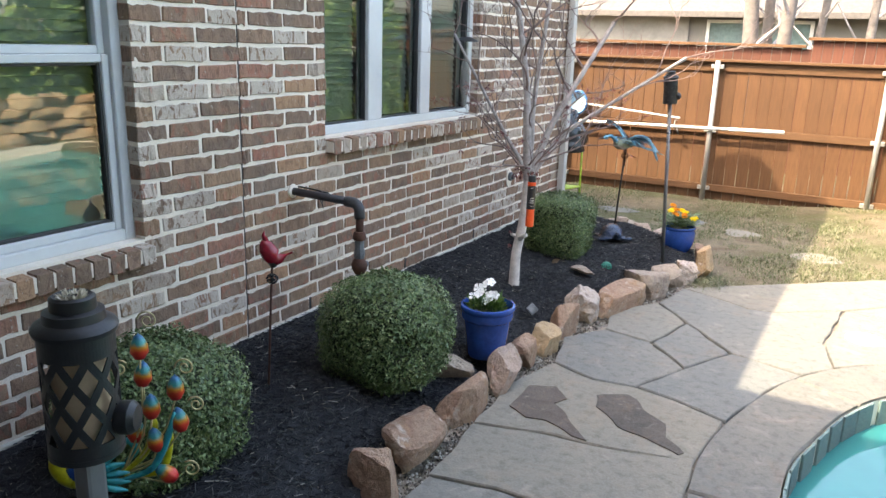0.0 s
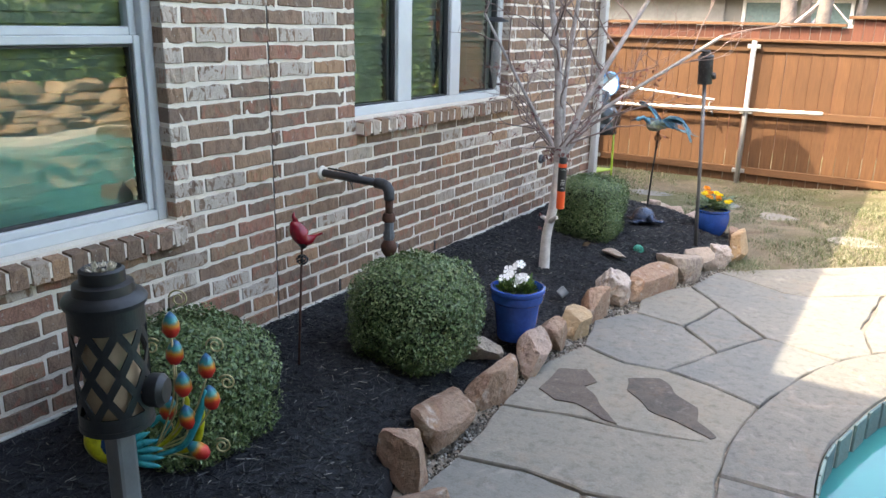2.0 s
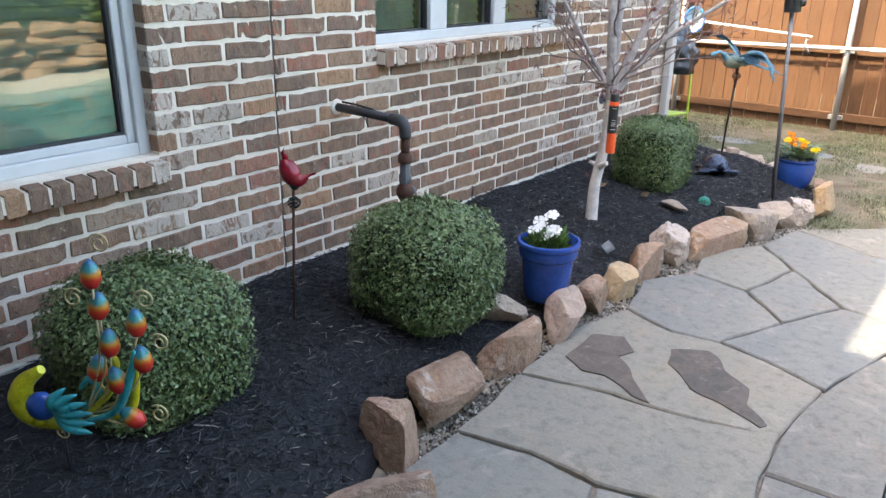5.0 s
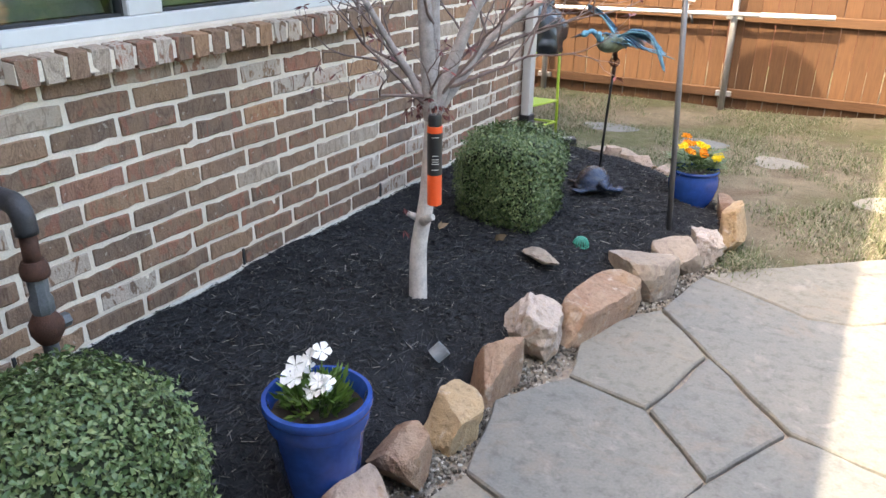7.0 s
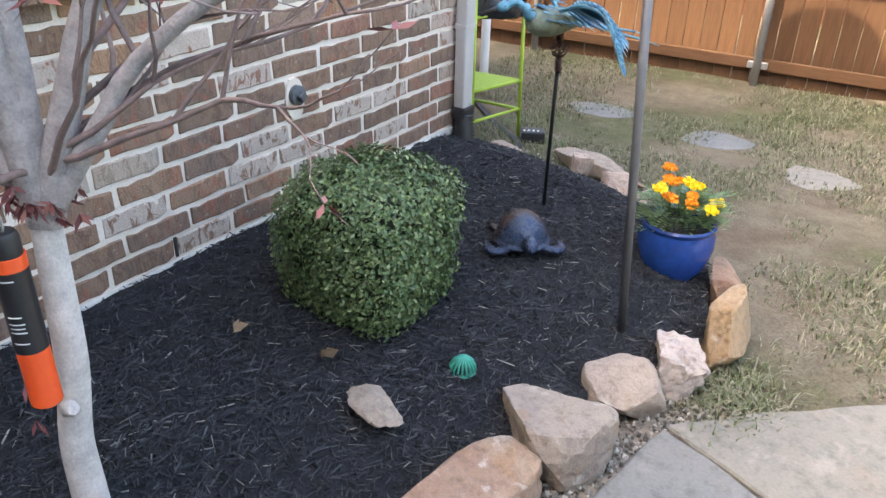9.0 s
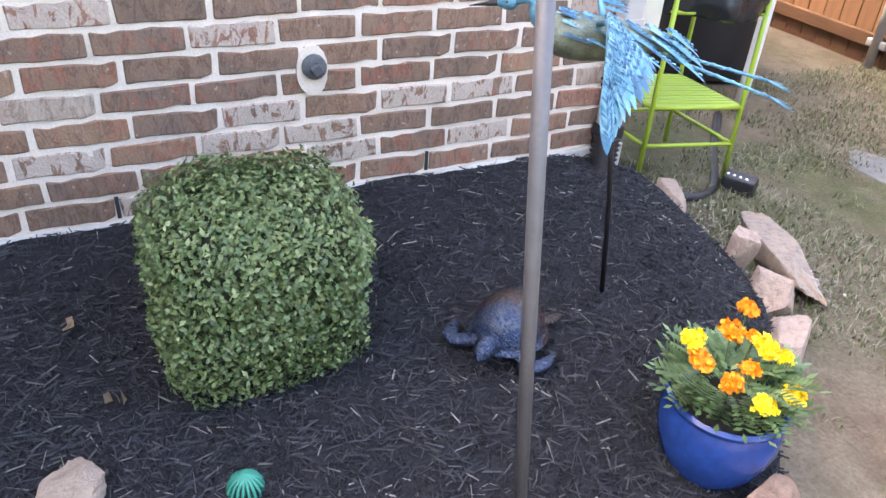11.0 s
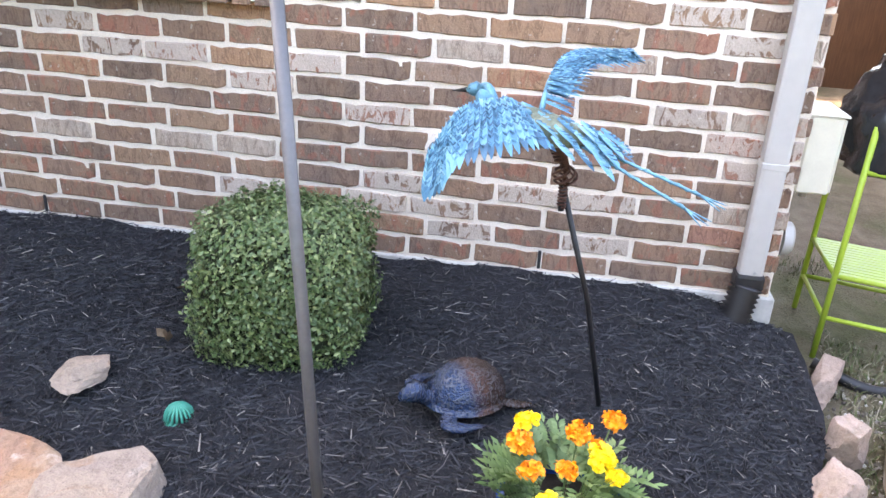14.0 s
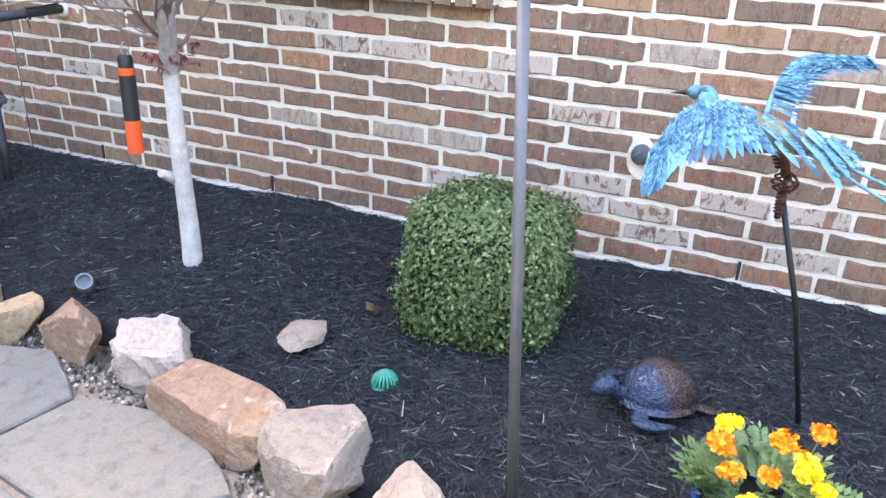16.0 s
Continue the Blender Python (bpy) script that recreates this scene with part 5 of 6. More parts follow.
def build_marigold_pot():
    prof = [(0, 0), (0.075, 0.0), (0.085, 0.01), (0.12, 0.07), (0.138, 0.14), (0.137, 0.19), (0.128, 0.215), (0.134, 0.222), (0.137, 0.232), (0.13, 0.24), (0.12, 0.235), (0.118, 0.205), (0, 0.205)]
    p = build_pot("flower_pot", 1.358, 6.51, 0.062, prof, "round-bellied blue glazed pot of orange and yellow marigolds")
    part("soil", lathe([(0, 0.212), (0.1, 0.212), (0.1185, 0.207), (0, 0.206)], 20), SOIL, p, "dark potting soil")
    r = random.Random(77)
    verts, faces = [], []

    def frond(base, d, ln):
        d = d.normalized()
        side = d.cross(Vector((0, 0, 1))).normalized()
        up = side.cross(d)
        for k in range(7):
            t = 0.2 + 0.8 * k / 6
            o = base + d * ln * t - Vector((0, 0, 0.25 * ln * t * t))
            for s in ((-1, 1) if k < 6 else (0,)):
                e = (d * 0.55 + side * s * 0.85 + up * 0.15).normalized() if s else d
                l, w = ln * 0.38, ln * 0.075
                n = e.cross(up).normalized()
                b = len(verts)
                verts.extend([o, o + e * l * 0.5 + n * w, o + e * l, o + e * l * 0.5 - n * w])
                faces.append((b, b + 1, b + 2, b + 3))

    for k in range(125):
        a = r.uniform(0, 6.28)
        rad = 0.1 * math.sqrt(r.random())
        base = Vector((rad * math.cos(a), rad * math.sin(a), 0.22 + r.uniform(0, 0.1)))
        frond(base, Vector((math.cos(a), math.sin(a), r.uniform(-0.1, 0.9))), r.uniform(0.05, 0.092))
    part("plant", raw("fronds", verts, faces), PALE_LEAF, p, "ferny green marigold leaves")
    heads = [(-0.06, -0.09, 0.40, 1, 0.022), (-0.02, -0.1, 0.375, 0, 0.024), (-0.06, 0.02, 0.39, 0, 0.023), (-0.09, 0.09, 0.41, 0, 0.022), (0.05, -0.07, 0.36, 0, 0.021), (0.03, 0.0, 0.36, 0, 0.019),
             (0.0, 0.07, 0.375, 1, 0.025), (0.03, 0.1, 0.36, 1, 0.018), (0.11, -0.03, 0.335, 1, 0.023), (0.11, 0.06, 0.33, 1, 0.022), (-0.03, 0.06, 0.385, 0, 0.015)]
    for x, y, z, yel, s in heads:
        z -= 0.025
        part("flower", ruffled(r, s * 1.3), MARI_YELLOW if yel else MARI_ORANGE, p, "yellow marigold" if yel else "orange marigold", pose(x, y, z, r.uniform(-10, 10), r.uniform(0, 25)))
        part("stalk", tube([(x * 0.5, y * 0.5, 0.21), (x * 0.85, y * 0.85, z - 0.05), (x, y, z)], 0.002, 5), PALE_LEAF, p)


build_white_pot()
build_marigold_pot()


# ---- maple and hanging tool ----
def build_maple():
    t = thing("maple_tree", pose(0.752, 4.523, 0.205), "young bare maple with pale trunk and last red leaves", "tree")
    r = random.Random(17)
    trunk = [(0, 0, -0.04), (0.0, 0.0, 0.1), (0.005, 0.0, 0.22), (0.03, 0.015, 0.4), (0.04, 0.02, 0.58), (0.045, 0.025, 0.74)]
    part("trunk", tube(spline([Vector(q) for q in trunk], 4), [0.037 - 0.0006 * k for k in range(21)], 14), BARK_PALE, t, "whitened bark trunk")
    part("stub", tube([(0.03, -0.01, 0.315), (0.07, -0.03, 0.345), (0.085, -0.03, 0.35)], [0.02, 0.015, 0.012], 9), BARK_PALE, t, "short cut branch stub")
    part("stub", tube([(0.0, 0.0, 0.32), (-0.035, -0.02, 0.34)], [0.016, 0.009], 8), BARK_PALE, t, "short cut branch stub")
    tips, twigs = [], bmesh.new()

    def grow(p, d, ln, rad, depth):
        pts, q, v = [Vector(p)], Vector(p), Vector(d).normalized()
        n = 4
        for k in range(n):
            v = (v + Vector((r.uniform(-1, 1), r.uniform(-1, 1), r.uniform(-0.5, 0.75))) * 0.27).normalized()
            q = q + v * ln / n
            pts.append(q.copy())
        rads = [max(0.0011, rad * (1 - 0.45 * k / n)) for k in range(n + 1)]
        tube(pts, rads, 8 if rad > 0.006 else (5 if rad > 0.0025 else 3), twigs, cap=False)
        if depth == 0:
            tips.append((q.copy(), v.copy()))
            return
        for k in range(2 + (r.random() < 0.55)):
            at = pts[2 + k if k < 3 else 4] if k else pts[-1]
            side = Vector((r.uniform(-1, 1), r.uniform(-1, 1), r.uniform(-0.35, 0.6)))
            grow(at, v * 0.75 + side * 0.75, ln * r.uniform(0.55, 0.8), rad * r.uniform(0.5, 0.66), depth - 1)

    fork = Vector((0.045, 0.025, 0.74))
    limbs = [((-0.04, -0.03, 0.6), (-0.14, -0.04, 1.15), 0.026), ((0.14, 0.11, 0.4), (0.36, 0.38, 0.95), 0.024), ((0.22, 0.16, 0.3), (0.8, 0.5, 0.75), 0.017), ((-0.14, -0.08, 0.25), (-0.42, -0.28, 0.85), 0.014), ((0.0, 0.03, 0.5), (0.04, 0.12, 1.2), 0.02)]
    for i, (a, b, rad) in enumerate(limbs):
        pts = spline([fork - Vector((0, 0, 0.04)), fork + Vector(a) * 0.45, fork + Vector(a), fork + Vector(b)], 4)
        part("limb", tube(pts, [1.22 * rad * (1 - 0.045 * k) for k in range(len(pts))], 10, cap=False), BARK, t, "grey forking limb")
        for k in (5, 7, 9, 10, 11, 12):
            k = min(k, len(pts) - 1)
            d = (pts[k] - pts[k - 1]).normalized() * 0.6 + Vector((r.uniform(-1, 1), r.uniform(-1, 1), r.uniform(-0.2, 0.5)))
            grow(pts[k], d, r.uniform(0.24, 0.42), rad * 0.32, 3)
    low = [((-0.5, -0.25, 0.22), 0.34), ((-0.35, -0.6, 0.1), 0.26), ((0.5, 0.25, 0.35), 0.3), ((0.2, -0.6, 0.3), 0.22), ((0.85, 0.5, 0.6), 0.5), ((0.55, 0.65, 0.9), 0.5), ((-0.7, 0.3, 0.5), 0.36), ((0.9, 0.3, 0.4), 0.42), ((-0.6, -0.5, 0.7), 0.4), ((0.7, -0.2, 0.8), 0.4)]
    for d, ln in low:
        grow(fork + Vector((0, 0, r.uniform(-0.02, 0.12))), d, ln * 0.85, 0.0075, 3)
    part("fine_branching", twigs, TWIG, t, "fine red-brown twigs")
    verts, faces = [], []
    spots = [(q, v) for q, v in tips if q.z < 1.3 and r.random() < 0.4] + [(fork + Vector((r.uniform(-0.1, 0.06), r.uniform(-0.06, 0.04), r.uniform(-0.02, 0.05))), Vector((0, 0, -1))) for _ in range(34)]
    spots += [(Vector((-0.03, -0.05, 0.28 + 0.09 * k)), Vector((0, 0, -1))) for k in range(2)]
    for q, v in spots:
        for k in range(5):
            d = (v * 0.3 + Vector((r.uniform(-1, 1), r.uniform(-1, 1), r.uniform(-1.0, 0.2)))).normalized()
            s = d.cross(Vector((r.uniform(-1, 1), r.uniform(-1, 1), 1))).normalized()
            l, w = r.uniform(0.022, 0.042), 0.0045
            b = len(verts)
            verts += [q, q + d * l * 0.5 + s * w, q + d * l, q + d * l * 0.5 - s * w]
            faces.append((b, b + 1, b + 2, b + 3))
    part("leaves", raw("maple_leaves", verts, faces), RED_LEAF, t, "few curled dark red leaves")


build_maple()


def build_hanging_tool():
    h = thing("spray_bottle", pose(0.875, 4.435, 0.63), "orange and black cylinder hanging from the maple fork by a ring", "canister")
    part("body", lathe([(0, 0), (0.022, 0), (0.026, 0.004), (0.026, 0.115), (0, 0.115)], 20), ORANGE, h, "orange lower tube")
    part("sleeve", lathe([(0, 0.1145), (0.0265, 0.1145), (0.0265, 0.265), (0, 0.265)], 20), BLACKPL, h, "black printed sleeve")
    part("band", lathe([(0, 0.2645), (0.027, 0.2645), (0.027, 0.287), (0, 0.287)], 20), ORANGE, h, "orange band")
    part("cap", lathe([(0, 0.2865), (0.024, 0.2865), (0.024, 0.318), (0.02, 0.326), (0, 0.327)], 18), BLACKPL, h, "black screw cap")
    pts = [(0.016 * math.cos(a) - 0.004, 0.0, 0.345 + 0.022 * math.sin(a)) for a in (k * math.pi / 8 for k in range(17))]
    part("ring", tube(pts, 0.0022, 6), GALV, h, "wire hanging ring")
    m = math.radians(-55)
    for k, (z, w) in enumerate(((0.25, 0.02), (0.185, 0.016), (0.172, 0.02), (0.164, 0.018), (0.156, 0.02), (0.135, 0.019))):
        bm = bmesh.new()
        vs = []
        for j in range(5):
            a = m + (j - 2) * w / 0.0268 / 3
            vs.append([bm.verts.new((0.0268 * math.cos(a), 0.0268 * math.sin(a), z + dz)) for dz in (0, 0.0022)])
        for a, b in zip(vs, vs[1:]):
            bm.faces.new((a[0], b[0], b[1], a[1]))
        part("print_line", bm, WHITEPL, h, "line of small pale print")


build_hanging_tool()

# ---- torches ----
AMBER = plain("frosted_liner", (0.5, 0.36, 0.24), 0.6, var=0.15)


def build_torch(x, y, zb, zt, label, wick, gap, rx=0, ry=0):
    t = thing("garden_torch", pose(x, y, zb, rx, ry), label, "garden torch", "garden torches")
    h = zt - zb
    part("pole", box((-0.0165, -0.0165, -0.06), (0.0165, 0.0165, h + 0.02), 0.006, 2) if wick else tube([(0, 0, -0.06), (0, 0, h + 0.02)], 0.0135, 12), POLE_GREY, t, "dark grey metal pole")
    R, H = 0.051, 0.182
    part("liner", lathe([(0, h + 0.005), (R - 0.012, h + 0.005), (R - 0.012, h + H), (0, h + H)], 24), AMBER if wick else BLACKPL, t, "pale inner liner")
    cage = bmesh.new()
    lo, hi, span = 0.13, 0.84, 2.0

    thick = 0.0022

    def pair(u, v):
        a = 2 * math.pi * u / 8
        return [cage.verts.new((q * math.cos(a), q * math.sin(a), h + H * v)) for q in (R, R - thick)]

    def at(u, w):
        return pair(u, lo + (hi - lo) * w / span)

    def loop(corners, n=4):
        out = []
        for (u0, w0), (u1, w1) in zip(corners, corners[1:] + corners[:1]):
            out += [at(u0 + (u1 - u0) * k / n, w0 + (w1 - w0) * k / n) for k in range(n)]
        return out

    for i in range(8):
        for j in range(5):
            u, w, s = i + 0.5 * (j % 2), 0.5 * j, gap
            if j == 0:
                outer, inner = [(u - 0.5, 0), (u + 0.5, 0), (u, 0.5)], [(u - 0.5 * s + 0.04, 0.03), (u + 0.5 * s - 0.04, 0.03), (u, 0.5 * s)]
            elif j == 4:
                outer, inner = [(u + 0.5, 2), (u - 0.5, 2), (u, 1.5)], [(u + 0.5 * s - 0.04, 1.97), (u - 0.5 * s + 0.04, 1.97), (u, 2 - 0.5 * s)]
            else:
                outer = [(u - 0.5, w), (u, w - 0.5), (u + 0.5, w), (u, w + 0.5)]
                inner = [(u + (p - u) * s, w + (q - w) * s) for p, q in outer]
            a, b = loop(outer), loop(inner)
            for k in range(len(a)):
                k2 = (k + 1) % len(a)
                cage.faces.new((a[k][0], a[k2][0], b[k2][0], b[k][0]))
                cage.faces.new((b[k][1], b[k2][1], a[k2][1], a[k][1]))
                cage.faces.new((b[k][0], b[k2][0], b[k2][1], b[k][1]))
    for v0, v1 in ((0.0, lo), (hi, 1.0)):
        for k in range(64):
            q = [pair(k / 8, v0), pair((k + 1) / 8, v0), pair((k + 1) / 8, v1), pair(k / 8, v1)]
            cage.faces.new([p[0] for p in q])
            cage.faces.new([p[1] for p in reversed(q)])
    part("lattice_shade", cage, BLACKMT, t, "black pierced lattice shade")
    part("bottom_plate", lathe([(0, h - 0.002), (R + 0.001, h - 0.002), (R + 0.001, h + 0.006), (0, h + 0.006)], 32), BLACKMT, t)
    part("cap", lathe([(0, h + H + 0.001), (R + 0.004, h + H + 0.001), (R + 0.006, h + H + 0.008), (R + 0.002, h + H + 0.014), (0.042, h + H + 0.019), (0.04, h + H + 0.031), (0.031, h + H + 0.034),
                       (0.03, h + H + 0.05), (0.026, h + H + 0.053), (0.02, h + H + 0.05), (0, h + H + 0.048)], 32), BLACKMT, t, "black stepped cap")
    part("side_knob", lathe([(0, 0), (0.022, 0), (0.025, 0.006), (0.025, 0.02), (0.018, 0.028), (0, 0.03)], 18), BLACKMT, t, "round side knob", pose(0.04, 0.026, h + 0.05, 0, 90, 30))
    if wick:
        r = random.Random(4)

        def place(q):
            a = q.uniform(0, 6.28)
            return (0.012 * math.cos(a), 0.012 * math.sin(a), h + H + 0.046), (math.cos(a) * 0.8, math.sin(a) * 0.8, 0.8)

        part("wick", leaf_cloud(r, 150, place, 0.012, 3.0), plain("wick_fibre", (0.7, 0.62, 0.5), 0.9), t, "frayed pale fibre wick")


build_torch(1.812, 0.652, 0.13, 1.178, "black lattice garden torch on a grey pole in the bed", True, 0.68)
build_torch(1.371, 5.985, 0.12, 1.355, "black lattice garden torch on a thin leaning grey pole", False, 0.42, 4.05, -2.4)


# ---- metal garden ornaments ----
def bands(name, stops, rough=0.3, metal=0.2):
    """Painted enamel graded along the part's own height."""
    k = Mat(name, rough, metal)
    g = k.node("ShaderNodeSeparateXYZ")
    k.link(k.tc.outputs["Generated"], g.inputs[0])
    n = k.noise(60, 3)
    f = k.math("ADD", g.outputs[2], k.math("MULTIPLY", k.math("SUBTRACT", n, 0.5), 0.25))
    k.color(k.ramp(f, stops))
    k.bump(k.noise(140, 3), 0.4, 0.003)
    return k.m


TAIL_EYE = bands("tail_eye_enamel", [(0.1, (0.45, 0.01, 0.02)), (0.38, (0.6, 0.05, 0.02)), (0.55, (0.55, 0.22, 0.02)), (0.68, (0.02, 0.22, 0.2)), (0.9, (0.02, 0.12, 0.25))])
TEAL = plain("teal_enamel", (0.01, 0.3, 0.34), 0.3, 0.2, var=0.5, scale=14)
YELLOWG = plain("yellow_green_enamel", (0.45, 0.42, 0.02), 0.3, 0.2, var=0.5, scale=20)
COBALT = plain("cobalt_glass", (0.01, 0.06, 0.25), 0.08, var=0.3)
CREAMW = plain("cream_wire", (0.55, 0.45, 0.24), 0.4, 0.3, var=0.2)
REDGL = plain("red_glass", (0.25, 0.008, 0.02), 0.12, var=0.4, scale=30, bump=0.3)


def spiral(c, r0, turns, start, sgn=1):
    n = int(turns * 14)
    return [(c[0] + r0 * (1 - 0.75 * k / n) * math.cos(start + sgn * turns * 2 * math.pi * k / n), 0, c[1] + r0 * (1 - 0.75 * k / n) * math.sin(start + sgn * turns * 2 * math.pi * k / n)) for k in range(n + 1)]


def build_peacock():
    """A stake ornament; local x runs across its face, z up."""
    t = thing("peacock_ornament", pose(0.735, 1.35, 0.335, 0, 0, 33) @ Matrix.Diagonal((1.12, 1.12, 1.12, 1)), "enamelled metal peacock garden stake with jewelled tail", "garden ornament")
    eyes = [(0.18, 0.46, 0), (0.18, 0.375, 5), (0.26, 0.33, 0), (0.2, 0.285, 0), (0.27, 0.24, -8), (0.145, 0.2, 8), (0.205, 0.185, -10), (0.225, 0.075, -55)]
    root = (0.1, 0.07)
    for i, (x, z, tilt) in enumerate(eyes):
        y = -0.02 + 0.012 * (i % 3)
        part("tail_eye", lathe([(0, -0.036), (0.014, -0.03), (0.024, -0.012), (0.022, 0.01), (0.012, 0.03), (0, 0.042)], 16), TAIL_EYE, t, "red to teal enamelled tail jewel", pose(x, y, z, 0, tilt))
        mid = ((x + root[0]) / 2 + 0.03, (z + root[1]) / 2 - 0.02)
        part("tail_wire", tube(spline([Vector((root[0], 0, root[1])), Vector((mid[0], y, mid[1])), Vector((x, y, z - 0.03))], 5), 0.0028, 6), CREAMW, t)
    for c, r0, st, sg in (((0.2, 0.53), 0.027, 3.0, -1), ((0.115, 0.39), 0.026, 0.6, 1), ((0.29, 0.395), 0.027, 3.2, -1), ((0.315, 0.285), 0.024, 2.6, -1), ((0.29, 0.085), 0.026, 2.2, -1), ((0.03, 0.01), 0.024, 0.3, 1)):
        part("curl", tube(spiral(c, r0, 1.5, st, sg), 0.0024, 6), CREAMW, t, "cream wire curl")
    for i, pts in enumerate((((0.1, 0.06), (0.19, 0.1), (0.24, 0.2), (0.26, 0.27)), ((0.1, 0.07), (0.17, 0.14), (0.2, 0.22), (0.19, 0.26)), ((0.09, 0.08), (0.14, 0.14), (0.12, 0.17), (0.09, 0.14)),
                             ((0.1, 0.05), (0.2, 0.07), (0.23, 0.15), (0.235, 0.22)))):
        sp = spline([Vector((x, 0.012 * i - 0.02, z)) for x, z in pts], 6)
        part("tail_ribbon", tube(sp, [0.009 * math.sin(math.pi * (k + 2) / (len(sp) + 3)) + 0.002 for k in range(len(sp))], 8), YELLOWG if i % 2 else TEAL, t, "striped ribbon feather")
    body = spline([Vector((-0.0, 0, 0.19)), Vector((-0.05, 0, 0.15)), Vector((-0.068, 0, 0.1)), Vector((-0.04, 0, 0.06)), Vector((0.02, 0, 0.045)), Vector((0.08, 0, 0.04))], 5)
    part("neck", tube(body, [0.012 + 0.02 * math.sin(math.pi * k / (len(body) - 1)) for k in range(len(body))], 12), YELLOWG, t, "yellow-green curved neck")
    part("breast", ball((-0.01, -0.01, 0.09), 0.04, (1, 0.7, 1)), COBALT, t, "blue glass breast")
    for k in range(6):
        a = math.radians(-35 + 24 * k)
        pts = [Vector((0.03, -0.02, 0.08)), Vector((0.03 + 0.05 * math.cos(a), -0.03, 0.075 + 0.05 * math.sin(a))), Vector((0.03 + 0.1 * math.cos(a * 0.8), -0.02, 0.07 + 0.09 * math.sin(a * 0.8)))]
        part("wing_feather", tube(spline(pts, 4), [0.006, 0.011, 0.013, 0.014, 0.013, 0.011, 0.009, 0.006, 0.002], 8), TEAL, t, "teal enamel feather")
    part("stake", tube([(0.02, 0.01, -0.24), (0.02, 0.01, 0.08)], 0.004, 8), BLACKMT, t)


build_peacock()


def cage_knot(r, parent, material, m, n=6, turn=1.0):
    """A twisted cage of separate wires under a thing."""
    cage = part("cage_core", lathe([(0, -r), (0.005, -r), (0.005, r), (0, r)], 8), material, parent, "twisted iron cage", m)
    for k in range(n):
        a0 = 2 * math.pi * k / n
        pts = []
        for j in range(13):
            s = j / 12
            a = a0 + turn * math.pi * s
            rr = r * math.sin(math.pi * s) ** 0.7 + 0.004
            pts.append((rr * math.cos(a), rr * math.sin(a), (s - 0.5) * 2.0 * r))
        part("cage_wire", tube(pts, 0.0032, 6), material, cage)


def build_cardinal():
    t = thing("cardinal_stake", pose(0.445, 2.48, 0.17), "red glass cardinal on a rusty garden stake", "garden ornament")
    part("rod", tube([(0, 0, -0.1), (0.025, 0.004, 0.3), (0.045, 0.008, 0.62)], 0.0055, 8), RUSTY, t, "rusty thin rod")
    cage_knot(0.022, t, BLACKMT, pose(0.043, 0.007, 0.545))
    b = pose(0.05, 0.01, 0.66, 0, 0, 35)
    body = spline([Vector((-0.035, 0, 0.07)), Vector((-0.032, 0, 0.045)), Vector((-0.012, 0, 0.0)), Vector((0.02, 0, -0.022)), Vector((0.055, 0, -0.004)), Vector((0.085, 0, 0.008))], 5)
    rads = [0.004 + 0.036 * math.sin(math.pi * min(1, (k + 1) / 22)) ** 1.4 for k in range(len(body))]
    part("bird", tube(body, rads, 14), REDGL, t, "translucent red bird", b)
    part("crest", tube([(-0.03, 0, 0.06), (-0.04, 0, 0.085), (-0.035, 0, 0.105)], [0.014, 0.008, 0.001], 8), REDGL, t, m=b)
    part("beak", tube([(-0.04, 0, 0.058), (-0.058, 0, 0.05)], [0.006, 0.001], 6), RUSTY, t, m=b)
    part("cup", lathe([(0, -0.06), (0.012, -0.06), (0.03, -0.035), (0.03, -0.03), (0, -0.032)], 16), BLACKMT, t, m=pose(0.05, 0.01, 0.66))


build_cardinal()

PATINA = leaf_material("blue_patina", [(0.05, (0.025, 0.06, 0.1)), (0.35, (0.045, 0.16, 0.26)), (0.55, (0.09, 0.29, 0.42)), (0.8, (0.18, 0.4, 0.5)), (0.97, (0.32, 0.5, 0.56))], 0.5)
BRONZE = plain("verdigris_bronze", (0.16, 0.19, 0.14), 0.55, 0.4, var=0.5, scale=40, bump=0.5)
BLUEBODY = plain("blue_washed_metal", (0.1, 0.28, 0.38), 0.5, 0.3, var=0.5, scale=30, bump=0.4)


def feather_sheet(rows, seed):
    """Overlapping pressed-metal feathers; each row is (roots, tips, width)."""
    r = random.Random(seed)
    verts, faces = [], []
    for roots, tips, width in rows:
        for p, q in zip(roots, tips):
            p, q = Vector(p), Vector(q)
            d = q - p
            ln = d.length
            d.normalize()
            side = d.cross(Vector((r.uniform(-0.2, 0.2), r.uniform(-0.2, 0.2), 1))).normalized()
            nrm = side.cross(d)
            b = len(verts)
            prof = ((0, 0.35), (0.25, 0.85), (0.5, 1.0), (0.72, 0.9), (0.88, 0.6), (1.0, 0.12))
            for s, w in prof:
                c = p + d * ln * s - nrm * 0.12 * ln * s * s
                hw = width * w * 0.5
                verts += [c - side * hw, c + nrm * 0.006 * (1 - s), c + side * hw]
            for k in range(len(prof) - 1):
                a = b + 3 * k
                faces += [(a, a + 1, a + 4, a + 3), (a + 1, a + 2, a + 5, a + 4)]
            for k in range(5):
                s = 0.15 + 0.15 * k
                c = p + d * ln * s - nrm * (0.12 * ln * s * s - 0.004)
                hw = width * 0.38
                a = len(verts)
                verts += [c - side * hw - d * 0.006, c - side * hw - d * 0.002, c + d * 0.006 + nrm * 0.003, c + d * 0.01, c + side * hw - d * 0.002, c + side * hw - d * 0.006]
                faces += [(a, a + 2, a + 3, a + 1), (a + 2, a + 5, a + 4, a + 3)]
    return raw("feathers", verts, faces)


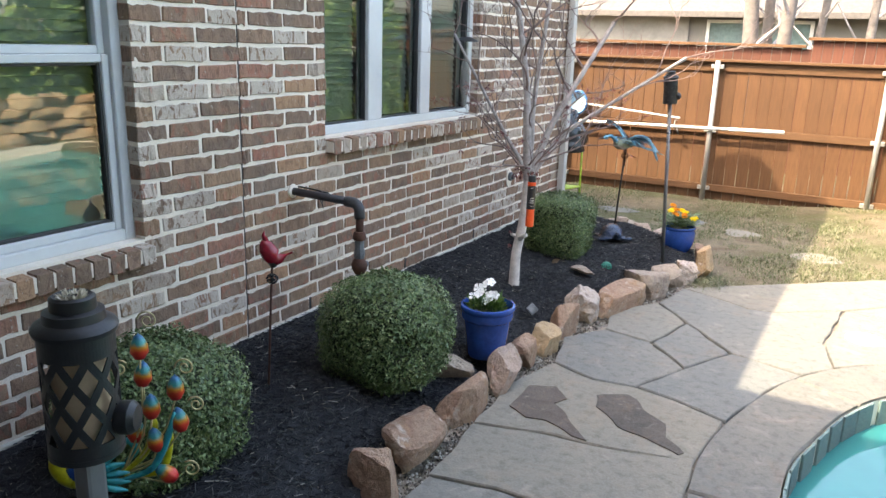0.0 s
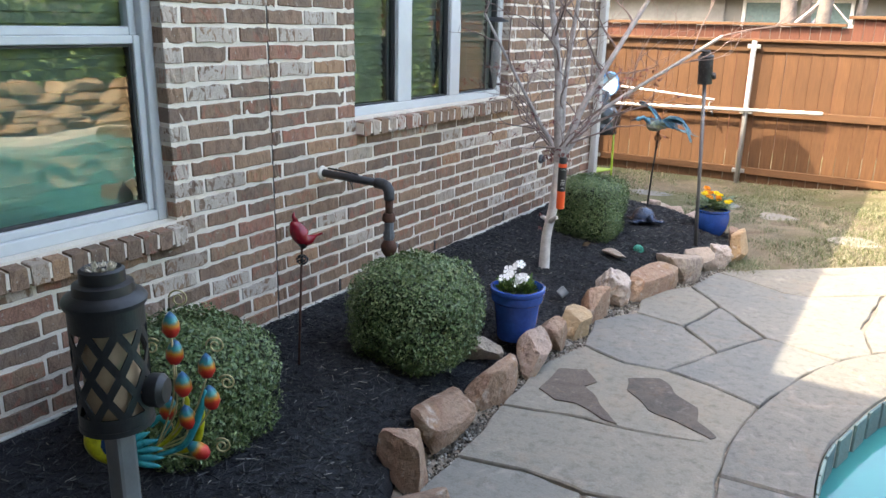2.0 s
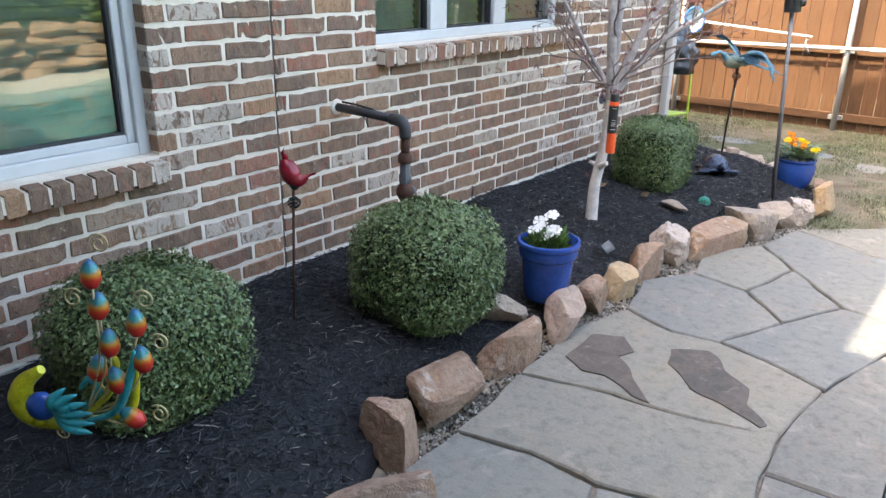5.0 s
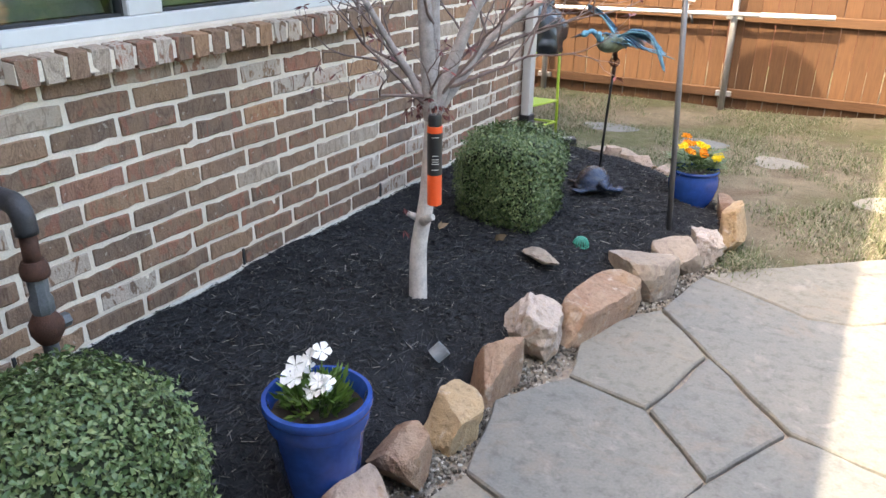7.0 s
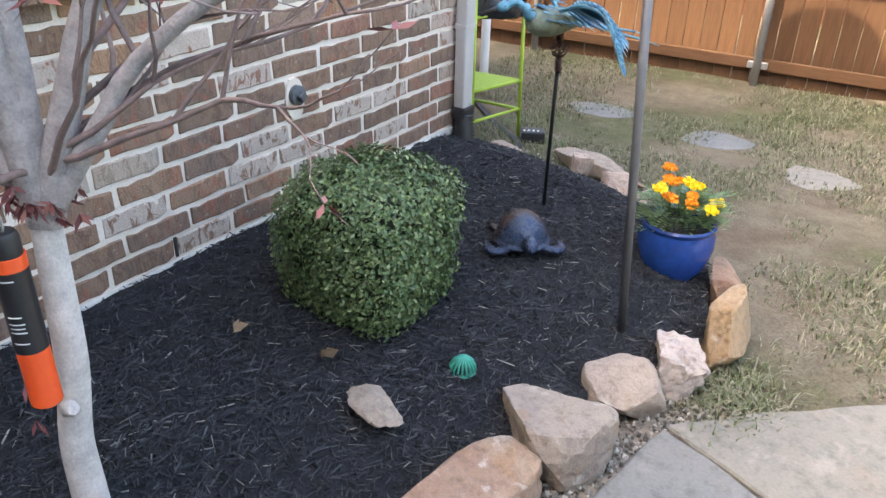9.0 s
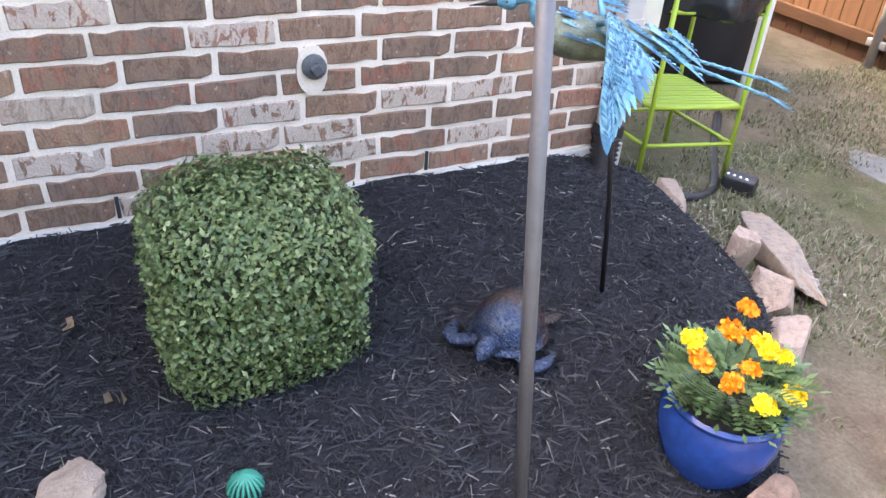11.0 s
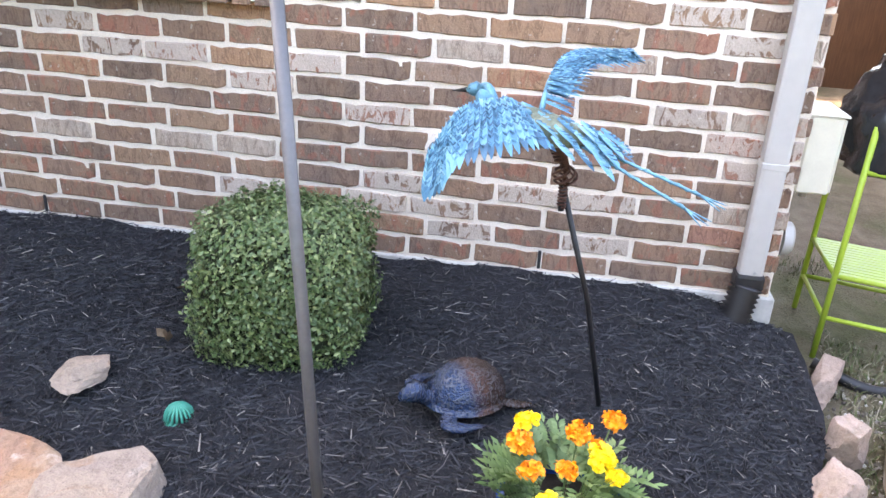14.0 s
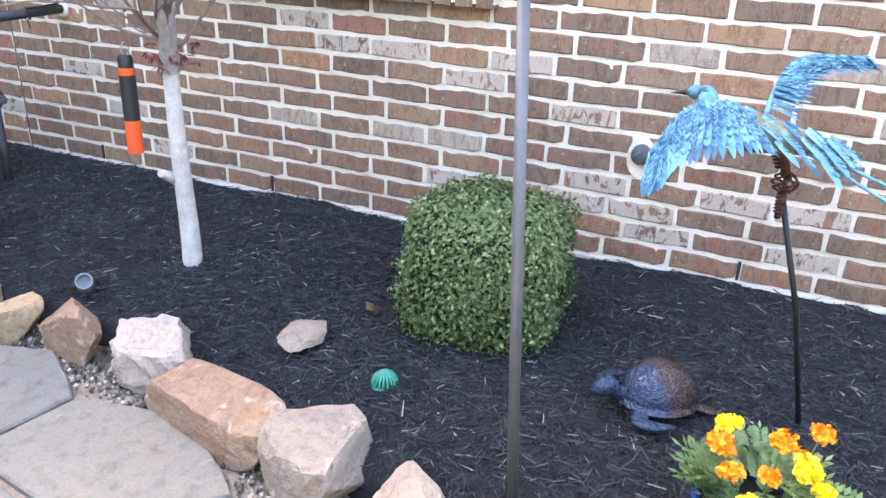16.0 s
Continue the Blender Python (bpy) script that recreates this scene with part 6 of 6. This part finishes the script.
def lerp_pts(a, b, n):
    a, b = Vector(a), Vector(b)
    return [a + (b - a) * (k / (n - 1)) for k in range(n)]


def build_wing(line, drop, size, t, seed):
    """line: points of the wing's leading edge; drop: way in which the feathers hang from it."""
    edge = spline([Vector(p) for p in line], 8)
    n = len(edge)
    drop = Vector(drop)
    rows = []
    for row, (start, scale, width) in enumerate(((0.0, size, 0.022), (0.0, 0.82 * size, 0.021), (0.0, 0.64 * size, 0.02), (0.0, 0.46 * size, 0.019), (0.0, 0.28 * size, 0.017))):
        roots, tips = [], []
        for k in range(2 + row, n, 1 if row < 2 else 1):
            s = k / (n - 1)
            along = (edge[k] - edge[k - 1]).normalized()
            ln = (0.075 + 0.075 * math.sin(math.pi * min(1, 0.15 + 0.75 * s))) * scale
            roots.append(edge[k] + Vector((0, 0, 0.004 * row)))
            tips.append(edge[k] + (drop * (1 - 0.45 * s) + along * (0.35 + 0.9 * s)).normalized() * ln + Vector((0, 0, 0.004 * row)))
        rows.append((roots, tips, width))
    w = part("wing", feather_sheet(rows, seed), PATINA, t, "blue pressed-metal feathered wing")
    part("wing_edge", tube(edge, [0.007 * (1 - 0.8 * k / n) + 0.001 for k in range(n)], 7), BLUEBODY, w)


def build_heron():
    O = Vector((0.76, 6.636, 0.15))
    t = thing("heron_stake", Matrix.Translation(O), "blue patinated metal heron in flight on a dark stake", "garden ornament")
    K = Vector((0.855, 6.442, 0.85)) - O
    part("rod", tube([(0, 0, -0.1), K * 0.5, K - Vector((0, 0, 0.03))], 0.0075, 10), BLACKMT, t, "dark iron rod")
    part("socket", tube([K - Vector((0, 0, 0.09)), K - Vector((0, 0, 0.025))], [0.008, 0.01], 10), BLACKMT, t, "flared iron socket")
    coil = [(K.x + 0.0105 * math.cos(k * 0.9), K.y + 0.0105 * math.sin(k * 0.9), K.z - 0.08 + 0.0012 * k) for k in range(44)]
    part("coil", tube(coil, 0.003, 5), RUSTY, t, "coiled wire")
    cage_knot(0.026, t, RUSTY, Matrix.Translation(K))
    B = Vector((0.872, 6.368, 0.968)) - O
    part("mount", tube([K + Vector((0, 0, 0.015)), K + Vector((0.004, -0.01, 0.05)), B - Vector((-0.005, -0.03, 0.02))], [0.012, 0.011, 0.014], 8), RUSTY, t)
    spring = [(K.x + 0.004 + 0.013 * math.cos(k * 0.9), K.y - 0.012 + 0.013 * math.sin(k * 0.9) - 0.0006 * k, K.z + 0.03 + 0.0012 * k) for k in range(36)]
    part("coil", tube(spring, 0.003, 5), RUSTY, t, "coiled wire")
    d = Vector((0.32, 0.945, -0.09)).normalized()
    side = d.cross(Vector((0, 0, 1))).normalized()
    body = [B - d * 0.125 + Vector((0, 0, 0.012)), B - d * 0.09 - Vector((0, 0, 0.004)), B - d * 0.02 - Vector((0, 0, 0.006)), B + d * 0.06, B + d * 0.15]
    part("body", tube(spline(body, 5), [0.013 + 0.037 * math.sin(math.pi * (0.08 + 0.9 * (k / 20) ** 0.8)) for k in range(21)], 16), BRONZE, t, "verdigris bronze body")
    N = body[0]
    H = Vector((0.757, 6.198, 1.022)) - O
    neck = spline([N + d * 0.02, N - d * 0.018 + Vector((0, 0, 0.004)), N - d * 0.03 + Vector((0.004, 0.0, 0.03)), Vector((0.812, 6.25, 1.005)) - O, H + Vector((0.03, 0.034, 0.012)), H + Vector((0.008, 0.01, 0.004)), H], 5)
    part("neck", tube(neck, [0.0165 - 0.00022 * k for k in range(len(neck))], 12), BLUEBODY, t, "curved blue neck")
    f = Vector((-0.62, -0.75, -0.22)).normalized()
    part("head", tube([H - f * 0.016, H - f * 0.004, H + f * 0.012, H + f * 0.026], [0.012, 0.019, 0.016, 0.008], 12), BLUEBODY, t, "blue-green head")
    part("beak", tube([H + f * 0.02, H + f * 0.05, H + f * 0.09], [0.0085, 0.005, 0.001], 8), BLACKMT, t, "long dark beak")
    for q in (-1, 1):
        part("eye", ball(H + f * 0.008 + side * 0.016 * q + Vector((0, 0, 0.004)), 0.0035), BLACKMT, t)

    def at(x, y, z):
        return Vector((x, y, z)) - O

    build_wing([at(0.885, 6.345, 1.0), at(0.99, 6.285, 1.036), at(1.095, 6.212, 1.03), at(1.165, 6.165, 0.955)], (0.1, 0.8, -0.55), 0.95, t, 3)
    build_wing([at(0.865, 6.37, 1.005), at(0.8, 6.385, 1.075), at(0.73, 6.43, 1.112), at(0.64, 6.56, 1.112)], (0.5, 0.72, -0.45), 0.62, t, 4)
    rows = []
    for row in range(6):
        back_r, back_t = [], []
        for k in range(-3, 4):
            o = B + d * (-0.1 + 0.05 * row) + side * 0.0145 * k + Vector((0, 0, 0.047 - 0.0045 * k * k - 0.003 * row))
            back_r.append(o)
            back_t.append(o + d * 0.075 + side * 0.008 * k * (0.3 + 0.3 * row) - Vector((0, 0, 0.01 + 0.004 * row)))
        rows.append((back_r, back_t, 0.022))
    part("feathered_back", feather_sheet(rows, 8), PATINA, t, "overlapping blue back feathers")
    fan_r, fan_t = [], []
    for k in range(-5, 6):
        o = B + d * 0.12 + side * 0.004 * k + Vector((0, 0, 0.02 - 0.0006 * k * k))
        fan_r.append(o)
        fan_t.append(o + (d + side * 0.09 * k).normalized() * (0.085 + 0.01 * (k % 2)) - Vector((0, 0, 0.025)))
    part("tail_fan", feather_sheet([(fan_r, fan_t, 0.016)], 12), PATINA, t, "fanned blue tail feathers")
    for q, end in ((1, at(1.07, 6.7, 0.868)), (-1, at(1.02, 6.735, 0.885))):
        p0 = B + d * 0.11 + side * 0.014 * q - Vector((0, 0, 0.012))
        leg = part("leg", tube(lerp_pts(p0, end, 6), 0.0036, 7), BLUEBODY, t, "trailing twisted wire leg")
        w = (end - p0).normalized()
        u, v = w.cross(Vector((0, 0, 1))).normalized(), Vector((0, 0, 1))
        twist = [p0 + (end - p0) * (k / 60) + (u * math.cos(k * 0.8) + v * math.sin(k * 0.8)) * 0.0038 for k in range(61)]
        part("twist", tube(twist, 0.0018, 5), BLUEBODY, leg)
        for k in range(3):
            e = end + (w + u * 0.45 * (k - 1) - Vector((0, 0, 0.1))).normalized() * 0.06
            part("toe", tube([end, e], [0.003, 0.001], 5), BLUEBODY, leg)


build_heron()


def build_turtle():
    me = bmesh.new()
    bmesh.ops.create_icosphere(me, subdivisions=4, radius=1.0)
    for v in me.verts:
        n = v.co.copy()
        ridge = 0.004 * abs(math.sin(9 * math.atan2(n.y, n.x + 0.15))) * max(0.0, n.z)
        v.co = Vector((n.x * (0.128 - 0.012 * n.x), n.y * 0.102, 0.03 + max(-0.012, n.z * 0.1) + ridge))
    lathe([(0, 0.016), (0.118, 0.02), (0.128, 0.03), (0.118, 0.042), (0, 0.044)], 32, me, Matrix.Diagonal((1.06, 0.9, 1, 1)))
    tube(spline([Vector((0.1, 0, 0.036)), Vector((0.14, 0.0, 0.052)), Vector((0.17, 0.0, 0.07)), Vector((0.205, 0, 0.062)), Vector((0.222, 0, 0.054))], 4), [0.026, 0.026, 0.025, 0.024, 0.023, 0.024, 0.026, 0.028, 0.029, 0.029, 0.027, 0.024, 0.02, 0.016, 0.012, 0.008, 0.004], 12, me)
    for side in (-1, 1):
        for pts, rads in (([(0.085, 0.07, 0.03), (0.115, 0.115, 0.032), (0.08, 0.14, 0.024), (0.01, 0.148, 0.014)], (0.024, 0.026, 0.022, 0.006)),
                          ([(-0.1, 0.055, 0.026), (-0.14, 0.085, 0.024), (-0.185, 0.1, 0.018)], (0.02, 0.022, 0.008))):
            q = bmesh.new()
            line = spline([Vector((x, y * side, 0)) for x, y, z in pts], 4)
            n = len(line) - 1
            tube(line, [rads[min(len(rads) - 1, int(k / n * (len(rads) - 1)))] * (1 - (k / n * (len(rads) - 1)) % 1) + rads[min(len(rads) - 1, int(k / n * (len(rads) - 1)) + 1)] * ((k / n * (len(rads) - 1)) % 1) for k in range(n + 1)], 10, q)
            join(me, q, Matrix.Translation((0, 0, 0.024)) @ Matrix.Diagonal((1, 1, 0.45, 1)))
    for f in me.faces:
        f.smooth = True
    k = Mat("turtle_glaze", 0.24, 0.5)
    w = k.node("ShaderNodeTexWave")
    w.wave_type, w.rings_direction = "RINGS", "SPHERICAL"
    w.inputs["Scale"].default_value, w.inputs["Distortion"].default_value, w.inputs["Detail Scale"].default_value = 30, 9, 3
    k.link(k.tc.outputs["Object"], w.inputs["Vector"])
    g = k.node("ShaderNodeSeparateXYZ")
    k.link(k.tc.outputs["Object"], g.inputs[0])
    f = k.math("ADD", k.math("MULTIPLY", g.outputs[0], 5.0), k.noise(9))
    c = k.ramp(f, [(0.2, (0.045, 0.024, 0.018)), (0.55, (0.075, 0.036, 0.026)), (0.8, (0.02, 0.045, 0.1)), (1.0, (0.022, 0.045, 0.1))])
    k.color(k.mix(k.math('MULTIPLY', k.ramp(w.outputs["Fac"], [(0.55, (0, 0, 0)), (0.7, (1, 1, 1))]), 0.5), c, (0.1, 0.11, 0.12)))
    k.bump(w.outputs["Fac"], 0.6, 0.004)
    ob = obj("turtle_figurine", me, k.m, None, m=pose(0.868, 6.232, 0.16, 0, -4, -52) @ Matrix.Diagonal((0.92, 0.94, 1.06, 1)))
    tagged(ob, "dark blue and brown metal turtle figurine on mulch", "figurine")


build_turtle()


def build_small_things():
    g = thing("drain_ball", pose(1.075, 5.49, 0.125) @ Matrix.Diagonal((0.9, 0.9, 0.9, 1)), "green slotted plastic dome drain cap in the mulch", "drain cap")
    teal = plain("green_plastic", (0.02, 0.25, 0.18), 0.45, var=0.1)
    part("dome_base", lathe([(0, 0), (0.046, 0), (0.046, 0.01), (0.04, 0.014), (0, 0.014)], 24), teal, g)
    for k in range(9):
        a = k * math.pi / 9
        pts = [(0.042 * math.cos(b) * math.cos(a), 0.042 * math.cos(b) * math.sin(a), 0.012 + 0.045 * math.sin(b)) for b in (j * math.pi / 10 for j in range(11))]
        part("slat", tube(pts, 0.0042, 6), teal, g)
    part("core", ball((0, 0, 0.012), 0.034, (1, 1, 1)), DARK_SEAL, g, "dark inside")
    c = thing("pvc_stub", pose(0.995, 4.235, 0.14, -35, 40), "short grey plastic pipe stub sticking out of the mulch", "pipe stub")
    part("tube", lathe([(0, 0.0), (0.03, 0), (0.03, 0.05), (0.025, 0.05), (0.025, 0.02), (0, 0.02)], 20), plain("grey_pvc", (0.2, 0.22, 0.24), 0.5, var=0.3), c)
    r = random.Random(3)
    leafm = plain("dry_leaf", (0.28, 0.2, 0.13), 0.85, var=0.3)
    for x, y in ((0.93, 3.3), (0.72, 5.28), (0.45, 5.2), (1.02, 3.36)):
        me = leaf_cloud(r, 3, lambda q: ((q.uniform(-0.015, 0.015), q.uniform(-0.015, 0.015), 0.008), (1, 0, 0.1)), 0.05, 1.7)
        lf = obj("dry_leaf", me, leafm, None, m=pose(x, y, mulch_z(x, y) + 0.004))
        tagged(lf, "curled dry brown leaf on black mulch", "leaf", "dry leaves")
    p = thing("pool_pole", pose(0, FENCE_Y - 0.14, 0), "long white telescopic pool pole hung on the fence", "pool pole")
    part("tube", tube([(-1.3, 0, 0.725), (1.05, 0, 0.775)], 0.019, 12), WHITEPL, p)
    part("grip", tube([(1.04, 0, 0.775), (1.68, 0, 0.79)], 0.023, 12), WHITEPL, p, "thicker white handle")
    for x in (0.37, -1.13):
        part("hook", tube(spline([(x, 0.11, 0.83), (x, -0.02, 0.83), (x, -0.035, 0.74), (x, 0.02, 0.71)], 4), 0.007, 7), GALV, p, "metal hanging hook")
    part("clip", tube([(0.4, -0.01, 0.74), (0.43, -0.02, 0.66)], [0.02, 0.008], 8), BLACKPL, p, "black end clip")
    n = thing("skimmer_net", pose(0, FENCE_Y - 0.12, 0), "blue pool skimmer net with a white handle on the fence", "pool net")
    part("handle", tube([(-0.83, 0, 0.965), (0.42, -0.01, 0.87)], 0.013, 10), WHITEPL, n, "white handle")
    rim = [(-0.97 + 0.12 * math.cos(a), 0.0, 0.98 + 0.15 * math.sin(a)) for a in (k * math.pi / 12 for k in range(25))]
    part("rim", tube(rim, 0.014, 8), plain("blue_net_frame", (0.03, 0.16, 0.4), 0.4), n, "blue rim")
    part("mesh", lathe([(0, -0.05), (0.07, -0.04), (0.115, 0.0)], 20), plain("pale_net", (0.35, 0.5, 0.58), 0.7), n, "pale blue mesh", pose(-0.97, 0, 0.98, 90) @ Matrix.Diagonal((1, 1.25, 1, 1)))


build_small_things()


def build_feeder():
    f = thing("window_feeder", pose(0.13, 4.88, 1.28), "hanging glass bird feeder with a dark lid before the window", "bird feeder")
    part("lid", lathe([(0, 0.5), (0.03, 0.5), (0.085, 0.475), (0.088, 0.468), (0, 0.472)], 20), BLACKMT, f, "dark dished lid")
    part("tube", lathe([(0, 0.472), (0.012, 0.472), (0.014, 0.36), (0.03, 0.3), (0.034, 0.16), (0.02, 0.1), (0.014, 0.03), (0, 0.02)], 16), plain("smoky_tube", (0.2, 0.2, 0.19), 0.1, var=0.2), f, "smoky glass tube")
    part("perch", tube([(-0.06, 0, 0.05), (0.06, 0, 0.05)], 0.004, 6), BLACKMT, f)
    part("hanger", tube([(0, 0, 0.5), (0, 0, 1.75), (-0.1, 0, 2.3)], 0.003, 5), BLACKMT, f, "thin hanging wire")


build_feeder()


# ---- lime stand by the corner ----
def build_stand():
    A, Bc, D = Vector((-0.1, 7.46, -0.06)), Vector((-0.03, 7.9, -0.08)), Vector((-0.55, 7.5, -0.08))
    C = Bc + D - A
    s = thing("plant_stand", Matrix.Identity(4), "lime green metal slatted stand beside the house corner", "plant stand")
    cen = (A + C) / 2
    tops = []
    for q in (A, Bc, C, D):
        top = q + (cen - q) * 0.05 + Vector((0, 0, 0.9))
        tops.append(top)
        part("leg", tube([q, top], 0.011, 8), LIME, s, "slanting lime tube leg")
    for a, b in zip(range(4), (1, 2, 3, 0)):
        part("top_rail", tube([tops[a], tops[b]], 0.011, 8), LIME, s)
        for f in (0.19, 0.38, 0.82):
            q = (A, Bc, C, D)
            p0, p1 = q[a] + (tops[a] - q[a]) * f, q[b] + (tops[b] - q[b]) * f
            part("cross_rail", tube([p0, p1], 0.009, 8), LIME, s)
    for f in (0.38, 0.82):
        q = [w + (tt - w) * f for w, tt in zip((A, Bc, C, D), tops)]
        for k in range(13):
            u = (k + 0.5) / 13
            p0, p1 = q[0] + (q[3] - q[0]) * u, q[1] + (q[2] - q[1]) * u
            dd = (q[3] - q[0]).normalized() * 0.0135
            bm = bmesh.new()
            vs = [bm.verts.new(p) for p in (p0 - dd, p0 + dd, p1 + dd, p1 - dd)]
            fc = bm.faces.new(vs)
            ex = bmesh.ops.extrude_face_region(bm, geom=[fc])
            bmesh.ops.translate(bm, verts=[v for v in ex["geom"] if isinstance(v, bmesh.types.BMVert)], vec=(0, 0, 0.008))
            part("slat", bm, LIME, s)
    bag = bmesh.new()
    bmesh.ops.create_icosphere(bag, subdivisions=5, radius=1.0)
    top = cen + Vector((0, 0, 0.78))
    for v in bag.verts:
        n = v.co.normalized()
        k = 1 + 0.16 * noise.noise(n * 2.5) + 0.09 * abs(noise.noise(n * 6)) + 0.04 * noise.noise(n * 14)
        v.co = Vector((n.x * 0.33 * k, n.y * 0.3 * k, max(-0.1, n.z * 0.36 * k)))
        v.co.z += 0.1
    for f in bag.faces:
        f.smooth = True
    b = obj("plastic_bag", bag, plain("black_bag_film", (0.02, 0.022, 0.025), 0.22, var=0.3, scale=12, bump=0.3), None, m=pose(top.x - 0.02, top.y + 0.03, top.z - 0.04))
    tagged(b, "crumpled shiny black plastic bag on the lime stand", "bag")
    h = thing("drain_hose", Matrix.Identity(4), "black hose end lying on the soil by the corner", "hose")
    pts = spline([Vector(p) for p in ((0.02, 7.42, -0.02), (0.1, 7.6, -0.06), (0.02, 7.8, -0.08), (-0.3, 8.1, -0.11), (-0.7, 8.5, -0.12))], 6)
    part("hose", tube(pts, 0.022, 10), BLACKPL, h)
    part("sprinkler_head", box((-0.07, -0.05, 0.0), (0.07, 0.05, 0.09), 0.012, 2), BLACKPL, h, "boxy black sprinkler head", pose(0.07, 7.9, -0.11, 0, 0, 30))
    for k in range(4):
        part("nozzle", ball((0.03 + 0.025 * k, 7.86 + 0.012 * k, -0.02), 0.007), WHITEPL, h)
    e = thing("pool_pump", pose(-1.25, 8.6, -0.12), "white plastic pool plumbing beside the fence", "pool equipment")
    part("pipe", tube(spline([Vector(p) for p in ((0.55, 0, 1.12), (0.2, 0, 1.13), (-0.2, 0.05, 1.12), (-0.8, 0.1, 1.12))], 5), 0.032, 12), WHITEPL, e, "white pvc pipe")
    part("pipe", tube(spline([Vector(p) for p in ((0.5, 0.1, 0.0), (0.5, 0.1, 1.05), (0.45, 0.1, 1.25), (0.2, 0.1, 1.28))], 5), 0.032, 12), WHITEPL, e, "white pvc pipe")
    part("tank", lathe([(0, 0), (0.34, 0), (0.35, 0.05), (0.35, 1.0), (0.28, 1.2), (0, 1.28)], 24), BLACKPL, e, "black filter tank", pose(-0.2, 0.4, 0))


build_stand()


# ---- across the pool ----
def build_rock_wall():
    w = thing("stone_ledge", Matrix.Identity(4), "tan stacked stone ledge across the pool", "stone wall", kind="structure")
    r = random.Random(88)
    shapes = []
    for k in range(5):
        bm = rock_mesh(100 + k, (0.34, 0.62, 0.2), 6)
        me = bpy.data.meshes.new("ledge_stone")
        bm.to_mesh(me)
        bm.free()
        me.materials.append(ROCK_TAN)
        shapes.append(me)
    for row in range(4):
        y = -0.8 + 0.3 * (row % 2)
        while y < 9.4:
            obj("stone", shapes[r.randrange(5)], ROCK_TAN, w, m=pose(8.65 + 0.03 * row + r.uniform(-0.03, 0.03), y, -0.05 + 0.185 * row, 0, 0, r.uniform(-6, 6)))
            y += 0.6
    hedge = thing("leafy_hedge", pose(9.0, 4, 0.5), "tall leafy green shrubs behind the stone ledge", "shrub")

    def place(q):
        y = q.uniform(-5, 6)
        h = 1.5 + 0.5 * noise.noise((y * 0.9, 0, 0))
        d = Vector((-abs(q.gauss(0, 1)), q.gauss(0, 0.6), q.gauss(0, 0.6))).normalized()
        return Vector((-0.2 * abs(noise.noise((y * 2, 1, 0))) + q.uniform(-0.15, 0.1), y, q.uniform(0, h))), d

    part("foliage", leaf_cloud(r, 9000, place, 0.16), TREE_LEAF, hedge)
    # Flat dark board behind the leaves, standing in for the hedge's shaded depth.
    part("dark_backing", box((0.06, -5, -0.5), (0.1, 6, 1.2)), SHADE_CORE, hedge)


build_rock_wall()


# ---- single bricks ----
build_bricks()
